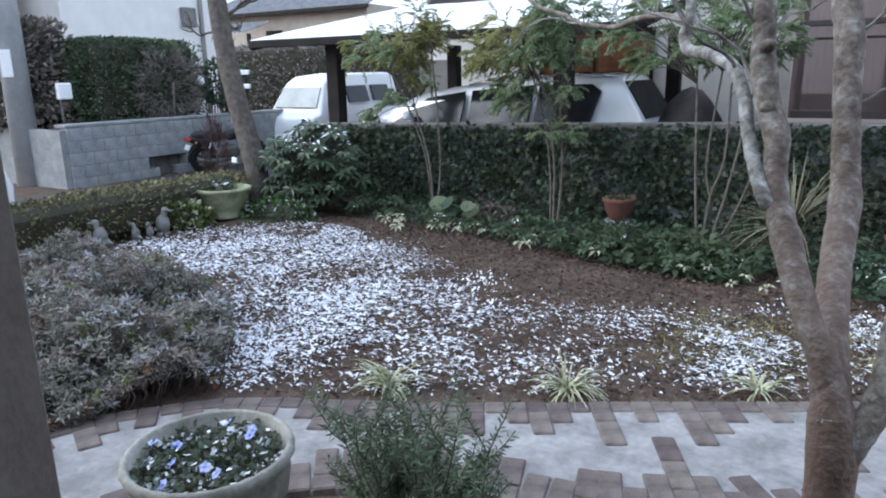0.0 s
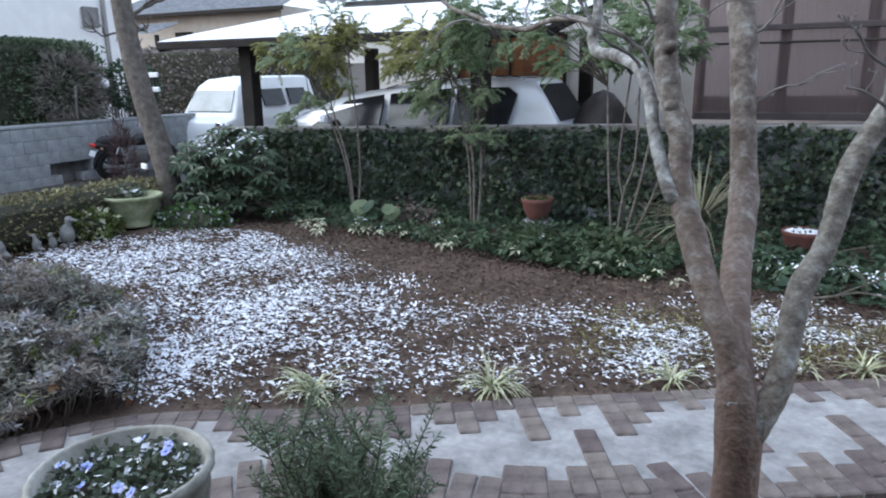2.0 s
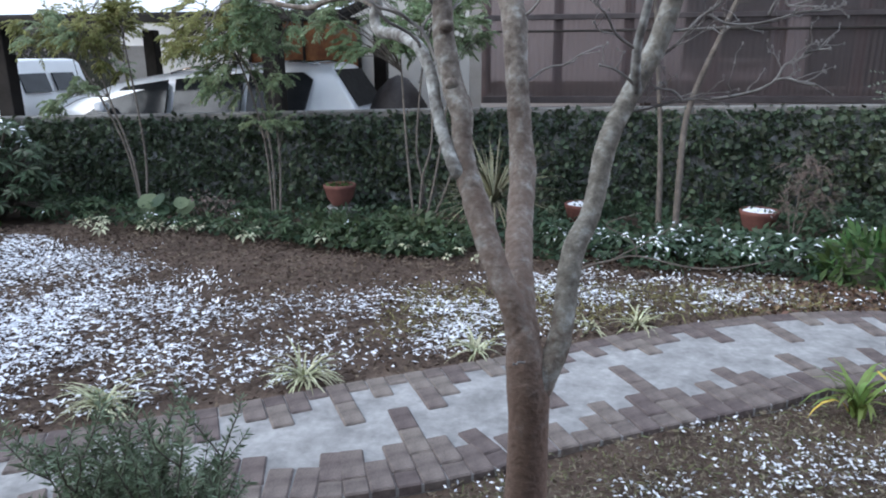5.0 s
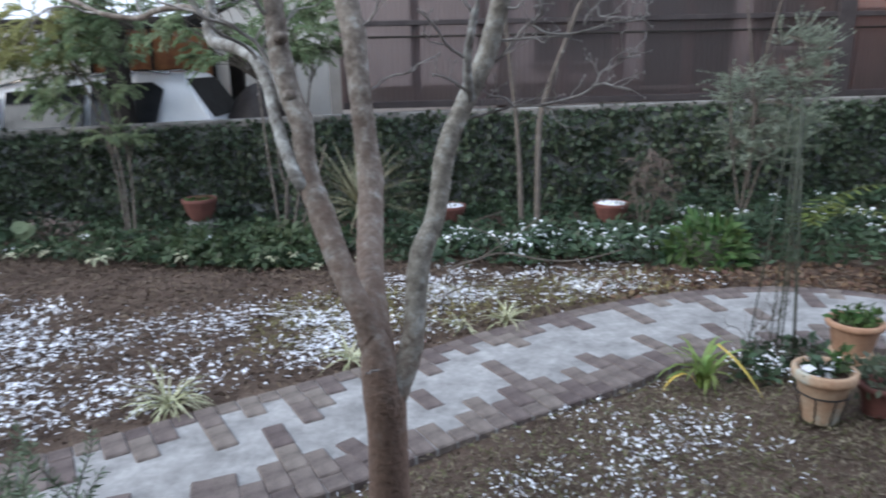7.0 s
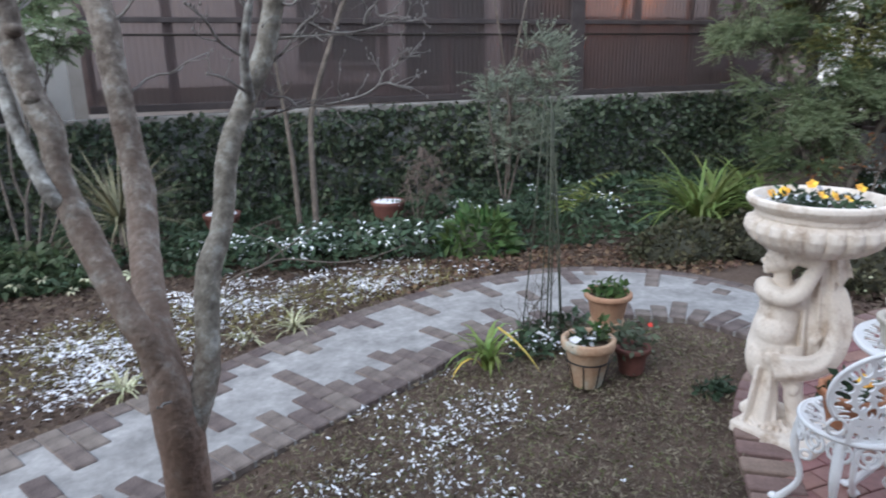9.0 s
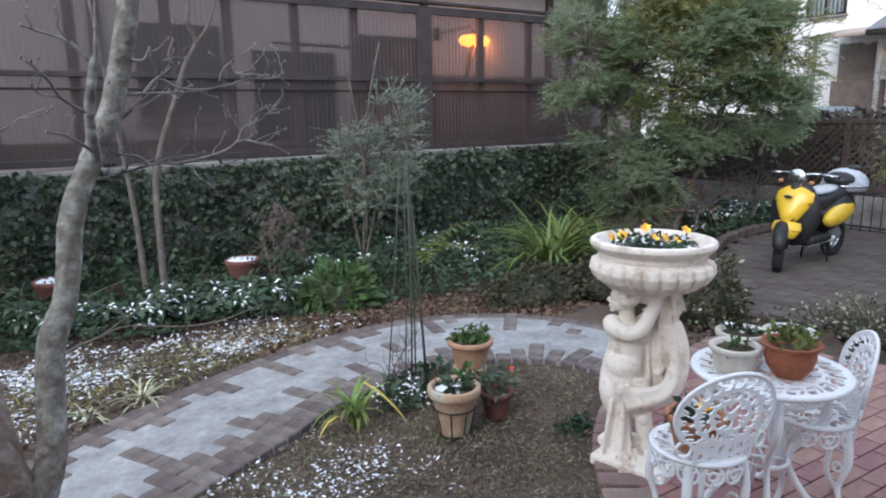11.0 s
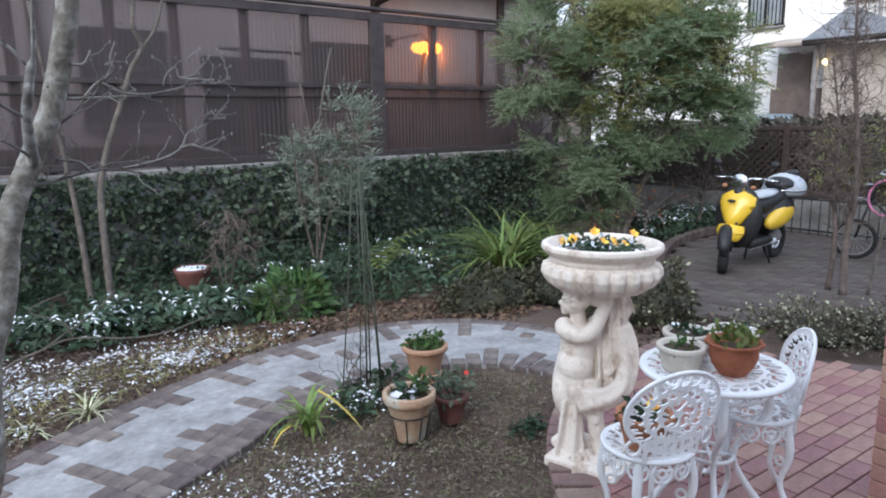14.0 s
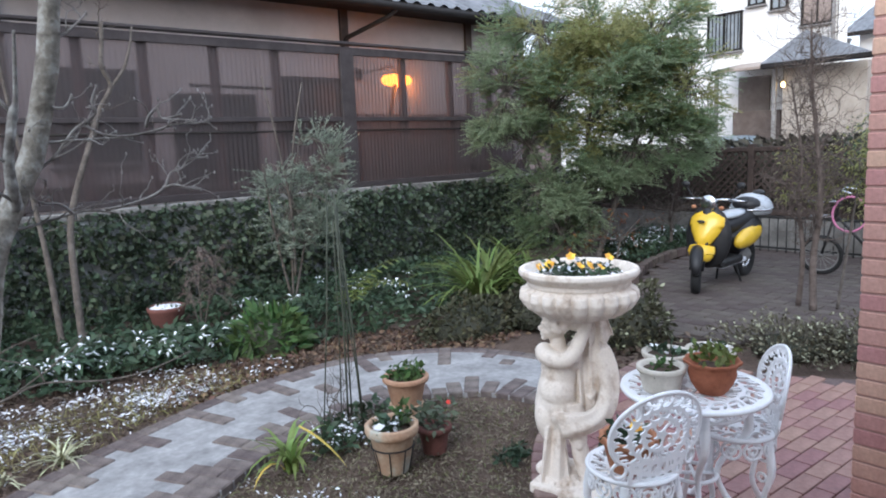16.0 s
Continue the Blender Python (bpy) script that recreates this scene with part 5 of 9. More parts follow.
# the crooked shoots that spread from the right-hand limb
SHOOTS = [[(0.222, 1.608, 1.530), (0.250, 1.63, 1.532), (0.276, 1.637, 1.536), (0.295, 1.635, 1.541), (0.325, 1.63, 1.546), (0.354, 1.623, 1.547), (0.380, 1.616, 1.538)],
          [(0.354, 1.623, 1.547), (0.377, 1.617, 1.550), (0.409, 1.608, 1.560), (0.433, 1.601, 1.577), (0.442, 1.598, 1.594), (0.458, 1.593, 1.604), (0.469, 1.589, 1.617), (0.494, 1.58, 1.617)],
          [(0.250, 1.632, 1.585), (0.276, 1.639, 1.610), (0.296, 1.635, 1.631), (0.320, 1.631, 1.658), (0.335, 1.627, 1.669), (0.363, 1.621, 1.660), (0.396, 1.612, 1.654), (0.427, 1.603, 1.664), (0.458, 1.593, 1.671), (0.489, 1.582, 1.672), (0.505, 1.576, 1.678)],
          [(0.286, 1.642, 1.648), (0.304, 1.634, 1.647), (0.366, 1.62, 1.652), (0.396, 1.612, 1.654)], [(0.335, 1.627, 1.669), (0.355, 1.623, 1.687), (0.352, 1.622, 1.705), (0.358, 1.622, 1.725)],
          [(0.293, 1.640, 1.700), (0.316, 1.631, 1.694), (0.328, 1.629, 1.710)], [(0.416, 1.606, 1.668), (0.425, 1.604, 1.685), (0.433, 1.601, 1.695), (0.440, 1.599, 1.681), (0.467, 1.59, 1.687)],
          [(0.310, 1.633, 1.543), (0.296, 1.63, 1.560), (0.268, 1.625, 1.566)], [(0.433, 1.601, 1.577), (0.450, 1.597, 1.580), (0.462, 1.592, 1.573), (0.485, 1.585, 1.572)],
          [(0.235, 1.588, 1.620), (0.205, 1.58, 1.640), (0.188, 1.57, 1.668), (0.165, 1.57, 1.690)], [(0.245, 1.584, 1.686), (0.222, 1.59, 1.712), (0.190, 1.60, 1.726), (0.170, 1.60, 1.735)], [(0.232, 1.60, 1.575), (0.205, 1.59, 1.592), (0.182, 1.585, 1.60)],
          [(0.310, 1.645, 1.79), (0.335, 1.64, 1.80), (0.362, 1.64, 1.83)]]


def crooked(spec, n, rough, seed, ring=0.0):
    """A limb with uneven girth and, where ring is set, the swollen bands at its nodes."""
    line = curve([p[:3] for p in spec], 6)
    rad = np.interp(np.linspace(0, len(spec) - 1, len(line)), range(len(spec)), [p[3] for p in spec])
    out = [r * (1 + rough * noise.noise((i * 0.55, seed, 0)) + (ring if i % 9 == 4 else 0)) for i, r in enumerate(rad)]
    return Build().tube(line, out, n)


def build_dogwood():
    t = thing("dogwood_tree", "bare multi-stemmed tree with pale lichen-mottled bark beside the window", "tree")
    rng = random.Random(11)
    part("trunk", crooked(TRUNK, 20, 0.05, 3), BARK, t, "smooth brown lower trunk")
    part("left_limb", crooked(LEFT, 16, 0.08, 5, 0.05), BARK, t)
    part("middle_limb", crooked(MID, 16, 0.08, 7, 0.05), BARK, t)
    part("right_limb", crooked(RIGHT, 16, 0.06, 9, 0.04), GREYBARK, t, "grey-green smooth limb")
    part("side_branch", crooked(SIDE, 12, 0.10, 11, 0.05), LICHEN, t, "pale grey crooked branch")
    part("short_branch", crooked(STUB, 8, 0.08, 13), LICHEN, t)
    part("long_twig", crooked(LONG, 8, 0.10, 15), BARK, t)
    for c, r in (((-0.003, 1.572, 1.378), 0.0125), ((-0.046, 1.655, 1.57), 0.013), ((0.066, 1.775, 1.405), 0.016), ((-0.056, 1.672, 1.66), 0.012)):
        part("knot", Build().ball(c, (r, r * 0.8, r * 0.85), 12), BARK, t)
    buds = Build()
    for i, pts in enumerate(SHOOTS):
        tb = Build()
        line = curve([(x + rng.uniform(-0.003, 0.003), y, z + rng.uniform(-0.003, 0.003)) for x, y, z in pts], 3)
        tb.tube(line, spread([0.0026, 0.0013], len(line)), 6)
        buds.ball(line[-1], (0.0022, 0.0022, 0.0035), 6)
        for k in range(3, len(line) - 1, 2):
            if rng.random() < 0.75:
                d = (line[k + 1] - line[k - 1]).normalized()
                side = (d * 0.7 + Vector((rng.uniform(-0.6, 0.6), rng.uniform(-0.5, 0.5), rng.uniform(-0.2, 1.0)))).normalized()
                twigs(tb, line[k], side, rng.uniform(0.025, 0.07), 0.0012, 1, rng, buds)
        part("twig", tb, TWIG, t)
    for s, w, ln, r in (((-0.049, 1.67, 1.575), (-0.4, 0.2, 0.9), 0.28, 0.004), ((-0.066, 1.70, 1.68), (-0.6, 0.1, 0.6), 0.3, 0.0035), ((-0.22, 1.90, 1.74), (0.3, 0.0, 0.9), 0.2, 0.004), ((-0.105, 1.73, 1.62), (0.1, 0.1, 0.9), 0.22, 0.0035),
                        ((0.055, 1.86, 1.56), (0.7, 0.2, 0.5), 0.2, 0.0028), ((0.046, 1.90, 1.675), (0.7, 0.2, 0.5), 0.26, 0.003), ((-0.40, 2.05, 1.72), (-0.3, 0.3, 0.8), 0.28, 0.003), ((-0.30, 1.97, 1.731), (-0.2, 0.2, 0.8), 0.24, 0.003),
                        ((-0.5, 2.1, 1.735), (-0.7, 0.2, 0.3), 0.25, 0.003), ((0.085, 1.43, 1.19), (-0.6, -0.4, 0.3), 0.05, 0.002),
                        ((0.33, 1.66, 1.95), (0.7, 0.2, 0.5), 0.25, 0.003)):
        tb = Build()
        twigs(tb, s, w, ln, r, 2, rng, buds)
        part("twig", tb, TWIG, t)
    part("bud_tip", buds, TWIG, t, "", "stuff")


build_dogwood()


# ---- leaning tree, bare saplings and shrubs along the wall ----
def wild_tree(name, label, base, line, r0, r1, bark, branches=6, seed=1, category="tree", spread_len=0.7, at=0.5):
    t = thing(name, label, category, (0, 0, 0))
    rng = random.Random(seed)
    part("trunk", limb(Build(), line, r0, r1, 12, 0.05, seed), bark, t)
    if branches:
        b = Build()
        c = curve(line, 6)
        for i in range(branches):
            p = c[int(len(c) * (at + (1 - at) * i / branches)) - 1]
            twigs(b, p, (rng.uniform(-1, 1), rng.uniform(-1, 1), rng.uniform(0.3, 1)), spread_len * rng.uniform(0.6, 1.2), max(r1 * 0.3, 0.004), 2, rng)
        part("bare_crown", b, TWIG if bark is BARK else bark, t, "", "stuff")
    return t


wild_tree("leaning_tree", "leaning brown tree trunk at the corner of the wall", None, [(-6.40, 6.80, -0.03), (-6.48, 6.85, 0.5), (-6.78, 6.9, 1.4), (-7.0, 6.95, 2.3), (-7.1, 7.0, 3.4), (-7.1, 7.05, 4.4)], 0.15, 0.10, BARK2, 9, 21, spread_len=1.2, at=0.6)
wild_tree("bare_sapling", "thin bare sapling stem in front of the creeper wall", None, [(1.27, 7.07, -0.02), (1.26, 7.15, 0.6), (1.23, 7.2, 1.1), (1.15, 7.2, 1.8), (1.07, 7.2, 2.6)], 0.03, 0.012, BARK2, 4, 22, spread_len=0.4)
sap2 = wild_tree("bare_sapling", "grey bare forked sapling in front of the creeper wall", None, [(1.40, 6.94, -0.02), (1.43, 7.1, 0.6), (1.46, 7.2, 1.01), (1.51, 7.2, 1.26), (1.60, 7.2, 1.53), (1.71, 7.2, 1.81), (1.81, 7.2, 2.08), (1.92, 7.2, 2.28), (1.86, 7.2, 2.45), (1.88, 7.2, 2.64), (1.90, 7.2, 2.83)], 0.032, 0.016, BARK2, 5, 23, spread_len=0.4)
part("fork", limb(Build(), [(1.91, 7.2, 2.26), (2.03, 7.2, 2.41), (2.11, 7.2, 2.61), (2.15, 7.2, 2.81)], 0.018, 0.008, 8, 0.1, 34), BARK2, sap2)

low = thing("bare_low_branches", "long crooked grey bare branches spreading low over the bed", "shrub")
part("branch", limb(Build(), [(0.4, 5.4, -0.03), (0.45, 5.4, 0.13), (0.65, 5.4, 0.2), (0.84, 5.4, 0.24), (1.19, 5.4, 0.17), (1.47, 5.4, 0.17), (1.77, 5.4, 0.24)], 0.010, 0.004, 8, 0.1, 31), BARK2, low)
part("branch", limb(Build(), [(0.84, 5.4, 0.24), (0.79, 5.4, 0.36), (0.61, 5.4, 0.47), (0.85, 5.4, 0.56)], 0.006, 0.003, 6, 0.1, 32), BARK2, low)
part("branch", limb(Build(), [(0.65, 5.4, 0.2), (0.97, 5.4, 0.39), (1.12, 5.4, 0.52)], 0.006, 0.003, 6, 0.1, 33), BARK2, low)
part("branch", limb(Build(), [(0.35, 4.95, -0.03), (0.39, 4.95, 0.09), (0.61, 4.95, 0.15), (0.83, 4.95, 0.13), (0.96, 4.95, 0.12)], 0.008, 0.004, 8, 0.1, 35), BARK2, low)
part("branch", limb(Build(), [(0.83, 4.95, 0.13), (0.86, 4.95, 0.24), (0.8, 4.95, 0.27)], 0.006, 0.003, 6, 0.1, 36), BARK2, low)


def clump(rng, centre, n, radius, up=0.6):
    c = np.asarray(centre)
    d = rng.normal(size=(n, 3))
    d /= np.linalg.norm(d, axis=1, keepdims=True)
    pos = c + d * radius * rng.uniform(0.15, 1.0, (n, 1)) ** 0.6
    return pos, d + np.array([0, 0, -0.25])


def leafy(name, label, base, stems, crowns, leaf, material, seed, category="shrub", bark=BARK2, per=220, wide=0.35, droop=0.15, snow=0):
    """A shrub of thin stems that end in loose clumps of leaves. crowns: (x, y, z, radius)."""
    rng = np.random.default_rng(seed)
    rr = random.Random(seed)
    t = thing(name, label, category)
    for s in stems:
        part("stem", limb(Build(), s, 0.016, 0.009, 8, 0.1, seed), bark, t)
    b = Build()
    P, D = [], []
    for x, y, z, r in crowns:
        near = min((Vector(s[-1]) for s in stems), key=lambda q: (q - Vector((x, y, z))).length)
        m = (near + Vector((x, y, z))) / 2 + Vector((rr.uniform(-0.05, 0.05), rr.uniform(-0.05, 0.05), 0.04))
        b.tube(curve([near, m, (x, y, z)], 3), 0.006, 5)
        p, d = clump(rng, (x, y, z), int(per * (r / 0.25) ** 2), r)
        P.append(p)
        D.append(d)
    part("fine_branching", b, bark, t, "", "stuff")
    P, D = np.concatenate(P), np.concatenate(D)
    part("foliage", leaves(P, D + rng.normal(0, 0.4, D.shape), leaf, leaf * wide, rng, 0.15, droop), material, t, "", "stuff")
    if snow:
        pick = rng.choice(len(P), snow, replace=False)
        part("snow_dusting", leaves(P[pick] + [0, 0, 0.02], np.stack([rng.normal(size=snow), rng.normal(size=snow), rng.normal(0, 0.2, snow)], 1), leaf * 0.9, leaf * 0.6, rng, -0.05), SNOW, t)
    return t


rc = random.Random(77)


def cloud(cx, cy, cz, rx, ry, rz, n, r0, r1):
    out = []
    for _ in range(n):
        while True:
            a, b2, c = rc.uniform(-1, 1), rc.uniform(-1, 1), rc.uniform(-1, 1)
            if a * a + b2 * b2 + c * c < 1:
                break
        out.append((cx + a * rx, cy + b2 * ry, cz + c * rz, rc.uniform(r0, r1)))
    return out


def feathery(name, label, stems, sprays, leaf, mats, seed, category="shrub", bark=BARK2, stem_r=0.014, strands=6, nodes=11, wide=0.36, lift=0.0):
    """Thin stems that end in layered, drooping sprays of narrow leaflets. sprays: (x, y, z, reach, which material)."""
    rng = np.random.default_rng(seed)
    rr = random.Random(seed)
    t = thing(name, label, category)
    for s in stems:
        part("stem", limb(Build(), s, stem_r, stem_r * 0.6, 8, 0.1, seed), bark, t)
    fork = Build()
    P, D = [[] for _ in mats], [[] for _ in mats]
    for x, y, z, reach, which in sprays:
        c = Vector((x, y, z))
        near = min((Vector(q) for s in stems for q in s[1:]), key=lambda q: (q - c).length)
        away = c - near
        away.z *= 0.3
        away = (away.normalized() if away.length > 0.01 else Vector((1, 0, 0))) + Vector((rr.uniform(-0.7, 0.7), rr.uniform(-0.7, 0.7), rr.uniform(-0.1, 0.5)))
        away.normalize()
        fork.tube(curve([near, near.lerp(c, 0.5) + Vector((0, 0, 0.06)), c], 3), 0.0045, 4)
        for _ in range(strands):
            d = (away + Vector((rr.uniform(-1, 1), rr.uniform(-1, 1), rr.uniform(-0.5, 0.6)))).normalized()
            p = c.copy()
            for k in range(nodes):
                p = p + d * reach / nodes
                d = (d + Vector((0, 0, -0.09 + 0.14 * lift))).normalized()
                s = d.cross(Vector((0, 0, 1)))
                for sg in (-1, 1, rr.uniform(-0.6, 0.6)):
                    P[which].append(p)
                    D[which].append(d * 0.6 + s * sg + Vector((rr.uniform(-0.3, 0.3), rr.uniform(-0.3, 0.3), rr.uniform(-0.5, 0.2) + lift)))
    part("fine_branching", fork, bark, t, "", "stuff")
    for p, d, m in zip(P, D, mats):
        if p:
            part("foliage", leaves(np.array(p), np.array(d), leaf, leaf * wide, rng, 0.12, 0.12), m, t, "", "stuff")
    return t


def tufts(cx, cy, cz, rx, ry, rz, n, r0, r1, kinds=1, gap=-1.0, seed=0):
    """Spray ends scattered through a lumpy body, left out where it is thin."""
    out = []
    while len(out) < n:
        a, b2, c = rc.uniform(-1, 1), rc.uniform(-1, 1), rc.uniform(-1, 1)
        if not 0.12 < a * a + b2 * b2 + c * c < 1:
            continue
        p = (cx + a * rx, cy + b2 * ry, cz + c * rz)
        if noise.noise((p[0] * 1.9 + seed, p[1] * 1.9, p[2] * 2.3)) < gap:
            continue
        k = noise.noise((p[0] * 1.1, p[1] * 1.1, p[2] * 1.1 + 9)) + rc.uniform(-0.25, 0.25)
        out.append((*p, rc.uniform(r0, r1), min(kinds - 1, int((k + 0.6) / 1.2 * kinds)) if k > -0.6 else 0))
    return out


GREYGREEN = mat("grey_green_leaf", (0.215, 0.27, 0.155), (0.34, 0.40, 0.26), 2, 0.5, 0.0, by="island", thin=0.6)
MIDGREEN = mat("mid_green_leaf", (0.16, 0.22, 0.118), (0.27, 0.34, 0.20), 2, 0.5, 0.0, by="island", thin=0.6)
BRONZE = mat("bronze_green_leaf", (0.24, 0.25, 0.095), (0.34, 0.335, 0.155), 2, 0.5, 0.0, by="island", thin=0.6)
feathery("nandina_shrub", "tall thin-stemmed shrub with a light green umbrella of feathery leaves",
         [[(-4.10, 7.30, 0), (-4.2, 7.4, 0.6), (-4.45, 7.5, 1.25), (-4.6, 7.5, 1.9)], [(-4.05, 7.28, 0), (-4.05, 7.4, 0.7), (-4.2, 7.5, 1.85)], [(-4.13, 7.34, 0), (-4.32, 7.45, 0.8), (-4.85, 7.5, 1.8), (-5.1, 7.5, 1.95)]],
         tufts(-4.75, 7.5, 1.93, 0.62, 0.35, 0.25, 52, 0.16, 0.28, 2) + tufts(-4.3, 7.5, 2.15, 0.3, 0.3, 0.16, 12, 0.14, 0.22, 2) + tufts(-4.85, 7.45, 1.2, 0.25, 0.2, 0.16, 5, 0.12, 0.2, 2) + tufts(-4.4, 7.45, 1.45, 0.4, 0.2, 0.2, 6, 0.12, 0.2, 2), 0.044, [GREYGREEN, BRONZE], 41)
feathery("nandina_shrub", "tall thin-stemmed shrub with a wide drooping dark green crown",
         [[(-2.58, 7.25, 0), (-2.62, 7.35, 0.7), (-2.78, 7.45, 1.4), (-3.1, 7.5, 1.9)], [(-2.62, 7.28, 0), (-2.70, 7.4, 0.8), (-2.95, 7.5, 1.6), (-3.2, 7.5, 2.0)], [(-2.53, 7.24, 0), (-2.55, 7.4, 0.7), (-2.62, 7.5, 1.5), (-2.4, 7.5, 2.0)]],
         tufts(-3.0, 7.5, 1.92, 0.75, 0.4, 0.33, 70, 0.16, 0.3, 3) + tufts(-2.6, 7.45, 2.15, 0.5, 0.3, 0.25, 24, 0.16, 0.26, 2) + tufts(-2.95, 7.45, 1.45, 0.5, 0.25, 0.2, 18, 0.14, 0.24, 2) + tufts(-2.65, 7.4, 0.95, 0.25, 0.15, 0.12, 7, 0.12, 0.2, 1), 0.042, [GREYGREEN, MIDGREEN, BRONZE], 42)
feathery("multi_stem_shrub", "clump of slender grey stems with a loose grey-green leafy crown",
      [[(-1.03, 6.85, 0), (-1.12, 7.0, 0.7), (-1.2, 7.2, 1.5)], [(-1.0, 6.84, 0), (-0.98, 7.0, 0.5), (-0.9, 7.1, 0.85), (-0.92, 7.3, 1.5)], [(-0.95, 6.83, 0), (-0.82, 7.0, 0.7), (-0.72, 7.2, 1.45)],
       [(-1.05, 6.88, 0), (-0.97, 7.0, 0.4), (-1.05, 7.1, 0.8), (-1.0, 7.25, 1.6)], [(-0.93, 6.85, 0), (-0.75, 6.95, 0.4), (-0.6, 7.1, 0.9)]],
         tufts(-1.2, 7.3, 1.95, 0.8, 0.35, 0.42, 85, 0.16, 0.28, 2, -0.25, 5), 0.044, [GREYGREEN, MIDGREEN], 43)


MIDDARK = mat("fatsia_leaf", (0.04, 0.062, 0.036), (0.085, 0.118, 0.07), 3, 0.4, 0.0, by="island", thin=0.2)


def fatsia(name, label, base, height, spread_r, n, seed, snow=0.5):
    rng = random.Random(seed)
    t = thing(name, label, "shrub", base)
    st, lf, sw = Build(), Build(), Build()
    for i in range(n):
        a, k = rng.uniform(0, 2 * math.pi), rng.random() ** 0.5
        top = Vector((spread_r * k * math.cos(a), spread_r * 0.6 * k * math.sin(a), height * rng.uniform(0.12, 1.0) * (1 - 0.35 * k * k)))
        st.tube(curve([(0.1 * math.cos(a), 0.1 * math.sin(a), 0), top * 0.55 + Vector((0, 0, 0.1)), top], 3), 0.007, 5)
        up = Vector((rng.uniform(-0.5, 0.5), rng.uniform(-0.9, 0.1), 1)).normalized()
        s = up.orthogonal().normalized()
        q = up.cross(s)
        size = rng.uniform(0.10, 0.17)
        white = rng.random() < snow and top.z > height * 0.72
        for f in range(8):
            b2 = 2 * math.pi * f / 8 + rng.uniform(-0.1, 0.1)
            d = s * math.cos(b2) + q * math.sin(b2)
            w = up.cross(d)
            L = size * (1.0 if f else 0.7)
            v = [top, top + d * L * 0.55 + w * L * 0.17, top + d * L - up * L * 0.2, top + d * L * 0.55 - w * L * 0.17]
            lf.add(v, [(0, 1, 2, 3)])
            if white and rng.random() < 0.5:
                m = sum(v, Vector()) / 4
                k = rng.uniform(0.35, 0.8)
                sw.add([m + (p - m) * k + up * 0.012 for p in v], [(0, 1, 2, 3)])
    part("leaf_stalk", st, BARK2, t, "", "stuff")
    part("foliage", lf, MIDDARK, t, "", "stuff")
    part("snow_cover", sw, SNOW, t, "fresh snow on the upper leaves", "stuff")
    return t


fatsia("fatsia_shrub", "glossy dark fatsia with big lobed leaves carrying fresh snow", (-5.65, 7.0, 0), 1.08, 0.75, 280, 51, 0.6)


def yucca(name, label, base, n, length, seed, stem, material):
    rng = random.Random(seed)
    t = thing(name, label, "plant", base)
    part("stem", Build().tube([(0, 0, -0.02), (0.02, 0, stem)], [0.04, 0.035], 8), BARK2, t)
    b = Build()
    for i in range(n):
        a = rng.uniform(0, 2 * math.pi)
        e = rng.uniform(0.0, 1.9)
        blade(b, (0, 0, stem), (math.cos(a), math.sin(a), e), length * rng.uniform(0.7, 1.1), 0.02, rng.uniform(0.1, 0.55))
    part("foliage", b, material, t, "", "stuff")


yucca("spiky_yucca", "spiky yucca with narrow yellowish-green sword leaves", (-0.28, 6.75, 0), 130, 0.74, 52, 0.34, mat("yucca_leaf", (0.13, 0.135, 0.08), (0.235, 0.215, 0.14), 4, 0.6, 0, by="island"))


def strap_clump(name, label, base, n, length, width, material, seed, droop=0.7, lean=(0.3, 1.6)):
    rng = random.Random(seed)
    t = thing(name, label, "plant", base)
    b = Build()
    for i in range(n):
        a = rng.uniform(0, 2 * math.pi)
        blade(b, (rng.uniform(-0.03, 0.03), rng.uniform(-0.03, 0.03), 0), (math.cos(a), math.sin(a), rng.uniform(*lean)), length * rng.uniform(0.6, 1.1), width, droop * rng.uniform(0.6, 1.3))
    part("foliage", b, material, t, "", "stuff")
    return t


SPID = mat("variegated_strap", (0.22, 0.24, 0.12), (0.52, 0.52, 0.36), 14, 0.55, 0, by="island")
for x, y, n, ln, sd in ((-1.93, 3.27, 55, 0.3, 1), (-1.07, 3.68, 55, 0.3, 2), (-0.2, 4.12, 36, 0.27, 3), (0.75, 4.62, 34, 0.27, 4), (0.45, 4.55, 18, 0.2, 5)):
    sp = strap_clump("variegated_grass", "arching cream-striped grass clump at the edge of the path", (x, y, 0), n, ln, 0.016, SPID, 60 + sd, 0.8)
sl = strap_clump("strap_leaf_plant", "bright green strap-leaved plant with two yellowed leaves", (1.6, 3.62, 0), 26, 0.35, 0.036, mat("strap_leaf", (0.14, 0.20, 0.05), (0.24, 0.32, 0.10), 3, 0.45, 0, by="island", thin=0.3), 71, 1.1, (2.2, 6.0))
yb = Build()
blade(yb, (0.04, -0.05, 0.25), (0.42, -0.40, -0.35), 0.33, 0.038, 0.35)
blade(yb, (-0.03, 0, 0.02), (-0.6, -0.1, 0.9), 0.26, 0.026, 1.4)
part("yellow_foliage", yb, YELLEAF, sl, "yellowed dying leaves")
for i, (x, y, n, ln) in enumerate(((4.85, 5.6, 80, 1.0), (5.25, 5.85, 75, 1.0), (5.4, 5.4, 60, 0.95))):
    strap_clump("lily_clump", "lush arching green strap leaves under the big shrub", (x, y, 0), n, ln, 0.05, mat("lily_leaf", (0.10, 0.145, 0.035), (0.18, 0.235, 0.075), 3, 0.5, 0, by="island", thin=0.3) if i == 0 else bpy.data.materials["lily_leaf"], 80 + i, 0.85, (0.8, 2.4))

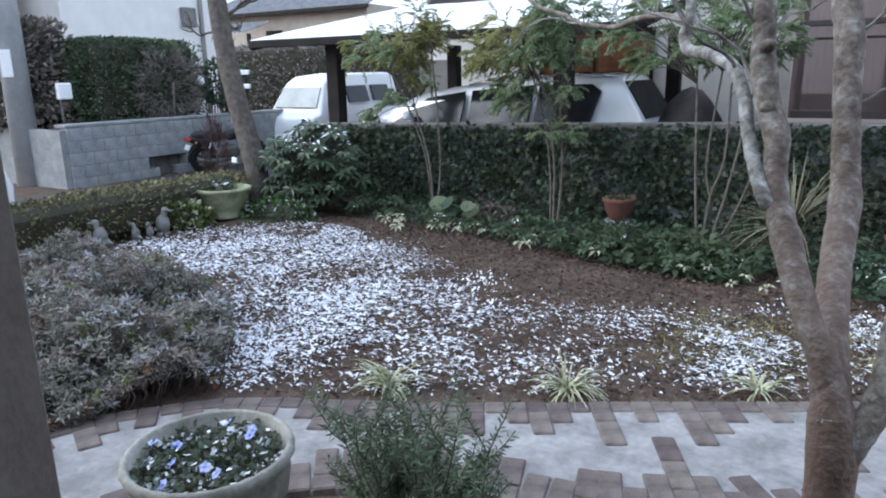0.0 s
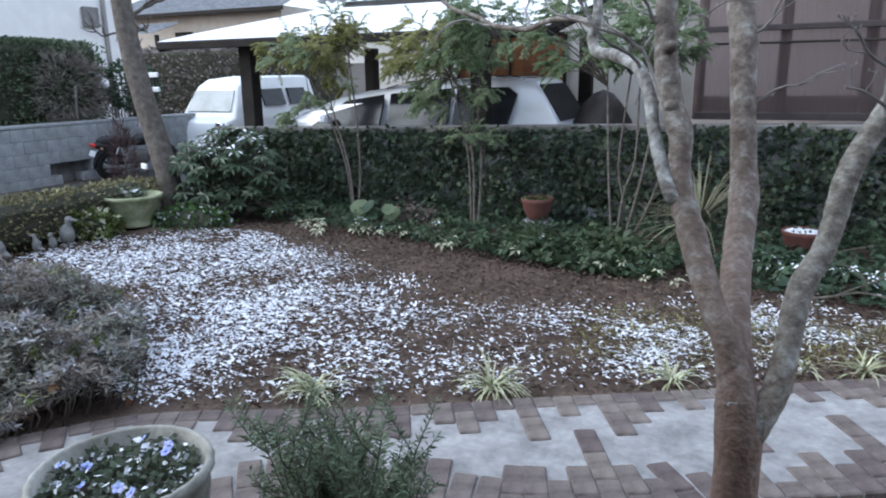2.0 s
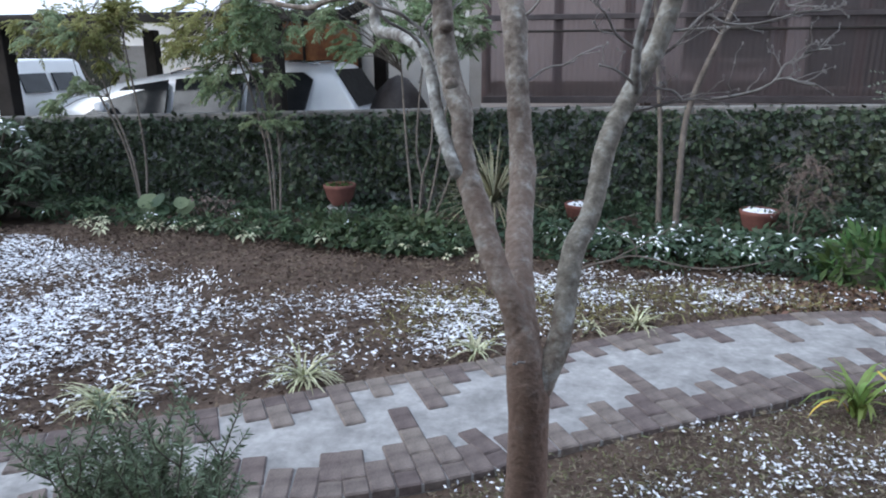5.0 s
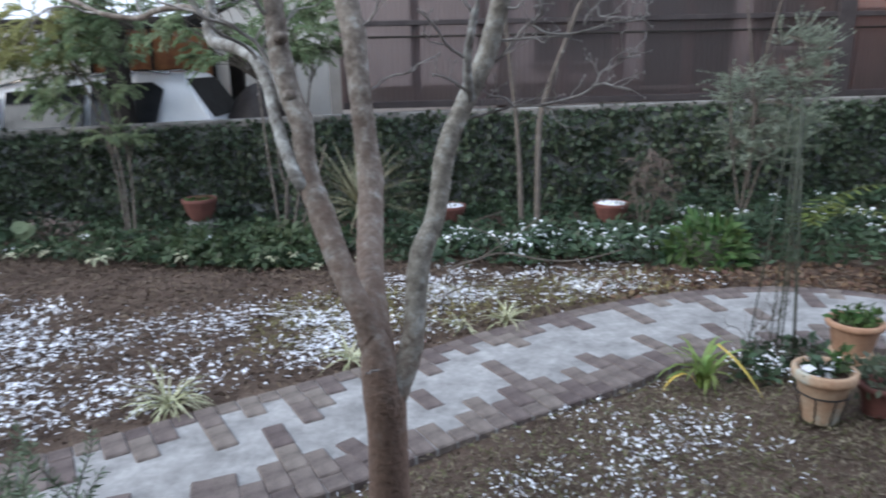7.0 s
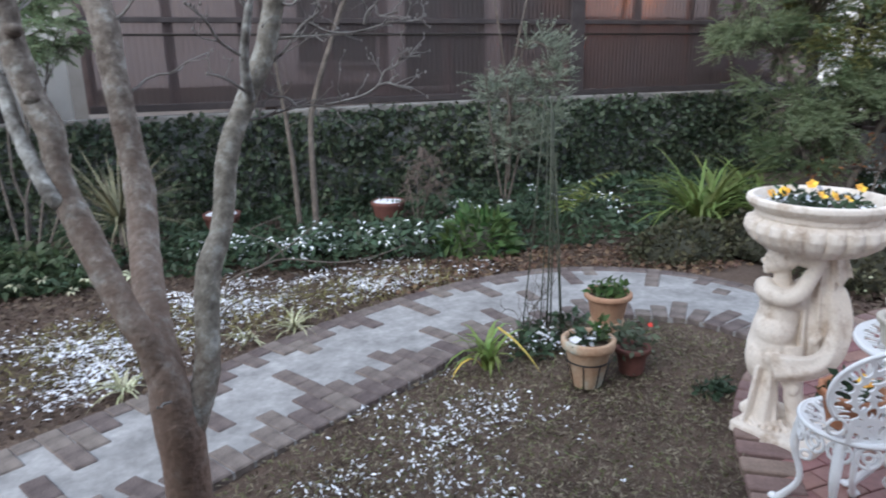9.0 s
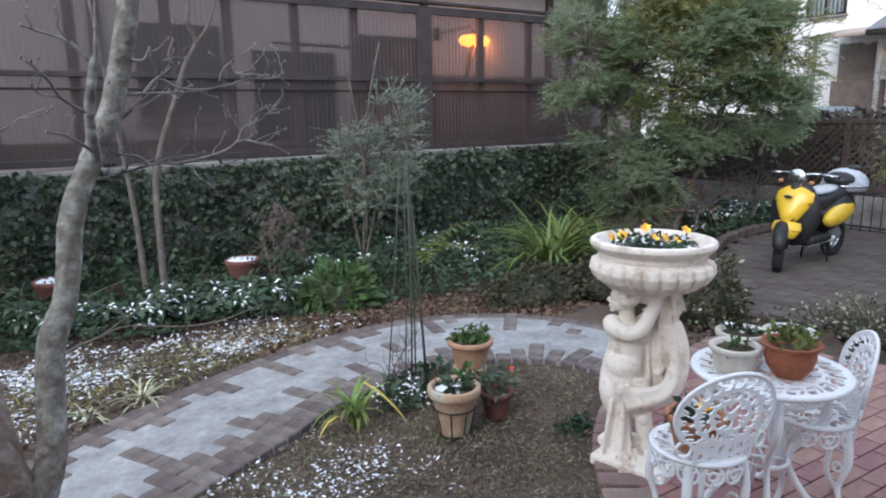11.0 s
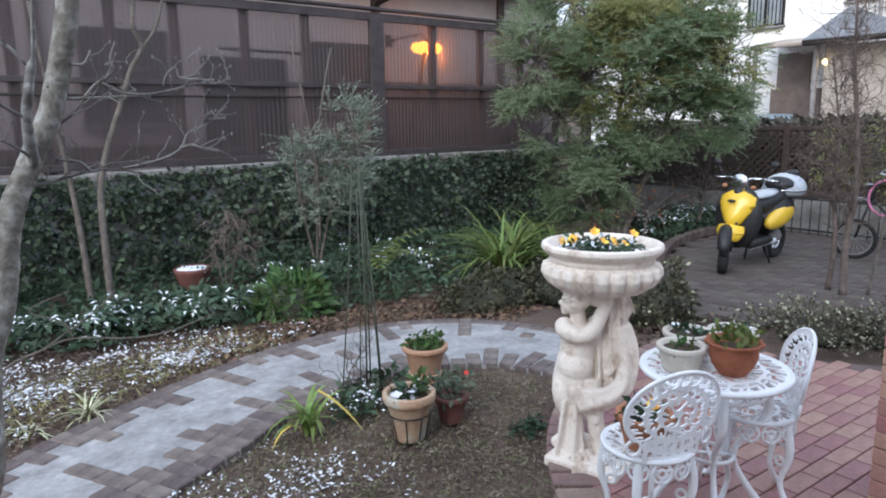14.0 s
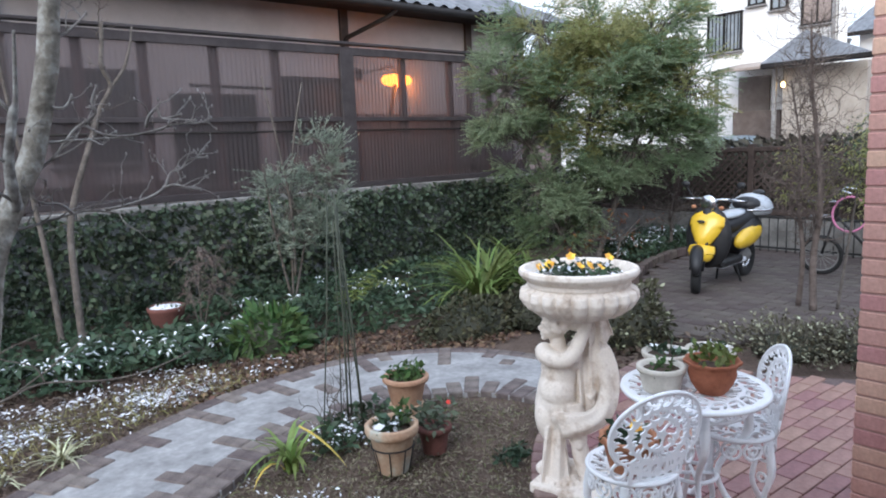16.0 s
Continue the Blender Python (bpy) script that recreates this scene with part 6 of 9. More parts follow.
OLIVEGREY = mat("olive_grey_leaf", (0.165, 0.20, 0.15), (0.285, 0.32, 0.26), 3, 0.5, 0.0, by="island", thin=0.3)
feathery("olive_tree", "young olive tree with grey-green leaves tied to a stake",
         [[(3.30, 6.75, 0), (3.34, 6.75, 0.5), (3.32, 6.7, 1.0), (3.45, 6.65, 1.7)], [(3.33, 6.75, 0.1), (3.46, 6.7, 0.7), (3.62, 6.65, 1.45)], [(3.30, 6.75, 0.2), (3.16, 6.7, 0.8), (3.05, 6.65, 1.5)], [(3.35, 6.72, 0.4), (3.28, 6.6, 1.2), (3.08, 6.6, 2.35)], [(3.35, 6.72, 1.0), (3.36, 6.6, 1.7), (3.50, 6.6, 2.3)]],
         tufts(3.46, 6.65, 1.12, 0.37, 0.34, 0.55, 78, 0.16, 0.30, 2, -0.2, 7) + tufts(3.62, 6.6, 1.55, 0.22, 0.22, 0.26, 34, 0.16, 0.30, 2, -0.4, 7) + tufts(3.14, 6.6, 1.4, 0.12, 0.2, 0.22, 10, 0.14, 0.26, 2, -0.4, 7) + tufts(3.35, 6.65, 0.85, 0.3, 0.3, 0.25, 20, 0.14, 0.24, 2, -0.3, 7),
         0.036, [OLIVEGREY, OLIVEGREY], 44, "tree", strands=4, nodes=9, wide=0.28, lift=0.7)
DRYLEAF = mat("dry_brown_leaf", (0.105, 0.08, 0.07), (0.17, 0.135, 0.12), 5, 0.9, 0, by="island")
feathery("dry_bush", "small bare reddish-brown bush beside the terracotta bowl", [[(2.36, 6.75, 0), (2.37, 6.75, 0.35), (2.38, 6.74, 0.75)], [(2.38, 6.76, 0), (2.45, 6.74, 0.3), (2.52, 6.72, 0.6)], [(2.35, 6.74, 0), (2.3, 6.74, 0.3), (2.24, 6.73, 0.5)]],
         tufts(2.42, 6.74, 0.55, 0.25, 0.2, 0.32, 34, 0.1, 0.18, 1), 0.013, [DRYLEAF], 45, stem_r=0.007)



def fern(name, base, n, length, seed):
    rng = random.Random(seed)
    t = thing(name, "drooping yellow-green fern fronds by the wall", "fern", base)
    b, lf = Build(), Build()
    for i in range(n):
        a = rng.uniform(0, 2 * math.pi)
        d = Vector((math.cos(a), math.sin(a), rng.uniform(1.6, 3.0))).normalized()
        p = Vector((0, 0, 0.02))
        pts = [p.copy()]
        for k in range(12):
            p = p + d * length / 12
            d = (d - Vector((0, 0, 0.15))).normalized()
            pts.append(p.copy())
            w = length * 0.22 * math.sin(math.pi * (k + 1.5) / 14)
            s = d.cross(Vector((0, 0, 1))).normalized()
            for sg in (-1, 1):
                q = p + s * sg * w - Vector((0, 0, 0.25 * w))
                lf.add([p - d * 0.012, p + (q - p) * 0.5 + d * 0.014, q + d * 0.02, p + (q - p) * 0.5 - d * 0.01], [(0, 1, 2, 3)])
        b.tube(pts, 0.003, 4)
    part("stalk_tangle", b, LIME, t, "", "stuff")
    part("foliage", lf, LIME, t, "", "stuff")


fern("fern", (3.6, 6.2, 0), 5, 0.85, 91)

EVER = Vector((0.11, -0.13, 0.0))
feathery("large_evergreen_shrub", "large airy evergreen shrub with feathery grey-green and yellow-green sprays",
         [[Vector(p) + EVER for p in q] for q in [[(7.2, 6.3, 0), (7.0, 6.5, 0.8), (6.7, 6.8, 1.6), (6.5, 7.0, 2.3)], [(7.25, 6.25, 0), (7.3, 6.3, 0.9), (7.3, 6.3, 1.8), (7.4, 6.2, 2.9)], [(7.3, 6.2, 0), (7.6, 6.0, 1.0), (7.9, 5.7, 1.7), (8.2, 5.4, 2.3)],
          [(7.2, 6.35, 0), (7.0, 6.6, 1.0), (6.9, 6.6, 2.0), (6.8, 6.7, 3.0)], [(7.25, 6.2, 0), (7.5, 6.1, 0.7), (7.6, 5.8, 1.5), (7.8, 5.7, 2.8)], [(7.15, 6.3, 0), (6.9, 6.5, 0.5), (6.7, 6.7, 1.0)]]],
         [(*(Vector(p[:3]) + EVER), p[3], p[4]) for p in tufts(7.3, 6.25, 2.3, 0.95, 1.05, 0.85, 400, 0.22, 0.38, 3, -0.28, 3) + tufts(7.1, 6.5, 3.0, 0.85, 1.0, 0.5, 90, 0.24, 0.4, 3, -0.15, 3) + tufts(6.6, 7.0, 2.6, 0.42, 0.45, 0.55, 62, 0.24, 0.38, 3, -0.15, 3) + tufts(7.95, 5.55, 2.85, 0.5, 0.5, 0.5, 95, 0.22, 0.36, 3, -0.3, 3) + tufts(6.6, 6.95, 1.7, 0.45, 0.5, 0.5, 70, 0.22, 0.36, 2, -0.15, 3) + tufts(7.95, 5.5, 2.2, 0.5, 0.55, 0.7, 120, 0.22, 0.36, 3, -0.3, 3)
         + tufts(8.0, 5.45, 1.6, 0.45, 0.45, 0.4, 75, 0.22, 0.36, 2, -0.3, 3) + tufts(6.95, 6.6, 0.75, 0.5, 0.55, 0.5, 110, 0.22, 0.36, 2, -0.2, 3) + tufts(7.4, 6.1, 1.25, 0.6, 0.5, 0.3, 80, 0.22, 0.36, 2, -0.2, 3)],
         0.036, [GREYGREEN, MIDGREEN, BRONZE], 46, stem_r=0.026, bark=BARK2, strands=9, nodes=11, wide=0.30, lift=0.45)
leafy("autumn_undergrowth", "low undergrowth with a few orange dead leaves under the big shrub", None, [[(7.6, 5.9, 0), (7.7, 5.9, 0.3)]], cloud(7.8, 6.0, 0.4, 0.9, 0.5, 0.35, 16, 0.1, 0.2), 0.06, RUST, 47, per=35)
wild_tree("bare_shrub", "pale bare branching shrub in front of the lattice fence", None, [(8.9, 5.9, 0), (8.95, 5.9, 0.3), (8.9, 5.9, 0.6)], 0.03, 0.02, BARK2, 12, 24, "shrub", 0.9, 0.3)
REDTWIG = mat("reddish_twig", (0.085, 0.066, 0.056), (0.15, 0.12, 0.105), 14, 0.9, 0.5, 60)
wild_tree("thin_bare_tree", "slender bare tree with reddish twigs by the drive", None, [(6.62, 3.04, 0), (6.66, 3.07, 0.5), (6.64, 3.02, 1.0), (6.70, 3.1, 1.6), (6.66, 3.14, 2.1), (6.70, 3.18, 2.7)], 0.034, 0.008, REDTWIG, 80, 25, spread_len=0.5, at=0.3)
wild_tree("thin_bare_tree", "slender bare sapling beside the drive", None, [(6.74, 3.22, 0), (6.70, 3.18, 0.5), (6.74, 3.25, 1.0), (6.70, 3.22, 1.4), (6.76, 3.36, 2.1)], 0.026, 0.007, REDTWIG, 55, 26, spread_len=0.5, at=0.3)
leafy("verge_shrub", "tall dark green unclipped shrub behind the bicycle", None, [[(9.35, 3.55, 0), (9.4, 3.5, 0.7), (9.45, 3.5, 1.5)], [(9.4, 3.2, 0), (9.45, 3.1, 0.8), (9.5, 3.0, 1.6)]], cloud(9.5, 3.2, 1.25, 0.35, 0.7, 0.62, 60, 0.12, 0.24), 0.055, DARKGREEN, 49, per=150)
leafy("sparse_shrub", "sparse olive-yellow shrub around the thin bare tree", None, [[(6.8, 2.9, 0), (6.85, 2.85, 0.6), (6.9, 2.8, 1.2)], [(6.9, 2.6, 0), (7.0, 2.5, 0.6), (7.1, 2.4, 1.3)]], cloud(7.0, 2.65, 1.25, 0.4, 0.5, 0.45, 34, 0.1, 0.2) + cloud(6.9, 3.2, 1.25, 0.25, 0.3, 0.35, 14, 0.08, 0.15), 0.042, BRONZE, 48, per=170)


# ---- low shrubs and ground cover ----
def mound(name, label, c, r, n, size, material, seed, category="shrub", flecks=0, fleck_mat=None, wide=0.5, core=0.8, snow=0, ragged=0.0):
    rng = np.random.default_rng(seed)
    t = thing(name, label, category)
    pos, d = leaf_shell(rng, n, c, r, lump=0.35)
    if ragged:
        push = np.array([noise.noise((p[0] * 9, p[1] * 9, p[2] * 9 + seed)) for p in pos]) + rng.normal(0, 0.25, len(pos))
        pos = pos + (pos - np.array(c)) * (ragged * push)[:, None]
    keep = pos[:, 2] > 0.0
    pos, d = pos[keep], d[keep]
    part("foliage", leaves(pos, d + rng.normal(0, 0.7, d.shape), size, size * wide, rng), material, t)
    # dark ball in place of the shaded inside of the bush
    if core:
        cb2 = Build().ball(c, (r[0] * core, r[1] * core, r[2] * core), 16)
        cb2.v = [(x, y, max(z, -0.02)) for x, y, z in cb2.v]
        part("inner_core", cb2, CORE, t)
    if flecks:
        k = rng.choice(len(pos), flecks, replace=False)
        part("pale_foliage", leaves(pos[k] + d[k] * 0.02, d[k] + rng.normal(0, 0.7, d[k].shape), size, size * wide, rng), fleck_mat, t, "", "stuff")
    if snow:
        up = np.where(d[:, 2] > 0.2)[0]
        k = rng.choice(up, min(snow * 6, len(up)), replace=False)
        part("frost", leaves(pos[k] + d[k] * 0.02, d[k] * 0.6 + rng.normal(0, 0.7, (len(k), 3)), size * 0.9, size * wide, rng, 0.1), FROST, t, "frosted leaf tips", "stuff")
    return t


EUON = mat("olive_brown_leaf", (0.065, 0.06, 0.04), (0.14, 0.125, 0.085), 3, 0.6, 0, by="island")
mound("variegated_euonymus", "low cream-variegated euonymus bush beside the terrace", (5.35, 2.72, -0.02), (0.46, 0.44, 0.19), 3600, 0.036, EUON, 105, flecks=260, fleck_mat=CREAM, core=0.6, ragged=0.55)
mound("variegated_euonymus", "low cream-variegated euonymus bush at the edge of the drive", (5.6, 2.15, -0.02), (0.45, 0.5, 0.2), 3600, 0.036, EUON, 106, flecks=260, fleck_mat=CREAM, core=0.6, ragged=0.55)
mound("dark_azalea", "low dark azalea bush at the end of the path", (4.75, 3.85, 0.05), (0.42, 0.42, 0.42), 3600, 0.05, mat("dark_azalea_leaf", (0.035, 0.04, 0.022), (0.085, 0.08, 0.045), 3, 0.6, 0, by="island"), 107, flecks=120, fleck_mat=CREAM)
mound("dark_azalea", "low dark azalea mound under the big shrub", (4.75, 4.75, 0.0), (0.42, 0.36, 0.3), 2600, 0.05, bpy.data.materials["dark_azalea_leaf"], 112)
mound("dark_azalea", "low dark brown-green azalea mound behind the path", (4.1, 4.9, 0.0), (0.55, 0.3, 0.28), 3000, 0.05, bpy.data.materials["dark_azalea_leaf"], 108)
mound("pachysandra_tuft", "fresh green rosette-leaved tuft near the path", (2.55, 5.75, 0.05), (0.28, 0.26, 0.26), 700, 0.13, GREEN, 109, wide=0.3)
mound("corner_shrub", "pale yellow-green low shrub around the stone urn", (-6.45, 5.60, 0.0), (0.32, 0.30, 0.27), 1300, 0.075, LIME, 110, flecks=260, fleck_mat=CREAM)
mound("corner_shrub", "low green shrub under the fatsia", (-5.75, 6.45, 0.0), (0.5, 0.3, 0.2), 1600, 0.06, GREEN, 111, snow=20)


def carpet(name, label, poly, n, size, material, seed, height=0.12, wide=0.5, category="ground cover", flat=0.5):
    rng = np.random.default_rng(seed)
    xs, ys = [p[0] for p in poly], [p[1] for p in poly]
    x, y = rng.uniform(min(xs), max(xs), n * 3), rng.uniform(min(ys), max(ys), n * 3)
    m = inside(poly, x, y)
    x, y = x[m][:n], y[m][:n]
    h = np.array([noise.noise((a * 2.2, b2 * 2.2, seed)) for a, b2 in zip(x, y)])
    z = np.clip(height * (0.6 + 0.9 * h), 0.01, None) * rng.uniform(0.3, 1.0, len(x))
    out = np.stack([rng.normal(size=len(x)), rng.normal(size=len(x)), rng.normal(0.2, flat, len(x))], 1)
    ob = part(name, leaves(np.stack([x, y, z], 1), out, size, size * wide, rng), material, None, label, "stuff")
    ob["category"] = category
    return ob


BAND = [(-5.2, 6.9), (-4.2, 6.75), (-3.2, 6.55), (-2.2, 6.25), (-1.3, 6.0), (-0.6, 5.9), (-0.3, 6.4), (0.4, 6.6), (1.0, 7.9), (-6.0, 7.9)]
carpet("periwinkle_carpet", "green ground cover of small leaves below the wall", BAND, 5200, 0.07, DARKGREEN, 121, 0.16)
carpet("young_green_leaves", "brighter green leaves among the ground cover", [(-2.2, 6.3), (-1.2, 6.0), (-0.5, 6.0), (-0.4, 6.7), (-2.0, 6.9)], 1500, 0.085, BEDGREEN, 122, 0.28)
BAND2 = [(-0.3, 6.2), (0.5, 5.8), (1.4, 5.75), (2.4, 5.6), (3.2, 5.5), (3.9, 5.3), (4.6, 5.2), (5.6, 5.6), (7.0, 7.0), (7.0, 7.9), (0.5, 7.9)]
carpet("dark_ground_cover", "dark green ground cover below the creeper wall", BAND2, 9000, 0.09, DARKGREEN, 124, 0.2, 0.4)
def whorls(name, label, poly, n, size, material, seed, height=0.2, snow=0.0, category="ground cover"):
    """Whorled leaf rosettes on short stalks, some of them carrying snow."""
    rng = random.Random(seed)
    xs, ys = [p[0] for p in poly], [p[1] for p in poly]
    lf, sw = Build(), Build()
    while n > 0:
        x, y = rng.uniform(min(xs), max(xs)), rng.uniform(min(ys), max(ys))
        if not inside(poly, [x], [y])[0] or noise.noise((x * 1.8, y * 1.8, seed)) < -0.15:
            n -= 0.2
            continue
        n -= 1
        c = Vector((x, y, height * rng.uniform(0.35, 1.0)))
        up = Vector((rng.uniform(-0.35, 0.35), rng.uniform(-0.5, 0.2), 1)).normalized()
        s = up.orthogonal().normalized()
        q = up.cross(s)
        k = rng.randint(6, 9)
        sz = size * rng.uniform(0.7, 1.25)
        white = rng.random() < snow
        for f in range(k):
            a = 2 * math.pi * f / k + rng.uniform(-0.2, 0.2)
            d = s * math.cos(a) + q * math.sin(a)
            w = up.cross(d)
            e = rng.uniform(-0.1, 0.45)
            L = sz * rng.uniform(0.75, 1.1)
            v = [c + d * 0.01, c + d * L * 0.55 + w * L * 0.18 + up * L * e * 0.7, c + d * L + up * L * (e - 0.35), c + d * L * 0.55 - w * L * 0.18 + up * L * e * 0.7]
            lf.add(v, [(0, 1, 2, 3)])
            if white and rng.random() < 0.75:
                m = sum(v, Vector()) / 4
                sw.add([m + (p - m) * rng.uniform(0.3, 0.8) + up * 0.008 for p in v], [(0, 1, 2, 3)])
    ob = part(name, lf, material, None, label, "stuff")
    ob["category"] = category
    if sw.v:
        so = part(name + "_snow", sw, SNOW, None, "traces of fresh snow on the rosette leaves", "stuff")
        so["category"] = "snow"


TANGLE = mat("grey_green_sprig", (0.15, 0.152, 0.125), (0.26, 0.258, 0.22), 4, 0.8, 0.0, by="island")


def spreading(name, label, poly, n, size, height, seed):
    """A low, tangled shrub of leafy sprigs over a hummocky outline, its tips touched by frost."""
    rng = random.Random(seed)
    t = thing(name, label, "shrub")
    xs, ys = [p[0] for p in poly], [p[1] for p in poly]
    mats = (HEATH, TANGLE, FROST, RUST, LIME)
    bs = [Build() for _ in mats]
    wood = Build()
    cx, cy = sum(xs) / len(xs), sum(ys) / len(ys)
    while n > 0:
        x, y = rng.uniform(min(xs), max(xs)), rng.uniform(min(ys), max(ys))
        n -= 0.1
        if not inside(poly, [x], [y])[0]:
            continue
        n -= 0.9
        edge = min(1.0, 0.35 + 1.4 * min(math.hypot(x - a, y - b) for a, b in poly))
        z = height * edge * (0.72 + 0.65 * noise.noise((x * 2.1, y * 2.1, seed))) * rng.uniform(0.45, 1.05)
        c = Vector((x, y, max(0.02, z)))
        up = Vector((rng.uniform(-0.9, 0.9), rng.uniform(-1.0, 0.6), 1)).normalized()
        s = up.orthogonal().normalized()
        q = up.cross(s)
        r = rng.random()
        tone = noise.noise((x * 3, y * 3, seed + 5))
        w = 2 if r < 0.13 else 3 if r < 0.145 else 4 if r < 0.16 else (0 if tone > -0.05 else 1)
        for f in range(9):
            a = 2 * math.pi * f / 9 + rng.uniform(-0.3, 0.3)
            d = (s * math.cos(a) + q * math.sin(a) + up * rng.uniform(-0.1, 0.9)).normalized()
            wd = up.cross(d)
            L = size * rng.uniform(0.6, 1.25)
            b0 = c - up * rng.uniform(0, 0.05)
            bs[w].add([b0, b0 + d * L * 0.5 + wd * L * 0.15, b0 + d * L - up * L * 0.15, b0 + d * L * 0.5 - wd * L * 0.15], [(0, 1, 2, 3)])
        if rng.random() < 0.18:
            wood.tube([(x, y, 0), c * 0.5 + Vector((x, y, 0)) * 0.5 + Vector((0.03, 0.02, 0)), c], 0.004, 4)
    for b, m in zip(bs, mats):
        if b.v:
            part("foliage", b, m, t, "", "stuff")
    part("woody_base", wood, BARK2, t, "", "stuff")
    return t


spreading("frosted_shrub", "sprawling grey-green shrub with frosted tips beside the path", [(-4.35, 3.75), (-3.6, 3.7), (-3.05, 3.2), (-2.7, 2.8), (-3.0, 2.15), (-3.6, 2.2), (-4.3, 2.6)], 3200, 0.05, 0.46, 101)
spreading("frosted_shrub", "sprawling brownish shrub with frosted tips below the low hedge", [(-5.9, 3.9), (-5.3, 4.25), (-4.4, 3.95), (-4.1, 3.3), (-4.4, 2.5), (-5.4, 2.6), (-6.1, 3.2)], 3200, 0.05, 0.42, 102)
spreading("frosted_shrub", "frosted grey-green shrub close to the window", [(-4.4, 2.5), (-3.6, 2.3), (-3.0, 2.2), (-3.2, 1.4), (-4.4, 1.4)], 1500, 0.05, 0.38, 103)
SNOWBED = [(0.1, 6.05), (1.2, 5.95), (2.2, 5.8), (2.9, 5.75), (2.9, 6.2), (1.8, 6.45), (0.2, 6.7)]
whorls("rosette_cover", "dark rosette-leaved ground cover dusted with snow", SNOWBED, 210, 0.13, DARKGREEN, 125, 0.2, 0.42)
whorls("bed_rosettes", "dark rosette plants along the back of the bed", [(2.6, 6.2), (3.6, 5.9), (4.6, 6.1), (5.2, 7.2), (4.3, 7.4), (2.6, 7.2)], 120, 0.12, DARKGREEN, 126, 0.24, 0.2)
whorls("leafy_tufts", "low tufts of mixed green leaves at the back of the bed", [(-5.0, 6.75), (-3.2, 6.45), (-1.3, 5.95), (-0.4, 5.85), (-0.3, 6.6), (-2.0, 6.9), (-5.0, 7.2)], 150, 0.115, BEDGREEN, 129, 0.2, 0.04)
whorls("cream_tufts", "cream-variegated leaf tufts along the edge of the bed", [(-4.6, 6.6), (-2.2, 6.1), (-0.5, 5.75), (0.1, 5.8), (-0.2, 6.1), (-2.1, 6.45), (-4.6, 6.9)], 46, 0.085, CREAM, 130, 0.13)
carpet("drive_bed_leaves", "dark low plants in the bed beside the drive", [(7.8, 5.6), (8.9, 5.75), (9.8, 5.4), (9.8, 7.0), (8.0, 6.6)], 2200, 0.08, DARKGREEN, 127, 0.25)
whorls("drive_bed_rosettes", "low plants covered with snow in the bed beside the drive", [(7.8, 5.7), (8.9, 5.85), (9.7, 5.5), (9.7, 6.6), (8.0, 6.4)], 130, 0.13, DARKGREEN, 128, 0.3, 0.75)


def round_leaf_plant(base, n, seed):
    rng = random.Random(seed)
    t = thing("leopard_plant", "big round glossy green leaves on long stalks by the wall", "plant", base)
    for i in range(n):
        a = rng.uniform(0, 2 * math.pi)
        c = Vector((0.2 * math.cos(a), 0.14 * math.sin(a), rng.uniform(0.12, 0.26)))
        up = Vector((rng.uniform(-0.4, 0.4), -0.7, 0.8)).normalized()
        s = up.orthogonal().normalized()
        q = up.cross(s)
        r = rng.uniform(0.07, 0.11)
        vs = [c - up * 0.012] + [c + (s * math.cos(b) + q * math.sin(b)) * r * (1 + 0.05 * math.sin(5 * b)) for b in np.linspace(0, 2 * math.pi, 15)[:-1]]
        part("leaf", Build().add(vs, [(0, k + 1, (k + 1) % 14 + 1) for k in range(14)], True), DARKGREEN if i % 2 else GREYGREEN, t)
        part("stalk", Build().tube([(0, 0, 0), c * 0.6, c], 0.004, 4), GREEN, t)


round_leaf_plant((-3.7, 7.1, 0), 7, 5)
leafy("dry_plant", "withered reddish-brown plant at the foot of the wall", None, [[(-3.24, 7.2, 0), (-3.2, 7.2, 0.2)]], cloud(-3.22, 7.2, 0.16, 0.22, 0.12, 0.12, 9, 0.07, 0.12), 0.06, bpy.data.materials["dry_brown_leaf"], 49, per=90, wide=0.4)


# ---- pots and planted bowls ----
def pot(name, label, at, r, h, taper, material, lip=0.012, group="", band=False, wavy=0, soil=True):
    t = thing(name, label, "pot", at, 0, group)
    w = (lambda a, i: 1 + 0.045 * math.sin(wavy * a) if i >= 3 else 1.0) if wavy else None
    prof = [(r * taper * 0.96, 0.0), (r * taper, 0.008), (r * (taper + 0.72 * (1 - taper)), h * 0.74), (r * 0.97, h * 0.78), (r + lip * 0.6, h * 0.80), (r + lip, h * 0.86), (r + lip, h * 0.97), (r + lip * 0.4, h),
            (r - 0.012, h * 0.985), (r - 0.016, h * 0.9), (r - 0.022, h * 0.82)]
    part("body", Build().lathe(prof, (0, 0, 0), 36, w), material, t)
    if soil:
        part("compost", Build().lathe([(r - 0.02, h * 0.80), (r - 0.02, h * 0.85), (0.01, h * 0.875)], (0, 0, 0), 20), SOIL, t)
    if band:
        b = Build()
        zz = h * 0.55
        rr = r * (taper + 0.55 * (1 - taper)) + 0.006
        b.tube([(rr * math.cos(a), rr * math.sin(a), zz) for a in np.linspace(0, 2 * math.pi, 25)], 0.004, 5, False)
        for k in range(8):
            a = 2 * math.pi * k / 8
            b.tube([(rr * math.cos(a), rr * math.sin(a), zz), (r * taper * 1.04 * math.cos(a), r * taper * 1.04 * math.sin(a), 0.005)], 0.003, 4)
        part("wire_cradle", b, BLACK, t)
    return t


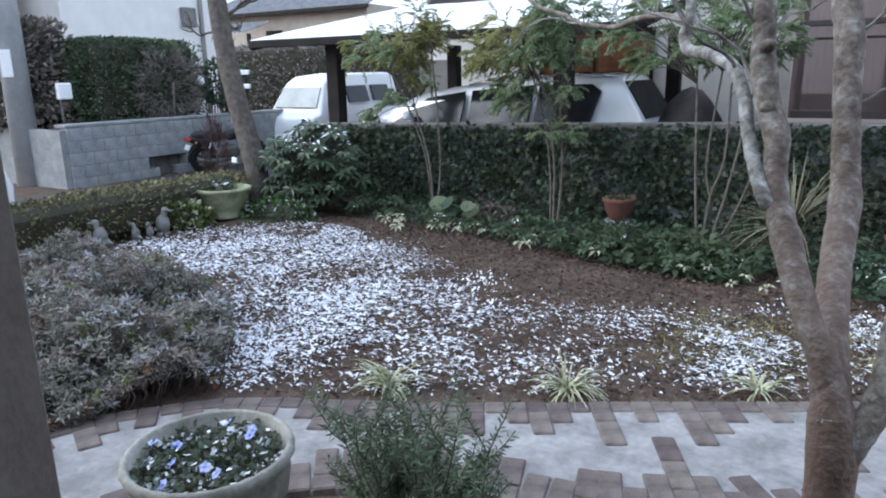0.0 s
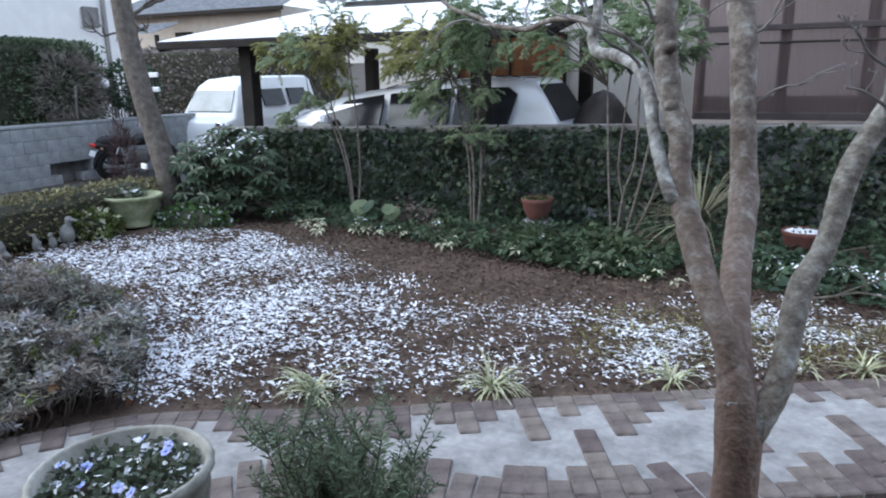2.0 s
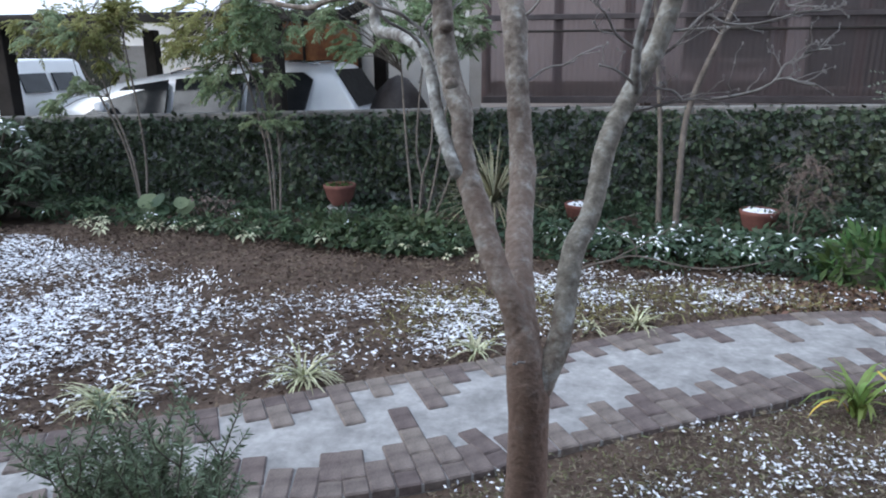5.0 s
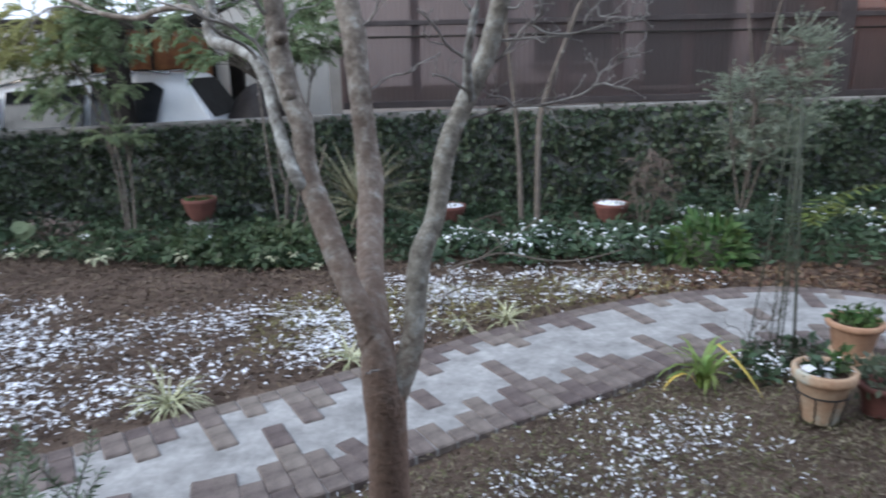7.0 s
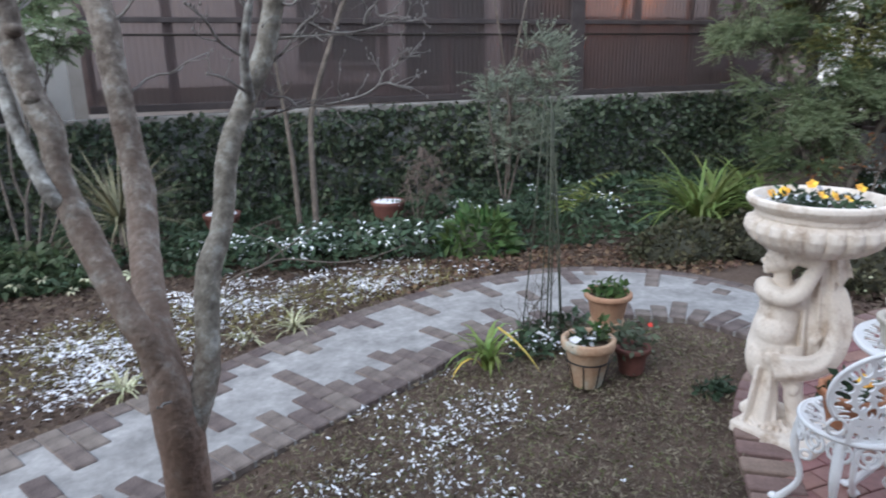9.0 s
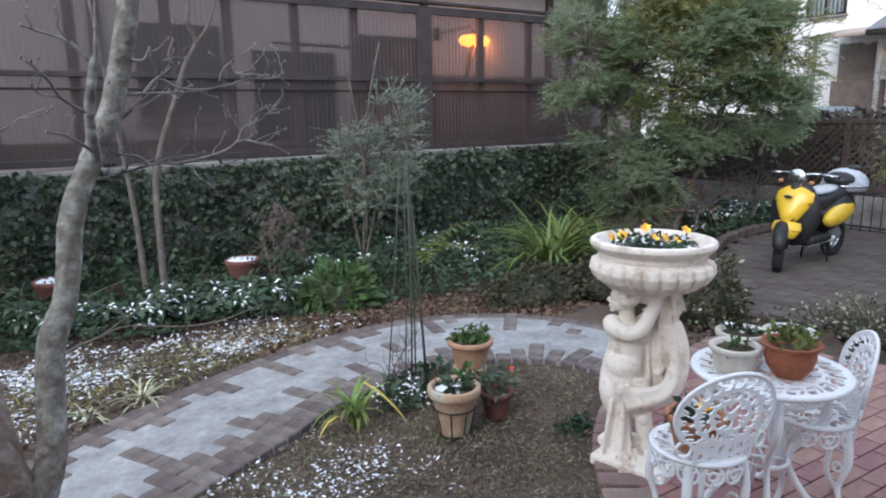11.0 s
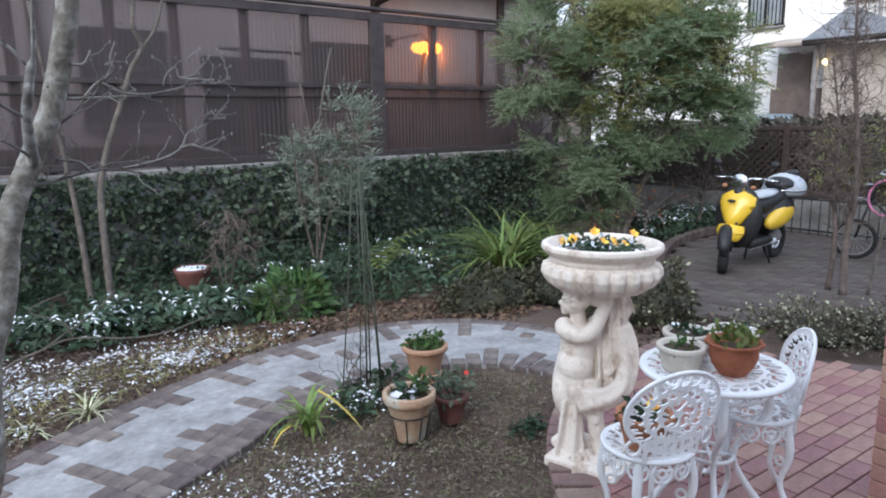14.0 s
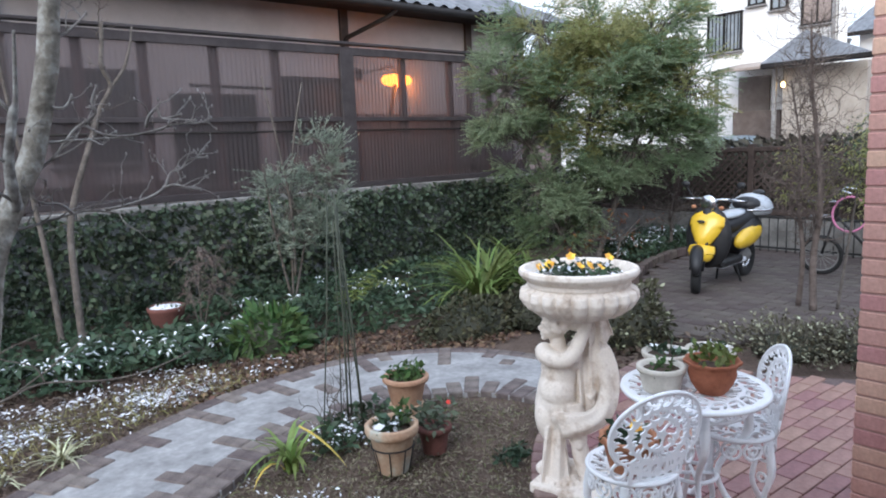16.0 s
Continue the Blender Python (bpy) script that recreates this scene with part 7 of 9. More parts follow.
def bedding(name, label, at, r, n, leaf, material, seed, height=0.05, snow=0, petals=None, blooms=0, bloom_r=0.02, category="plant", wide=0.5):
    """Low plants that fill a pot, with flowers and snow where there are any."""
    rng = np.random.default_rng(seed)
    t = thing(name, label, category, at)
    a, k = rng.uniform(0, 2 * math.pi, n), np.sqrt(rng.uniform(0, 1, n)) * r
    pos = np.stack([k * np.cos(a), k * np.sin(a), rng.uniform(-0.01, height, n)], 1)
    out = np.stack([rng.normal(size=n), rng.normal(size=n), rng.normal(0.5, 0.5, n)], 1)
    part("foliage", leaves(pos, out, leaf, leaf * wide, rng), material, t, "", "stuff")
    if snow:
        k2 = rng.choice(n, snow, replace=False)
        part("snow_dusting", leaves(pos[k2] + [0, 0, 0.012], np.stack([rng.normal(size=snow), rng.normal(size=snow), np.zeros(snow)], 1), leaf * 0.9, leaf * 0.55, rng, -0.05), SNOW, t, "traces of snow", "stuff")
    for i in range(blooms):
        aa, kk = rng.uniform(0, 2 * math.pi), math.sqrt(rng.uniform(0.02, 0.8)) * r
        c = Vector((kk * math.cos(aa), kk * math.sin(aa), height + rng.uniform(0.0, 0.035)))
        up = Vector((rng.uniform(-0.6, 0.2), rng.uniform(-0.9, -0.1), 0.7)).normalized()
        s = up.orthogonal().normalized()
        q = up.cross(s)
        b = Build()
        for f in range(5):
            an = 2 * math.pi * f / 5
            d = s * math.cos(an) + q * math.sin(an)
            w = up.cross(d)
            b.add([c, c + d * bloom_r * 0.7 + w * bloom_r * 0.55, c + d * bloom_r * 1.15 + up * 0.004, c + d * bloom_r * 0.7 - w * bloom_r * 0.55], [(0, 1, 2, 3)])
        b.ball(c + up * 0.003, (0.004, 0.004, 0.004), 6)
        part("bloom", b, petals, t)
    return t


# three pots by the bamboo stakes
pot("clay_pot", "weathered pale terracotta pot in a wire cradle on the bare soil", (1.99, 3.25, 0), 0.125, 0.255, 0.62, TERRAL, group="pots by the stakes", band=True)
bedding("pot_plant", "small leafy plants with melting snow in the weathered pot", (1.99, 3.25, 0.225), 0.10, 60, 0.06, DARKGREEN, 201, 0.04, 26)
bedding("pot_plant", "upright fresh green shoot in the weathered pot", (2.05, 3.24, 0.23), 0.035, 46, 0.05, GREEN, 202, 0.10)
pot("clay_pot", "upturned weathered pot serving as a stand", (2.385, 3.645, 0), 0.095, 0.15, 0.9, TERRAL, 0.006, "pots by the stakes", soil=False)
pot("clay_pot", "terracotta pot standing on an upturned pot", (2.385, 3.645, 0.15), 0.125, 0.165, 0.72, mat("sun_bleached_clay", (0.33, 0.19, 0.12), (0.43, 0.28, 0.19), 5, 0.88, 0.3, 60), group="pots by the stakes")
bedding("pot_plant", "bright green leafy plant in the raised pot", (2.385, 3.645, 0.29), 0.105, 170, 0.05, GREEN, 203, 0.07)
pot("clay_pot", "small dark red clay pot with geranium stems", (2.28, 3.27, 0), 0.085, 0.15, 0.75, TERRAD, group="pots by the stakes")
gm = bedding("geranium", "straggly geranium with yellowing leaves and a red bloom", (2.28, 3.27, 0.12), 0.13, 110, 0.05, OLIVE, 204, 0.14, petals=REDPETAL, blooms=1, bloom_r=0.013)
part("bare_stalks", Build().tube([(0, 0, 0), (0.05, 0.02, 0.12)], 0.005, 5).tube([(0, 0, 0), (-0.05, -0.02, 0.11)], 0.005, 5).tube([(0, 0, 0), (0.09, -0.05, 0.1)], 0.004, 5), BARK2, gm, "", "stuff")
carpet("bare_bed_weeds", "small green weeds among the pots", [(1.75, 3.6), (2.2, 3.5), (2.45, 3.95), (2.0, 4.0)], 260, 0.06, DARKGREEN, 205, 0.12)
carpet("weed_snow", "traces of snow on the weeds by the stakes", [(1.75, 3.65), (2.05, 3.55), (2.2, 3.95), (1.9, 4.0)], 140, 0.024, SNOW, 206, 0.10, flat=0.15)
carpet("terrace_weeds", "small green weeds at the edge of the terrace", [(2.38, 2.80), (2.60, 2.88), (2.66, 3.02), (2.42, 3.0)], 95, 0.05, DARKGREEN, 207, 0.09)

stakes = thing("bamboo_stakes", "bundle of thin dark bamboo stakes with a bare climber", "plant stakes", (2.12, 3.88, 0))
for i, (x, y, tx, ty, h, r) in enumerate(((-0.13, 0.06, -0.03, 0.02, 1.42, 0.006), (-0.02, -0.04, 0.0, 0.0, 1.4, 0.008), (0.03, 0.0, 0.02, 0.01, 1.32, 0.007), (0.07, -0.05, 0.03, 0.0, 1.1, 0.006), (0.1, -0.02, 0.04, 0.02, 0.95, 0.006), (0.0, 0.07, 0.0, 0.03, 1.25, 0.005), (0.12, 0.03, 0.06, 0.04, 0.7, 0.005))):
    part("stake", Build().tube([(x, y, 0), ((x + tx) / 2 + 0.01, (y + ty) / 2, h / 2), (tx, ty, h)], r * 0.72, 6), BAMBOO, stakes)
rt = random.Random(8)
cl = Build()
for i in range(7):
    twigs(cl, (rt.uniform(-0.1, 0.1), rt.uniform(-0.08, 0.08), 0.02), (rt.uniform(-0.7, 0.7), rt.uniform(-0.5, 0.5), 1), rt.uniform(0.25, 0.5), 0.004, 1, rt)
part("bare_climber", cl, BARK2, stakes)

# bowls along the wall
for x, y, z, sd, lab, sn in ((-1.98, 7.6, 0.10, 211, "shallow terracotta bowl with green seedlings below the wall", 0), (0.57, 7.3, 0.0, 212, "shallow terracotta bowl topped with snow below the wall", 70), (2.19, 7.15, 0.0, 213, "shallow terracotta bowl with snow-dusted leaves below the wall", 60)):
    if z > 0.08:
        st = thing("stone_block", "rough grey stone block under the bowl", "stone", (x, y, -0.02))
        part("stone", Build().box((0, 0, 0.06), (0.3, 0.28, 0.12), None, 0.02), GREYSTONE, st)
    t = thing("terracotta_bowl", lab, "pot", (x, y, z), 0, "bowls along the wall")
    part("body", Build().lathe([(0.08, 0), (0.09, 0.01), (0.14, 0.09), (0.165, 0.185), (0.172, 0.195), (0.177, 0.228), (0.168, 0.235), (0.154, 0.222), (0.148, 0.17)], (0, 0, 0), 32), TERRAD, t)
    part("compost", Build().lathe([(0.150, 0.16), (0.150, 0.18), (0.01, 0.19)], (0, 0, 0), 20), SOIL, t)
    bedding("bowl_plants", "small leaves growing in the terracotta bowl", (x, y, z + 0.18), 0.13, 90, 0.055, GREEN if z > 0.08 else DARKGREEN, sd, 0.04, sn)
    if sn:
        sc = Build().lathe([(0.153, 0.212), (0.138, 0.228), (0.08, 0.235), (0.005, 0.238)], (0, 0, 0), 26, lambda a, i: 1 + 0.06 * math.sin(5 * a + sd) * (i > 0))
        part("snow_cover", sc, SNOW, t, "patch of fresh snow filling the bowl")

# round stone planter with pansies near the window
PL = (-1.615, 1.825)
planter = thing("stone_planter", "round pale cast-stone planter with a rope rim", "planter", (PL[0], PL[1], -0.03))
prof = [(0.13, 0.0), (0.145, 0.02), (0.14, 0.05), (0.10, 0.09), (0.09, 0.14), (0.12, 0.18), (0.19, 0.24), (0.235, 0.32), (0.25, 0.41), (0.25, 0.44), (0.264, 0.455), (0.272, 0.475), (0.266, 0.495), (0.254, 0.50), (0.246, 0.492), (0.238, 0.40)]
part("bowl", Build().lathe(prof, (0, 0, 0), 64, lambda a, i: 1 + (0.012 * math.sin(26 * a + i) if i >= 9 and i <= 13 else 0.02 * math.sin(12 * a) if 5 <= i <= 8 else 0)), STONE, planter)
part("compost", Build().lathe([(0.238, 0.39), (0.238, 0.405), (0.01, 0.425)], (0, 0, 0), 30), SOIL, planter)
bedding("pansies", "blue-violet pansies half covered with snow in the stone planter", (PL[0], PL[1], 0.395), 0.225, 950, 0.034, OLIVE, 221, 0.05, 210, VIOLET, 9, 0.018, "flowers")

# rosemary by the path
rosemary = thing("rosemary_bush", "upright grey-green rosemary bush beside the path", "shrub", (-0.90, 1.95, 0))
rr1 = random.Random(61)
rngr = np.random.default_rng(61)
P, D = [], []
sb = Build()


def sprig(p, d, length, r):
    pts = [p.copy()]
    n = max(4, int(length / 0.014))
    for k in range(n):
        d = (d + Vector((rr1.uniform(-0.1, 0.1), rr1.uniform(-0.1, 0.1), 0.05))).normalized()
        p = p + d * length / n
        pts.append(p.copy())
        if k > n * 0.15:
            for _ in range(6):
                q = Vector((rr1.gauss(0, 1), rr1.gauss(0, 1), rr1.gauss(0, 1)))
                q = (q - d * q.dot(d)).normalized()
                P.append(p)
                D.append(q + d * rr1.uniform(0.2, 1.0))
    sb.tube(pts, spread([r, r * 0.5], len(pts)), 4)
    return pts


for i in range(38):
    a, k = rr1.uniform(0, 2 * math.pi), math.sqrt(rr1.random())
    d = Vector((0.62 * k * math.cos(a), 0.5 * k * math.sin(a), 1)).normalized()
    stem = sprig(Vector((0.05 * math.cos(a), 0.05 * math.sin(a), 0)), d, (0.80 - 0.16 * k) * rr1.uniform(0.75, 1.05), 0.004)
    for q in range(8):
        u = rr1.uniform(0.25, 0.92)
        p = stem[int(u * (len(stem) - 1))]
        b2 = rr1.uniform(0, 2 * math.pi)
        sprig(p, (d + 0.75 * Vector((math.cos(b2), math.sin(b2), 0.1))).normalized(), rr1.uniform(0.10, 0.22), 0.0024)
part("woody_stem", sb, BARK2, rosemary, "", "stuff")
part("needles", leaves(np.array(P), np.array(D), 0.027, 0.005, rngr, 0.1), mat("rosemary_needle", (0.12, 0.16, 0.10), (0.21, 0.265, 0.175), 4, 0.6, 0, by="island", thin=0.2), rosemary, "", "stuff")

# stone urn and birds in the corner
urn = thing("stone_urn", "mossy pale stone urn with a crumbling rim by the leaning tree", "urn", (-6.33, 6.15, 0))
part("bowl", Build().lathe([(0.17, 0.0), (0.18, 0.03), (0.17, 0.05), (0.21, 0.12), (0.265, 0.22), (0.295, 0.31), (0.325, 0.33), (0.33, 0.36), (0.295, 0.365), (0.26, 0.3)], (0, 0, 0), 40, lambda a, i: 1 + (0.025 * math.sin(20 * a) if i in (6, 7) else 0.01 * math.sin(9 * a))), MOSS, urn)
part("compost", Build().lathe([(0.262, 0.28), (0.262, 0.30), (0.01, 0.32)], (0, 0, 0), 20), SOIL, urn)
bedding("urn_plant", "small frosted plants in the stone urn", (-6.33, 6.15, 0.33), 0.16, 80, 0.07, OLIVE, 231, 0.09, 20)


def stone_bird(at, h, rz):
    b = Build()
    b.ball((0, 0, h * 0.36), (h * 0.20, h * 0.26, h * 0.36), 14)
    b.tube(curve([(0, -h * 0.05, h * 0.5), (0, -h * 0.08, h * 0.68), (0, -h * 0.10, h * 0.84)], 3), [h * 0.15, h * 0.13, h * 0.11, h * 0.1, h * 0.1, h * 0.1, h * 0.1], 10)
    b.ball((0, -h * 0.13, h * 0.88), (h * 0.11, h * 0.14, h * 0.11), 12)
    b.tube([(0, -h * 0.22, h * 0.87), (0, -h * 0.42, h * 0.84)], [h * 0.06, h * 0.03], 8)
    b.tube([(0, h * 0.2, h * 0.2), (0, h * 0.4, h * 0.1)], [h * 0.12, h * 0.04], 8)
    b.lathe([(h * 0.24, 0), (h * 0.25, h * 0.03), (h * 0.2, h * 0.06)], (0, 0, 0), 14)
    ob = part("stone_bird", b, GREYSTONE, None)
    ob.matrix_basis = pose(*at, 0, 0, rz)
    return tagged(ob, "small grey stone garden bird figure by the low hedge" if h < 0.25 else "grey stone garden bird figure standing by the low hedge", "statue", "stone birds")


stone_bird((-6.29, 4.50, 0), 0.29, -60)
stone_bird((-6.24, 4.86, 0), 0.19, -80)
stone_bird((-6.20, 5.0, 0), 0.18, 30)
stone_bird((-6.24, 5.2, 0), 0.30, 110)


# ---- putto statue carrying a fluted bowl ----
def build_statue():
    b = Build()

    def cloth(fn, nu, nv, back):
        """A thick fold of cloth; fn(u, v) gives its outer face."""
        vs = [Vector(fn(u / nu, v / nv)) for u in range(nu + 1) for v in range(nv + 1)]
        k, w = len(vs), nv + 1
        vs += [p + Vector(back) for p in vs]
        fs = []
        for u in range(nu):
            for v in range(nv):
                a = u * w + v
                fs += [(a, a + 1, a + w + 1, a + w), (k + a, k + a + w, k + a + w + 1, k + a + 1)]
        rim = [u * w for u in range(nu + 1)] + [nu * w + v for v in range(1, w)] + [u * w + nv for u in range(nu - 1, -1, -1)] + [v for v in range(nv - 1, 0, -1)]
        fs += [(p, q, q + k, p + k) for p, q in zip(rim, rim[1:] + rim[:1])]
        b.add(vs, fs)

    b.box((-0.015, -0.045, 0.022), (0.36, 0.31, 0.05), Matrix.Rotation(-0.455, 3, "Z"), 0.008)
    # legs: the standing one bare, the other under the cloth
    b.tube(curve([(-0.05, -0.015, 0.37), (-0.022, -0.05, 0.275), (-0.008, -0.058, 0.21), (0.002, -0.045, 0.14), (0.012, -0.05, 0.06)], 4), spread([0.072, 0.06, 0.047, 0.038, 0.042, 0.034, 0.025], 17), 16)
    b.ball((-0.010, -0.096, 0.22), (0.022, 0.014, 0.024), 12)
    b.ball((0.018, -0.088, 0.055), (0.026, 0.055, 0.022), 12)
    for i in range(4):
        b.ball((0.0 + 0.012 * i, -0.138, 0.05), (0.007, 0.012, 0.009), 8)
    b.tube(curve([(-0.14, 0.0, 0.40), (-0.155, -0.035, 0.33), (-0.15, -0.02, 0.265), (-0.12, 0.04, 0.20), (-0.10, 0.05, 0.05)], 4), spread([0.072, 0.062, 0.05, 0.045, 0.05], 17), 16)
    b.ball((-0.10, 0.04, 0.05), (0.12, 0.07, 0.05), 14)
    # body
    b.tube(curve([(-0.115, 0.0, 0.33), (-0.113, -0.006, 0.42), (-0.10, -0.004, 0.50), (-0.09, 0.002, 0.58), (-0.09, 0.004, 0.64)], 5), spread([0.088, 0.095, 0.092, 0.086, 0.085, 0.08, 0.05], 21), 22)
    b.ball((-0.115, 0.0, 0.375), (0.102, 0.082, 0.075), 20)
    b.ball((-0.108, -0.030, 0.45), (0.088, 0.085, 0.082), 20)
    b.ball((-0.09, 0.0, 0.55), (0.094, 0.07, 0.085), 20)
    b.ball((-0.125, -0.05, 0.575), (0.045, 0.026, 0.03), 14)
    b.ball((-0.045, -0.05, 0.575), (0.045, 0.026, 0.03), 14)
    b.ball((-0.092, 0.005, 0.615), (0.10, 0.055, 0.042), 18)
    # arms raised to the bowl
    b.tube(curve([(-0.165, -0.01, 0.635), (-0.155, -0.065, 0.625), (-0.09, -0.095, 0.612), (-0.035, -0.095, 0.635), (0.005, -0.075, 0.71), (0.04, -0.045, 0.79)], 4), spread([0.046, 0.043, 0.041, 0.038, 0.036, 0.031, 0.025], 21), 14)
    b.ball((0.045, -0.045, 0.80), (0.034, 0.03, 0.022), 10)
    b.tube(curve([(-0.03, 0.05, 0.62), (0.03, 0.08, 0.68), (0.04, 0.05, 0.80)], 4), spread([0.042, 0.034], 9), 12)
    # head in profile, with curls
    b.tube([(-0.09, 0, 0.63), (-0.11, -0.01, 0.72)], 0.037, 14)
    hd = Vector((-0.115, -0.02, 0.762))

    def lump(p, r):
        b.ball(hd + Vector(p), r, 12)
    lump((0.004, 0, 0.006), (0.068, 0.062, 0.066))
    lump((-0.02, 0, -0.026), (0.048, 0.046, 0.040))
    lump((-0.036, -0.026, -0.028), (0.020, 0.018, 0.019))
    lump((-0.068, -0.004, -0.012), (0.012, 0.010, 0.015))
    lump((-0.058, -0.004, -0.040), (0.012, 0.016, 0.007))
    lump((-0.050, -0.004, -0.058), (0.015, 0.017, 0.012))
    lump((-0.055, -0.018, 0.016), (0.010, 0.024, 0.008))
    lump((0.012, -0.062, -0.012), (0.011, 0.008, 0.018))
    rr = random.Random(4)
    for _ in range(70):
        a, e = rr.uniform(-0.5, 2.6), rr.uniform(-0.5, 1.5)
        p = Vector((0.008 + 0.068 * math.sin(a - 0.3) * math.cos(e), -0.064 * math.cos(a - 0.3) * math.cos(e), 0.012 + 0.062 * math.sin(e)))
        if p.x > -0.012 or p.z > 0.052:
            lump(p, (0.014, 0.014, 0.014))
    lump((-0.055, 0, 0.05), (0.017, 0.017, 0.015))
    # cloth: a long fall behind, bunched under the bowl, a sash across the hips and a fall at the side
    b.ball((0.055, 0.02, 0.52), (0.10, 0.055, 0.23), 20)
    cloth(lambda u, v: (-0.02 + (0.13 + 0.03 * v) * u + 0.02 * v, -0.04 - 0.016 * math.sin(u * 17 + v) + 0.03 * u, 0.72 - 0.34 * v), 34, 12, (0, 0.05, 0))
    cloth(lambda u, v: (0.035 + (0.085 + 0.045 * v) * u, -0.04 - 0.014 * math.sin(u * 12 + 0.5) + 0.03 * u, 0.83 - (0.14 + 0.02 * math.sin(u * 12)) * v), 24, 10, (0, 0.06, 0))
    line = [Vector(p) for p in curve([(-0.155, -0.055, 0.345), (-0.11, -0.105, 0.368), (-0.04, -0.128, 0.372), (0.03, -0.122, 0.376), (0.075, -0.095, 0.40), (0.092, -0.062, 0.46), (0.088, -0.04, 0.54), (0.065, -0.02, 0.63)], 7)]
    m = len(line) - 1

    def sash(u, v):
        k = round(u * m)
        p, d = line[k], line[min(m, k + 1)] - line[max(0, k - 1)]
        side = Vector((d.z, 0, -d.x)).normalized()
        wide = 0.115 - 0.035 * u + 0.008 * math.sin(9 * u)
        out = 0.034 * math.sin(math.pi * (0.12 + 0.8 * v)) + 0.006 * math.sin(v * 9 + 6 * u)
        q = p + side * wide * v
        return (q.x, q.y - out * (1 - 0.35 * u) + 0.02 * v * u, q.z)
    cloth(sash, m, 18, (-0.005, 0.045, 0))
    cloth(lambda u, v: (-0.165 + 0.085 * u - 0.025 * v + 0.05 * u * v, -0.085 - 0.016 * math.sin(u * 10 + 2 * v) - 0.02 * v, 0.30 - 0.25 * v), 26, 12, (0, 0.08, 0))
    for i in range(5):
        b.tube(curve([(-0.16 + 0.03 * i, -0.06, 0.06 + 0.015 * (i % 2)), (-0.15 + 0.03 * i, -0.10, 0.058), (-0.12 + 0.028 * i, -0.125, 0.05)], 3), 0.014, 8)
    b.ball((0.045, -0.055, 0.43), (0.022, 0.016, 0.02), 10)
    b.ball((0.062, -0.052, 0.445), (0.014, 0.014, 0.018), 10)
    # the figure stands forward of the bowl's axis at its feet
    b.v = [(x, y - 0.09 * max(0.0, 1 - z / 0.5), z) for x, y, z in b.v]
    # bowl
    flute = lambda a, i: 1 + (0.14 * math.sqrt(abs(math.sin(11 * a))) if 4 <= i <= 7 else 0)
    prof = [(0.05, 0.74), (0.075, 0.765), (0.07, 0.785), (0.12, 0.80), (0.185, 0.825), (0.235, 0.865), (0.255, 0.905), (0.25, 0.94), (0.235, 0.955), (0.25, 0.965), (0.25, 0.985), (0.275, 1.0), (0.29, 1.02), (0.285, 1.04), (0.262, 1.045), (0.245, 1.02), (0.23, 0.99), (0.10, 0.975)]
    b.lathe([(r * 0.97, z) for r, z in prof], (0, 0, 0), 132, flute)
    ob = part("putto_statue", b, STATUE, None)
    ob.matrix_basis = pose(2.614, 2.550, 0.0, 0, 0, -50)
    tagged(ob, "pale cast-stone putto statue carrying a fluted bowl", "statue")
    m = ob.modifiers.new("cast", "REMESH")
    m.mode, m.voxel_size, m.use_smooth_shade = "VOXEL", 0.0038, True
    s = ob.modifiers.new("worn", "SMOOTH")
    s.factor, s.iterations = 0.5, 4


build_statue()
bowlp = bedding("bowl_pansies", "yellow pansies and snowy leaves in the statue's bowl", (2.614, 2.550, 0.99), 0.2, 200, 0.045, DARKGREEN, 241, 0.045, 80, YPETAL, 7, 0.023, "flowers")
part("compost", Build().lathe([(0.226, -0.02), (0.226, -0.005), (0.01, 0.005)], (0, 0, 0), 24), SOIL, bowlp)


# ---- white cast-metal table and chairs ----
def fretwork(solid, half_x, half_y, step, place, thick):
    """A thin cast plate with smooth openings. solid(x, y) is above nought where there is metal; place(x, y, t) sets a point in space."""
    xs = np.arange(-half_x - step, half_x + 1.5 * step, step)
    ys = np.arange(-half_y - step, half_y + 1.5 * step, step)
    val = [[solid(float(x), float(y)) for y in ys] for x in xs]
    vs, fs = [], []
    for i in range(len(xs) - 1):
        for j in range(len(ys) - 1):
            c = [(xs[i], ys[j], val[i][j]), (xs[i + 1], ys[j], val[i + 1][j]), (xs[i + 1], ys[j + 1], val[i + 1][j + 1]), (xs[i], ys[j + 1], val[i][j + 1])]
            if max(q[2] for q in c) <= 0:
                continue
            poly = []
            for (x0, y0, a), (x1, y1, b) in zip(c, c[1:] + c[:1]):
                if a > 0:
                    poly.append((x0, y0, False))
                if (a > 0) != (b > 0):
                    k = a / (a - b)
                    poly.append((x0 + (x1 - x0) * k, y0 + (y1 - y0) * k, True))
            n, m = len(poly), len(vs)
            if n < 3:
                continue
            vs += [place(x, y, thick / 2) for x, y, _ in poly] + [place(x, y, -thick / 2) for x, y, _ in poly]
            fs.append(tuple(range(m, m + n)))
            fs.append(tuple(range(m + 2 * n - 1, m + n - 1, -1)))
            for q in range(n):
                r = (q + 1) % n
                if poly[q][2] and poly[r][2]:
                    fs.append((m + q, m + n + q, m + n + r, m + r))
    return Build().add(vs, fs)


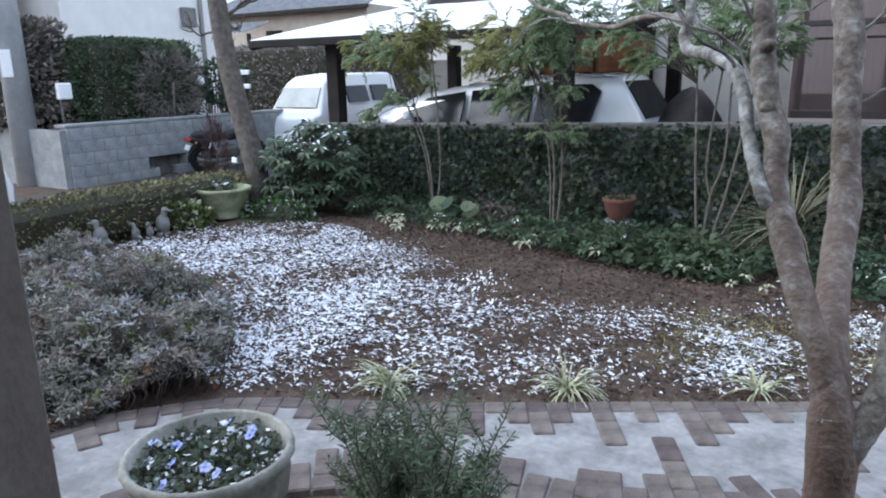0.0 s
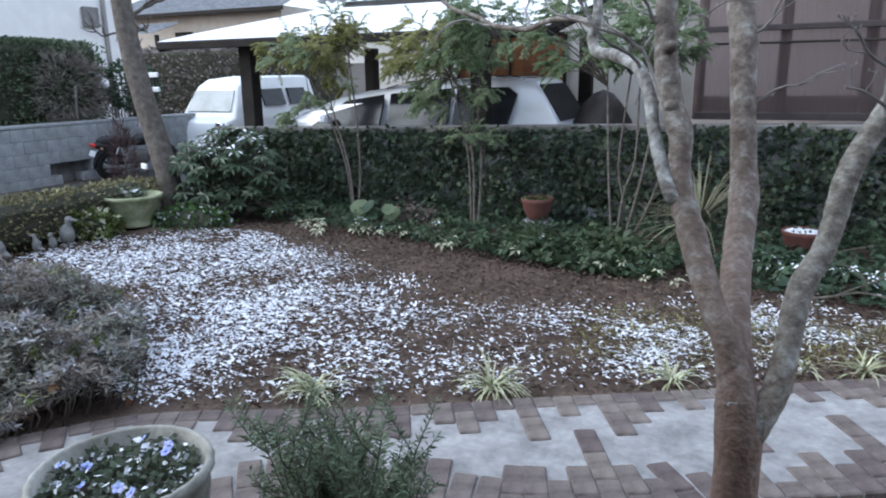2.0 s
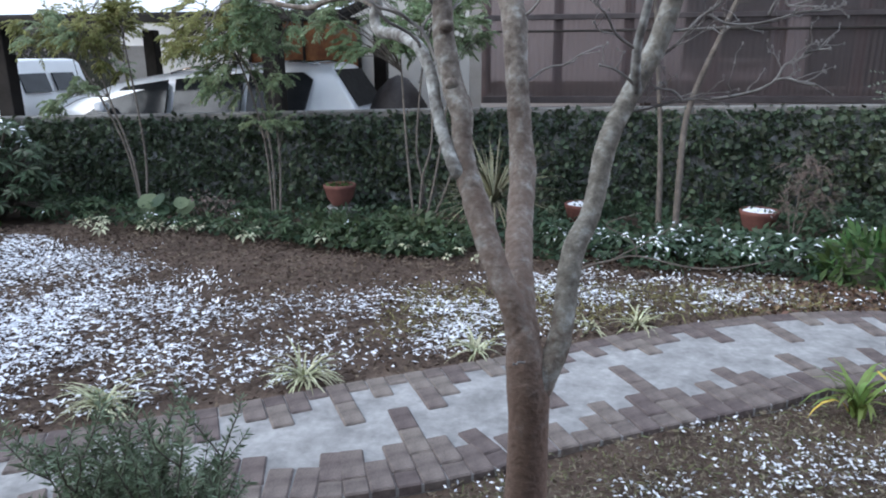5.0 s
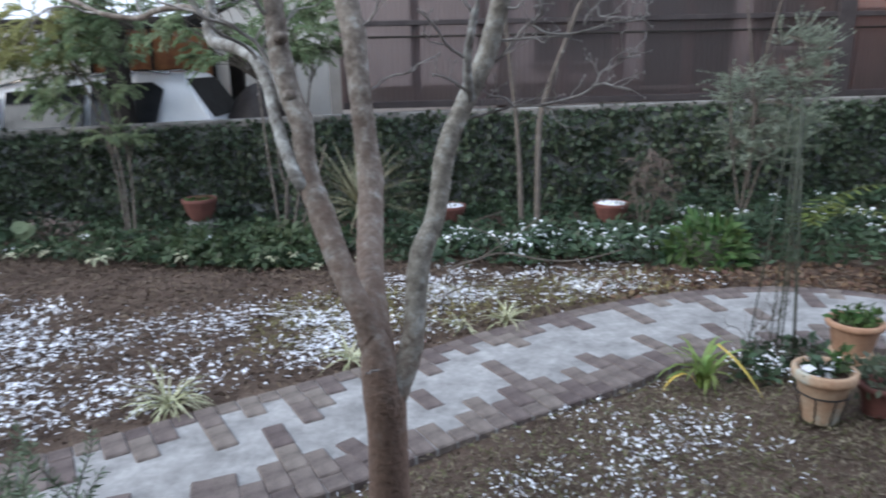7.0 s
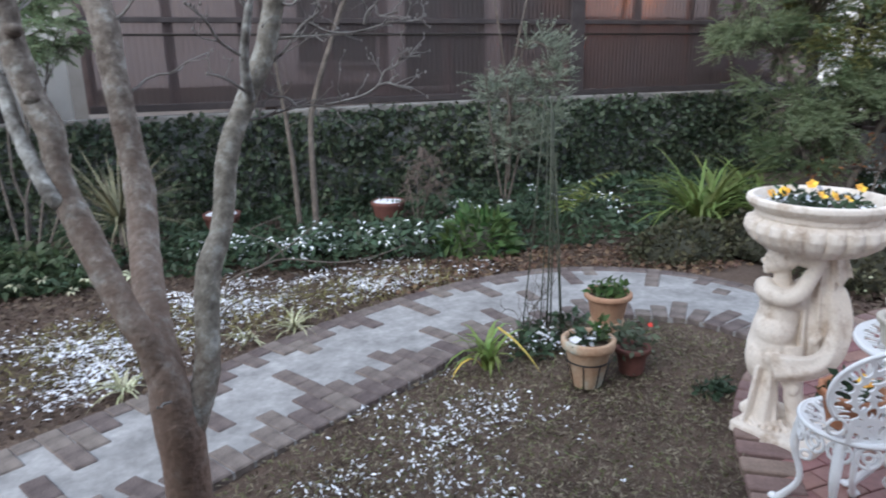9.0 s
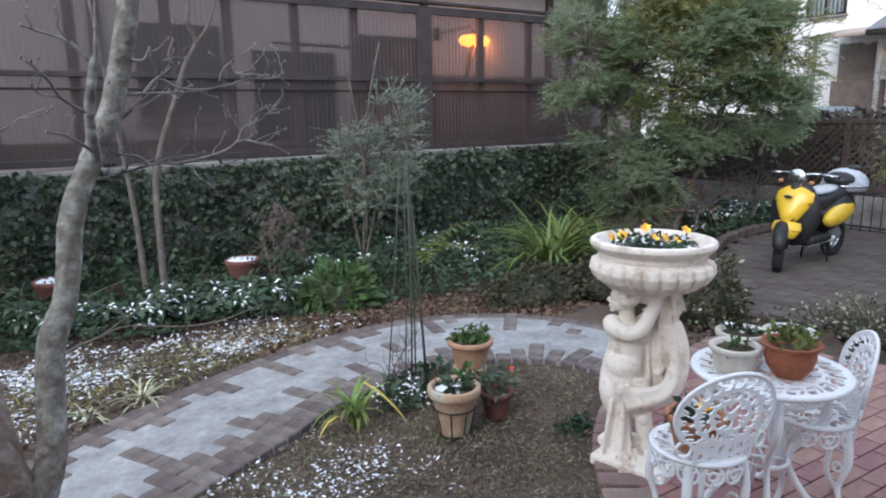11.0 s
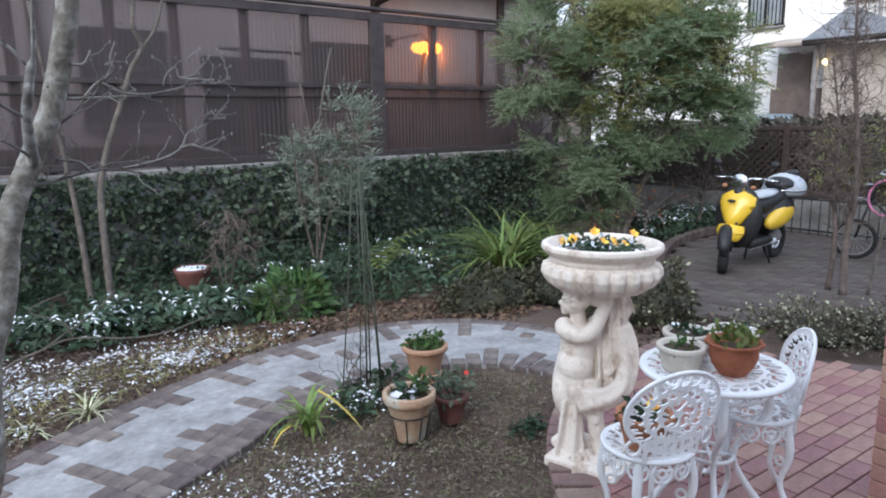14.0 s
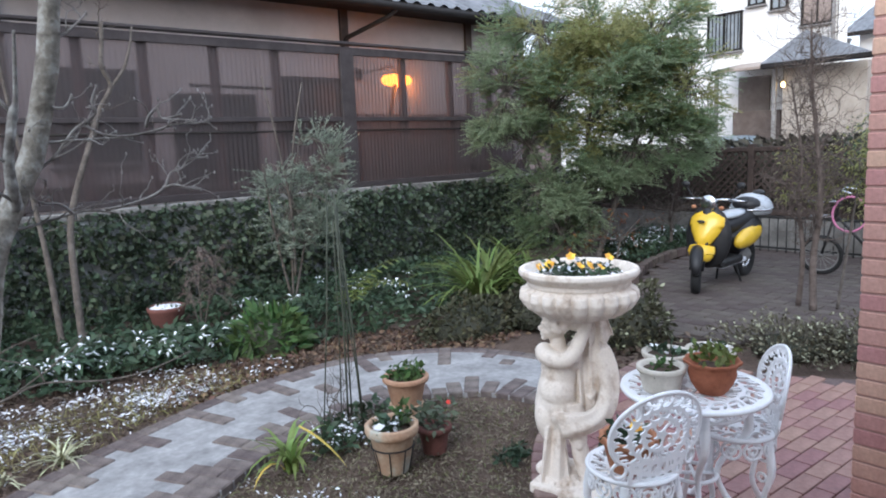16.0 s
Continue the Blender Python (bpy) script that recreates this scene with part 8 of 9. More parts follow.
def rosette(x, y, r, bands, neck=None):
    """Metal or opening on a round plate of radius r. bands: (outer, inner, openings round, swirl), as shares of the radius."""
    d, a = math.hypot(x, y) / r, math.atan2(y, x) / (2 * math.pi)
    if d > 1:
        return (1 - d) * 6
    best = 1.0
    for o, i, n, swirl in bands:
        e = (d - i) / (o - i)
        if -0.3 < e < 1.3:
            u = (a * n + swirl * e) % 1.0
            p, q = abs(2 * e - 1), abs(2 * u - 1)
            best = min(best, (p ** 3 + (q * 1.08) ** 3) - 0.86)
            k = ((u - 0.62) / 0.12) ** 2 + ((e - 0.7) / 0.26) ** 2
            if k < 1:
                best = max(best, 0.5 * (1 - k))
    return min(best, (1 - d) * 6)


def ring(b, r, z, w, n=40, squash=1.0, m=None, off=(0, 0, 0), arc=(0, 2 * math.pi)):
    pts = [Vector((r * math.cos(a), r * squash * math.sin(a), z)) for a in np.linspace(arc[0], arc[1], n + 1)]
    if m is not None:
        pts = [m @ p + Vector(off) for p in pts]
    return b.tube(pts, w, 6, False)


def cabriole(a, top, knee, ankle, foot, r=0.013):
    """A curved leg with a scroll at the knee; each stop is (distance out, height)."""
    c, s = math.cos(a), math.sin(a)
    pts = curve([(d * c, d * s, z) for d, z in (top, knee, ankle, foot)], 6)
    b = Build().tube(pts, spread([r * 1.5, r * 1.5, r, r * 0.9, r * 1.3], len(pts)), 8)
    b.ball((foot[0] * c + 0.012 * c, foot[0] * s + 0.012 * s, foot[1] + 0.004), (0.022, 0.022, 0.012), 8)
    m = Matrix.Rotation(a, 3, "Z") @ Matrix.Rotation(radians(90), 3, "X")
    ring(b, 0.028, 0, 0.007, 14, 1, m, (c * (top[0] - 0.015), s * (top[0] - 0.015), top[1] - 0.07))
    ring(b, 0.018, 0, 0.006, 12, 1, m, (c * (knee[0] - 0.04), s * (knee[0] - 0.04), knee[1] - 0.03))
    return b


TAB = (2.535, 1.91)


def build_table():
    t = thing("garden_table", "round white cast-metal garden table with a pierced top", "table", (TAB[0], TAB[1], 0.015), 12)
    t.scale = (0.91, 0.91, 1)
    part("tabletop", fretwork(lambda x, y: rosette(x, y, 0.31, ((0.92, 0.66, 20, 0.5), (0.63, 0.36, 14, -0.6), (0.33, 0.12, 7, 0.5))), 0.31, 0.31, 0.007, lambda x, y, t: (x, y, 0.616 + t), 0.008), WHITEMETAL, t)
    part("rim", ring(Build(), 0.306, 0.611, 0.012, 56), WHITEMETAL, t)
    for i in range(18):
        a = 2 * math.pi * i / 18
        m = Matrix.Rotation(a, 3, "Z") @ Matrix.Rotation(radians(90), 3, "Y")
        part("scroll", ring(ring(Build(), 0.030, 0, 0.006, 12, 1.3, m, (0.22 * math.cos(a), 0.22 * math.sin(a), 0.575)), 0.012, 0, 0.005, 8, 1.0, m, (0.22 * math.cos(a), 0.22 * math.sin(a), 0.575)), WHITEMETAL, t)
    part("upper_hoop", ring(Build(), 0.22, 0.605, 0.008, 40), WHITEMETAL, t)
    part("lower_hoop", ring(Build(), 0.22, 0.54, 0.007, 40), WHITEMETAL, t)
    for i in range(4):
        part("leg", cabriole(2 * math.pi * i / 4 + 0.5, (0.20, 0.60), (0.23, 0.44), (0.10, 0.25), (0.25, 0.012), 0.014), WHITEMETAL, t)
    part("stretcher_hoop", ring(Build(), 0.10, 0.25, 0.009, 24), WHITEMETAL, t)
    for i in range(2):
        a = math.pi * i / 2 + 0.5
        part("stretcher", Build().tube([(-0.1 * math.cos(a), -0.1 * math.sin(a), 0.25), (0.1 * math.cos(a), 0.1 * math.sin(a), 0.25)], 0.008, 6), WHITEMETAL, t)


def shell_back(x, y):
    """The fretted shell: an egg-shaped plate with rings of openings, drawn in to a neck between two scrolls."""
    body = rosette(x / 0.195, (y - 0.155) / 0.138, 1.0, ((0.93, 0.66, 22, 0.5), (0.61, 0.40, 15, -0.4), (0.36, 0.08, 5, 0.3)))
    neck = min((0.115 - abs(x)) / 0.02, (0.075 - y) / 0.02, (y + 0.004) / 0.02)
    slots = abs(((x / 0.036) % 1.0) - 0.5) * 2 - 0.55 if 0.012 < y < 0.06 else 1.0
    notch = 1.0 - (((abs(x) - 0.152) / 0.034) ** 2 + ((y - 0.045) / 0.034) ** 2)
    return min(max(body, min(neck, slots * 0.5)), -notch if notch > -0.6 else 1.0)


def build_chair(at, rz):
    """A chair that faces +y of its own."""
    t = thing("garden_chair", "white cast-metal garden chair with a pierced shell back", "chair", at, rz, "garden chairs")
    part("seat", fretwork(lambda x, y: rosette(x, y, 0.17, ((0.90, 0.58, 14, 0.5), (0.54, 0.16, 8, -0.5))), 0.17, 0.17, 0.007, lambda x, y, k: (x, y, 0.401 + k), 0.009), WHITEMETAL, t)
    part("seat_rim", ring(Build(), 0.164, 0.40, 0.010, 36), WHITEMETAL, t)
    for i in range(12):
        a = 2 * math.pi * (i + 0.5) / 12
        m = Matrix.Rotation(a, 3, "Z") @ Matrix.Rotation(radians(90), 3, "Y")
        c = (0.157 * math.cos(a), 0.157 * math.sin(a), 0.355)
        sc = ring(ring(Build(), 0.036, 0, 0.006, 14, 1.0, m, c), 0.016, 0, 0.006, 10, 1.0, m, c)
        for k in range(3):
            aa = 2 * math.pi * k / 3
            sc.tube([m @ Vector((0.016 * math.cos(aa), 0.016 * math.sin(aa), 0)) + Vector(c), m @ Vector((0.036 * math.cos(aa), 0.036 * math.sin(aa), 0)) + Vector(c)], 0.006, 5)
        part("scroll", sc, WHITEMETAL, t)
    for i in range(4):
        part("leg", cabriole(math.pi / 4 + i * math.pi / 2, (0.15, 0.39), (0.17, 0.25), (0.14, 0.12), (0.205, 0.008), 0.012), WHITEMETAL, t)
    def lean(x, y, k):
        return (x, -0.145 - 0.17 * y + 0.9 * x * x + k, 0.405 + 1.16 * y)
    bk = part("backrest", fretwork(shell_back, 0.2, 0.30, 0.0055, lean, 0.008), WHITEMETAL, t)
    edge = Build().tube([lean(0.192 * math.cos(a), 0.155 + 0.135 * math.sin(a), 0) for a in np.linspace(-0.62, math.pi + 0.62, 44)], 0.0075, 7)
    for sg in (-1, 1):
        edge.tube([lean(sg * (0.150 + 0.026 * math.cos(a)), 0.050 + 0.026 * math.sin(a), 0) for a in np.linspace(0, 2 * math.pi, 15)], 0.0065, 6, False)
    part("scrolled_edge", edge, WHITEMETAL, bk)


build_table()
build_chair((2.165, 1.95, 0.015), -20)
build_chair((2.762, 1.854, 0.015), 38)
pot("cream_bowl", "small cream ceramic bowl with seedlings on the table", (2.40, 1.975, 0.64), 0.09, 0.10, 0.8, CERAMIC, 0.006, "cream bowls")
bedding("seedlings", "small green seedlings in a cream bowl", (2.40, 1.975, 0.715), 0.06, 26, 0.04, GREEN, 251, 0.03)
pot("cream_bowl", "cream ceramic bowl with small plants on the table", (2.575, 2.06, 0.64), 0.096, 0.10, 0.8, CERAMIC, 0.006, "cream bowls")
bedding("seedlings", "small green plants in a cream bowl", (2.575, 2.06, 0.715), 0.07, 40, 0.04, DARKGREEN, 252, 0.03, 6)
pot("cream_bowl", "cream ceramic bowl with frosted plants behind the clay bowl", (2.73, 1.95, 0.64), 0.096, 0.10, 0.8, CERAMIC, 0.006, "cream bowls")
bedding("seedlings", "frosted plants in the cream bowl", (2.73, 1.95, 0.715), 0.07, 50, 0.04, DARKGREEN, 253, 0.03, 20)
clay = thing("clay_bowl", "round terracotta bowl with a wavy rim on the table", "pot", (2.505, 1.82, 0.64))
part("body", Build().lathe([(0.05, 0.0), (0.055, 0.006), (0.078, 0.04), (0.090, 0.075), (0.088, 0.102), (0.091, 0.112), (0.104, 0.122), (0.106, 0.130), (0.098, 0.131), (0.084, 0.11)], (0, 0, 0), 54, lambda a, i: 1 + (0.035 * math.sin(9 * a) if 5 <= i <= 8 else 0)), mat("red_clay", (0.26, 0.088, 0.045), (0.36, 0.135, 0.072), 5, 0.8, 0.3, 60), clay)
part("compost", Build().lathe([(0.083, 0.10), (0.083, 0.107), (0.01, 0.114)], (0, 0, 0), 20), SOIL, clay)
bedding("trailing_plant", "yellow-green trailing plant in the terracotta bowl", (2.505, 1.82, 0.75), 0.085, 80, 0.04, LIME, 254, 0.06)
pot("ribbed_pot", "ribbed terracotta pot standing on a garden chair", (2.115, 1.93, 0.425), 0.10, 0.13, 0.7, TERRA, 0.006, wavy=24)
bedding("chair_pansy", "green leaves and a yellow pansy in the pot on the chair", (2.115, 1.93, 0.52), 0.08, 60, 0.05, DARKGREEN, 255, 0.05, 6, YPETAL, 1, 0.026)

# ---- yellow scooter on the drive ----
def build_scooter():
    t = thing("scooter", "yellow and black motor scooter with a silver top box", "scooter")
    t.matrix_basis = pose(7.27, 4.27, 0.0, -1.5, 0, 183.5)
    F = (0.60, 0.0, 0.22)
    steer = Matrix.Rotation(radians(24), 3, "Z")
    wheel(t, F, 0.185, 0.05, steer)
    wheel(t, (-0.60, 0, 0.22), 0.185, 0.05, I3)
    part("front_mudguard", Build().tube([steer @ Vector((0.235 * math.cos(a), 0, 0.235 * math.sin(a))) + Vector(F) for a in np.linspace(0.1, 2.3, 9)], [0.03, 0.055, 0.065, 0.068, 0.068, 0.066, 0.06, 0.05, 0.03], 10), BLACK, t)
    part("fork", Build().tube([(0.60, 0.06, 0.24), (0.47, 0.05, 0.62)], 0.02, 8).tube([(0.60, -0.06, 0.24), (0.47, -0.05, 0.62)], 0.02, 8), BLACK, t)
    # front shield: an upper and a lower yellow shell
    def shell(z0, z1, wide, x0, lean, depth):
        b = Build()
        vs, fs = [], []
        nu, nv = 14, 12
        for back in (0, 1):
            for j in range(nv + 1):
                v = j / nv
                w = float(np.interp(v, [k / (len(wide) - 1) for k in range(len(wide))], wide))
                for i in range(nu + 1):
                    u = -1 + 2 * i / nu
                    bulge = depth * (1 - u * u) * (1 - (2 * v - 1) ** 4)
                    z = z0 + (z1 - z0) * v - 0.02 * u * u * (1 if v > 0.5 else -1)
                    vs.append((x0 - lean * (z - z0) - 0.05 * u * u + (bulge if not back else -0.03), u * w, z))
        k = (nu + 1) * (nv + 1)
        for back in (0, 1):
            for j in range(nv):
                for i in range(nu):
                    a = back * k + j * (nu + 1) + i
                    q = (a, a + 1, a + nu + 2, a + nu + 1)
                    fs.append(q if not back else q[::-1])
        ringv = [i for i in range(nu + 1)] + [j * (nu + 1) + nu for j in range(1, nv + 1)] + [nv * (nu + 1) + i for i in range(nu - 1, -1, -1)] + [j * (nu + 1) for j in range(nv - 1, 0, -1)]
        for a, c in zip(ringv, ringv[1:] + ringv[:1]):
            fs.append((a, a + k, c + k, c))
        return b.add(vs, fs, True)

    part("front_shield", shell(0.49, 0.85, (0.085, 0.12, 0.155, 0.178, 0.188, 0.184, 0.15), 0.53, 0.36, 0.05), YELLOW, t)
    part("nose_panel", shell(0.32, 0.51, (0.10, 0.13, 0.145, 0.145, 0.13), 0.585, 0.22, 0.05), YELLOW, t)
    part("emblem", Build().ball((0.535, 0.0, 0.75), (0.02, 0.045, 0.018), 10), BLACK, t)
    part("leg_shield", Build().ball((0.35, 0, 0.57), (0.09, 0.25, 0.34), 18), BLACK, t)
    part("footboard", Build().box((0.05, 0, 0.28), (0.52, 0.32, 0.09), None, 0.03), BLACK, t)
    part("under_panel", Build().box((-0.1, 0, 0.24), (0.6, 0.24, 0.06), None, 0.02), SILVERCAR, t)
    # rear body
    rb = Build().tube(curve([(-0.12, 0, 0.42), (-0.35, 0, 0.52), (-0.62, 0, 0.56), (-0.86, 0, 0.58)], 5), spread([0.15, 0.19, 0.20, 0.16, 0.07], 16), 16)
    part("rear_body", rb, BLACK, t)
    for s in (-1, 1):
        sp = Build().ball((-0.34, s * 0.14, 0.51), (0.34, 0.08, 0.115), 16, Matrix.Rotation(radians(9), 3, "Y"))
        part("side_panel", sp, YELLOW, t)
        part("mirror", Build().ball((0.30, s * 0.30, 1.12), (0.02, 0.05, 0.035), 10).tube([(0.32, s * 0.2, 0.97), (0.30, s * 0.29, 1.10)], 0.006, 6), BLACK, t)
        part("grip", Build().tube([(0.28, s * 0.2, 0.965), (0.25, s * 0.35, 0.955)], 0.018, 8), BLACK, t)
        part("brake_lever", Build().tube([(0.33, s * 0.18, 0.97), (0.32, s * 0.36, 0.96)], 0.007, 6), CHROME, t)
        part("turn_signal", Build().ball((0.40, s * 0.15, 0.89), (0.025, 0.028, 0.02), 10), TERRA, t)
    part("seat", Build().tube(curve([(0.06, 0, 0.63), (-0.25, 0, 0.66), (-0.56, 0, 0.68), (-0.70, 0, 0.67)], 5), spread([0.07, 0.125, 0.135, 0.12, 0.06], 16), 14), BLACK, t)
    part("seat_snow", Build().ball((-0.20, 0, 0.765), (0.27, 0.12, 0.04), 14, Matrix.Rotation(radians(5), 3, "Y")), BOXGREY, t, "pale frosted top of the seat")
    part("steering_head", Build().tube([(0.44, 0, 0.66), (0.31, 0, 0.95)], [0.07, 0.06], 12), BLACK, t)
    part("handlebar", Build().tube(curve([(0.26, -0.33, 0.955), (0.32, -0.12, 0.97), (0.33, 0, 0.95), (0.32, 0.12, 0.97), (0.26, 0.33, 0.955)], 4), 0.014, 8), CHROME, t)
    hl = Build().lathe([(0.02, -0.05), (0.07, -0.04), (0.085, 0.02), (0.09, 0.035), (0.08, 0.045), (0.02, 0.05)], (0, 0, 0), 20)
    hm = Matrix.Rotation(radians(90), 3, "Y")
    hl.v = [tuple(hm @ Vector(p) + Vector((0.36, 0, 0.93))) for p in hl.v]
    part("headlight", hl, CHROME, t)
    bx = Build().ball((-0.74, 0, 0.79), (0.24, 0.23, 0.17), 22)
    bx.v = [(x, y, max(z, 0.715)) for x, y, z in bx.v]
    part("top_box", bx, BOXGREY, t, "rounded silver top box")
    part("top_box_window", Build().ball((-0.62, 0.0, 0.835), (0.14, 0.17, 0.095), 16), BLACK, t, "dark front panel of the top box")
    part("top_box_rim", Build().tube([(-0.74 + 0.245 * math.cos(a), 0.235 * math.sin(a), 0.78) for a in np.linspace(0, 2 * math.pi, 33)], 0.012, 6, False), CHROME, t)
    part("top_box_knob", Build().ball((-0.80, 0.05, 0.955), (0.09, 0.07, 0.04), 12), BLACK, t)
    part("carrier", Build().box((-0.72, 0, 0.705), (0.3, 0.16, 0.04), None, 0.01), BLACK, t)
    part("exhaust", Build().tube([(-0.2, -0.16, 0.24), (-0.5, -0.17, 0.24), (-0.82, -0.17, 0.30)], [0.02, 0.045, 0.05], 10), CHROME, t)
    part("engine", Build().ball((-0.45, 0.0, 0.27), (0.2, 0.12, 0.10), 12), CAP, t)
    part("stand_leg", Build().tube([(-0.15, 0.1, 0.2), (-0.2, 0.14, 0.01)], 0.012, 6), BLACK, t)
    part("stand_leg", Build().tube([(-0.15, -0.1, 0.2), (-0.2, -0.14, 0.01)], 0.012, 6), BLACK, t)


build_scooter()

# ---- bicycle with a pink cable lock ----
bike = thing("bicycle", "dark bicycle with a pink cable lock on its handlebar", "bicycle", (8.40, 3.66, 0.0), -80)
wheel(bike, (0.0, 0, 0.23), 0.205, 0.024, I3, CAP, 16)
wheel(bike, (0.98, 0, 0.23), 0.205, 0.024, I3, CAP, 16)
for nm, pts, r in (("fork", [(0, 0, 0.23), (0.13, 0, 0.70)], 0.014), ("down_tube", [(0.15, 0, 0.68), (0.5, 0, 0.28)], 0.016), ("seat_tube", [(0.5, 0, 0.28), (0.62, 0, 0.80)], 0.015), ("chain_stay", [(0.5, 0, 0.26), (0.98, 0, 0.23)], 0.011), ("seat_stay", [(0.6, 0, 0.68), (0.98, 0, 0.23)], 0.009), ("head_tube", [(0.12, 0, 0.64), (0.2, 0, 0.95)], 0.017)):
    part(nm, Build().tube(pts, r, 8), BLACK, bike)
part("handlebar", Build().tube(curve([(0.32, -0.27, 0.96), (0.18, -0.2, 0.99), (0.2, 0, 0.94), (0.18, 0.2, 0.99), (0.32, 0.27, 0.96)], 4), 0.011, 6), CHROME, bike)
part("saddle", Build().ball((0.64, 0, 0.83), (0.13, 0.08, 0.04), 12), BLACK, bike)
part("basket", ring(ring(Build(), 0.15, 0.85, 0.006, 20, 0.8, None), 0.13, 0.68, 0.006, 20, 0.8), CHROME, bike)
part("cable_lock", Build().tube([(0.29 + 0.17 * math.cos(a), -0.12 + 0.02 * math.sin(a), 0.72 + 0.19 * math.sin(a)) for a in np.linspace(0, 2 * math.pi, 29)], 0.012, 8, False), PINK, bike)


# ---- leaf litter and snow on the beds ----
SNOWY = [(-6.2, 4.75), (-5.9, 5.3), (-5.3, 6.1), (-4.9, 6.35), (-4.3, 6.15), (-3.5, 5.6), (-2.6, 5.05), (-1.9, 4.75), (-1.2, 4.95), (-0.6, 5.15), (0.2, 5.35), (1.3, 5.55), (2.0, 5.45), (1.8, 5.0),
         (0.64, 4.48), (-0.33, 4.0), (-0.9, 3.72), (-1.6, 3.38), (-2.75, 2.82), (-3.3, 3.45), (-3.8, 3.95), (-4.8, 4.2), (-5.6, 4.45)]


def scatter(poly, n, rng, soft=0.0):
    xs, ys = [p[0] for p in poly], [p[1] for p in poly]
    x, y = rng.uniform(min(xs), max(xs), n * 4), rng.uniform(min(ys), max(ys), n * 4)
    m = inside(poly, x + rng.normal(0, soft, n * 4), y + rng.normal(0, soft, n * 4)) & ~inside(PATH_POLY, x, y)
    return x[m][:n], y[m][:n]


def flakes(name, label, poly, n, size, wide, material, seed, lift, weight=None, tilt=0.25, category="leaf litter"):
    rng = np.random.default_rng(seed)
    x, y = scatter(poly, n, rng, 0.18 if material is SNOW else 0.06)
    if weight is snowy:
        gap = np.sqrt(((x[:, None] - FARP[None, :, 0]) ** 2 + (y[:, None] - FARP[None, :, 1]) ** 2).min(1))
        ok = gap > 0.17 + rng.normal(0, 0.05, len(x))
        x, y = x[ok], y[ok]
    if weight is not None:
        w = np.array([weight(a, b) for a, b in zip(x, y)])
        k = rng.uniform(0, 1, len(x)) < w
        x, y = x[k], y[k]
    z = np.array([0.03 * noise.noise((a * 1.1, b * 1.1, 0)) for a, b in zip(x, y)]) - 0.02 + lift + rng.uniform(0, 0.02, len(x))
    out = np.stack([rng.normal(size=len(x)), rng.normal(size=len(x)), rng.normal(0, tilt, len(x))], 1)
    ob = part(name, leaves(np.stack([x, y, z], 1), out, size, size * wide, rng, 0.1), material, None, label, "stuff")
    ob["category"] = category
    return ob


def snowy(a, b):
    left = 1.0 if a < -3.0 else 1.0 - 0.5 * min(1.0, (a + 3.0) / 1.6)
    if a > -0.9:
        left = 0.46 + 0.9 * noise.noise((a * 1.7, b * 2.4, 23))
    return left * (0.75 + 1.1 * noise.noise((a * 1.5, b * 1.5, 11)) + 0.5 * noise.noise((a * 6, b * 6, 5)))


FARP = np.array([(p.x, p.y) for p in FAR])


BEDS = [(-6.3, 4.6), (-5.5, 6.6), (-3.5, 6.9), (-0.5, 6.5), (2.5, 6.0), (4.4, 5.2), (3.9, 4.7), (2.6, 5.0), (0.6, 4.4), (-1.0, 3.6), (-2.5, 2.9), (-3.2, 3.6), (-4.5, 4.3)]
flakes("leaf_litter", "dark dead leaves strewn over the soil", BEDS, 20000, 0.036, 0.45, DRY, 301, 0.012, None, 0.35)


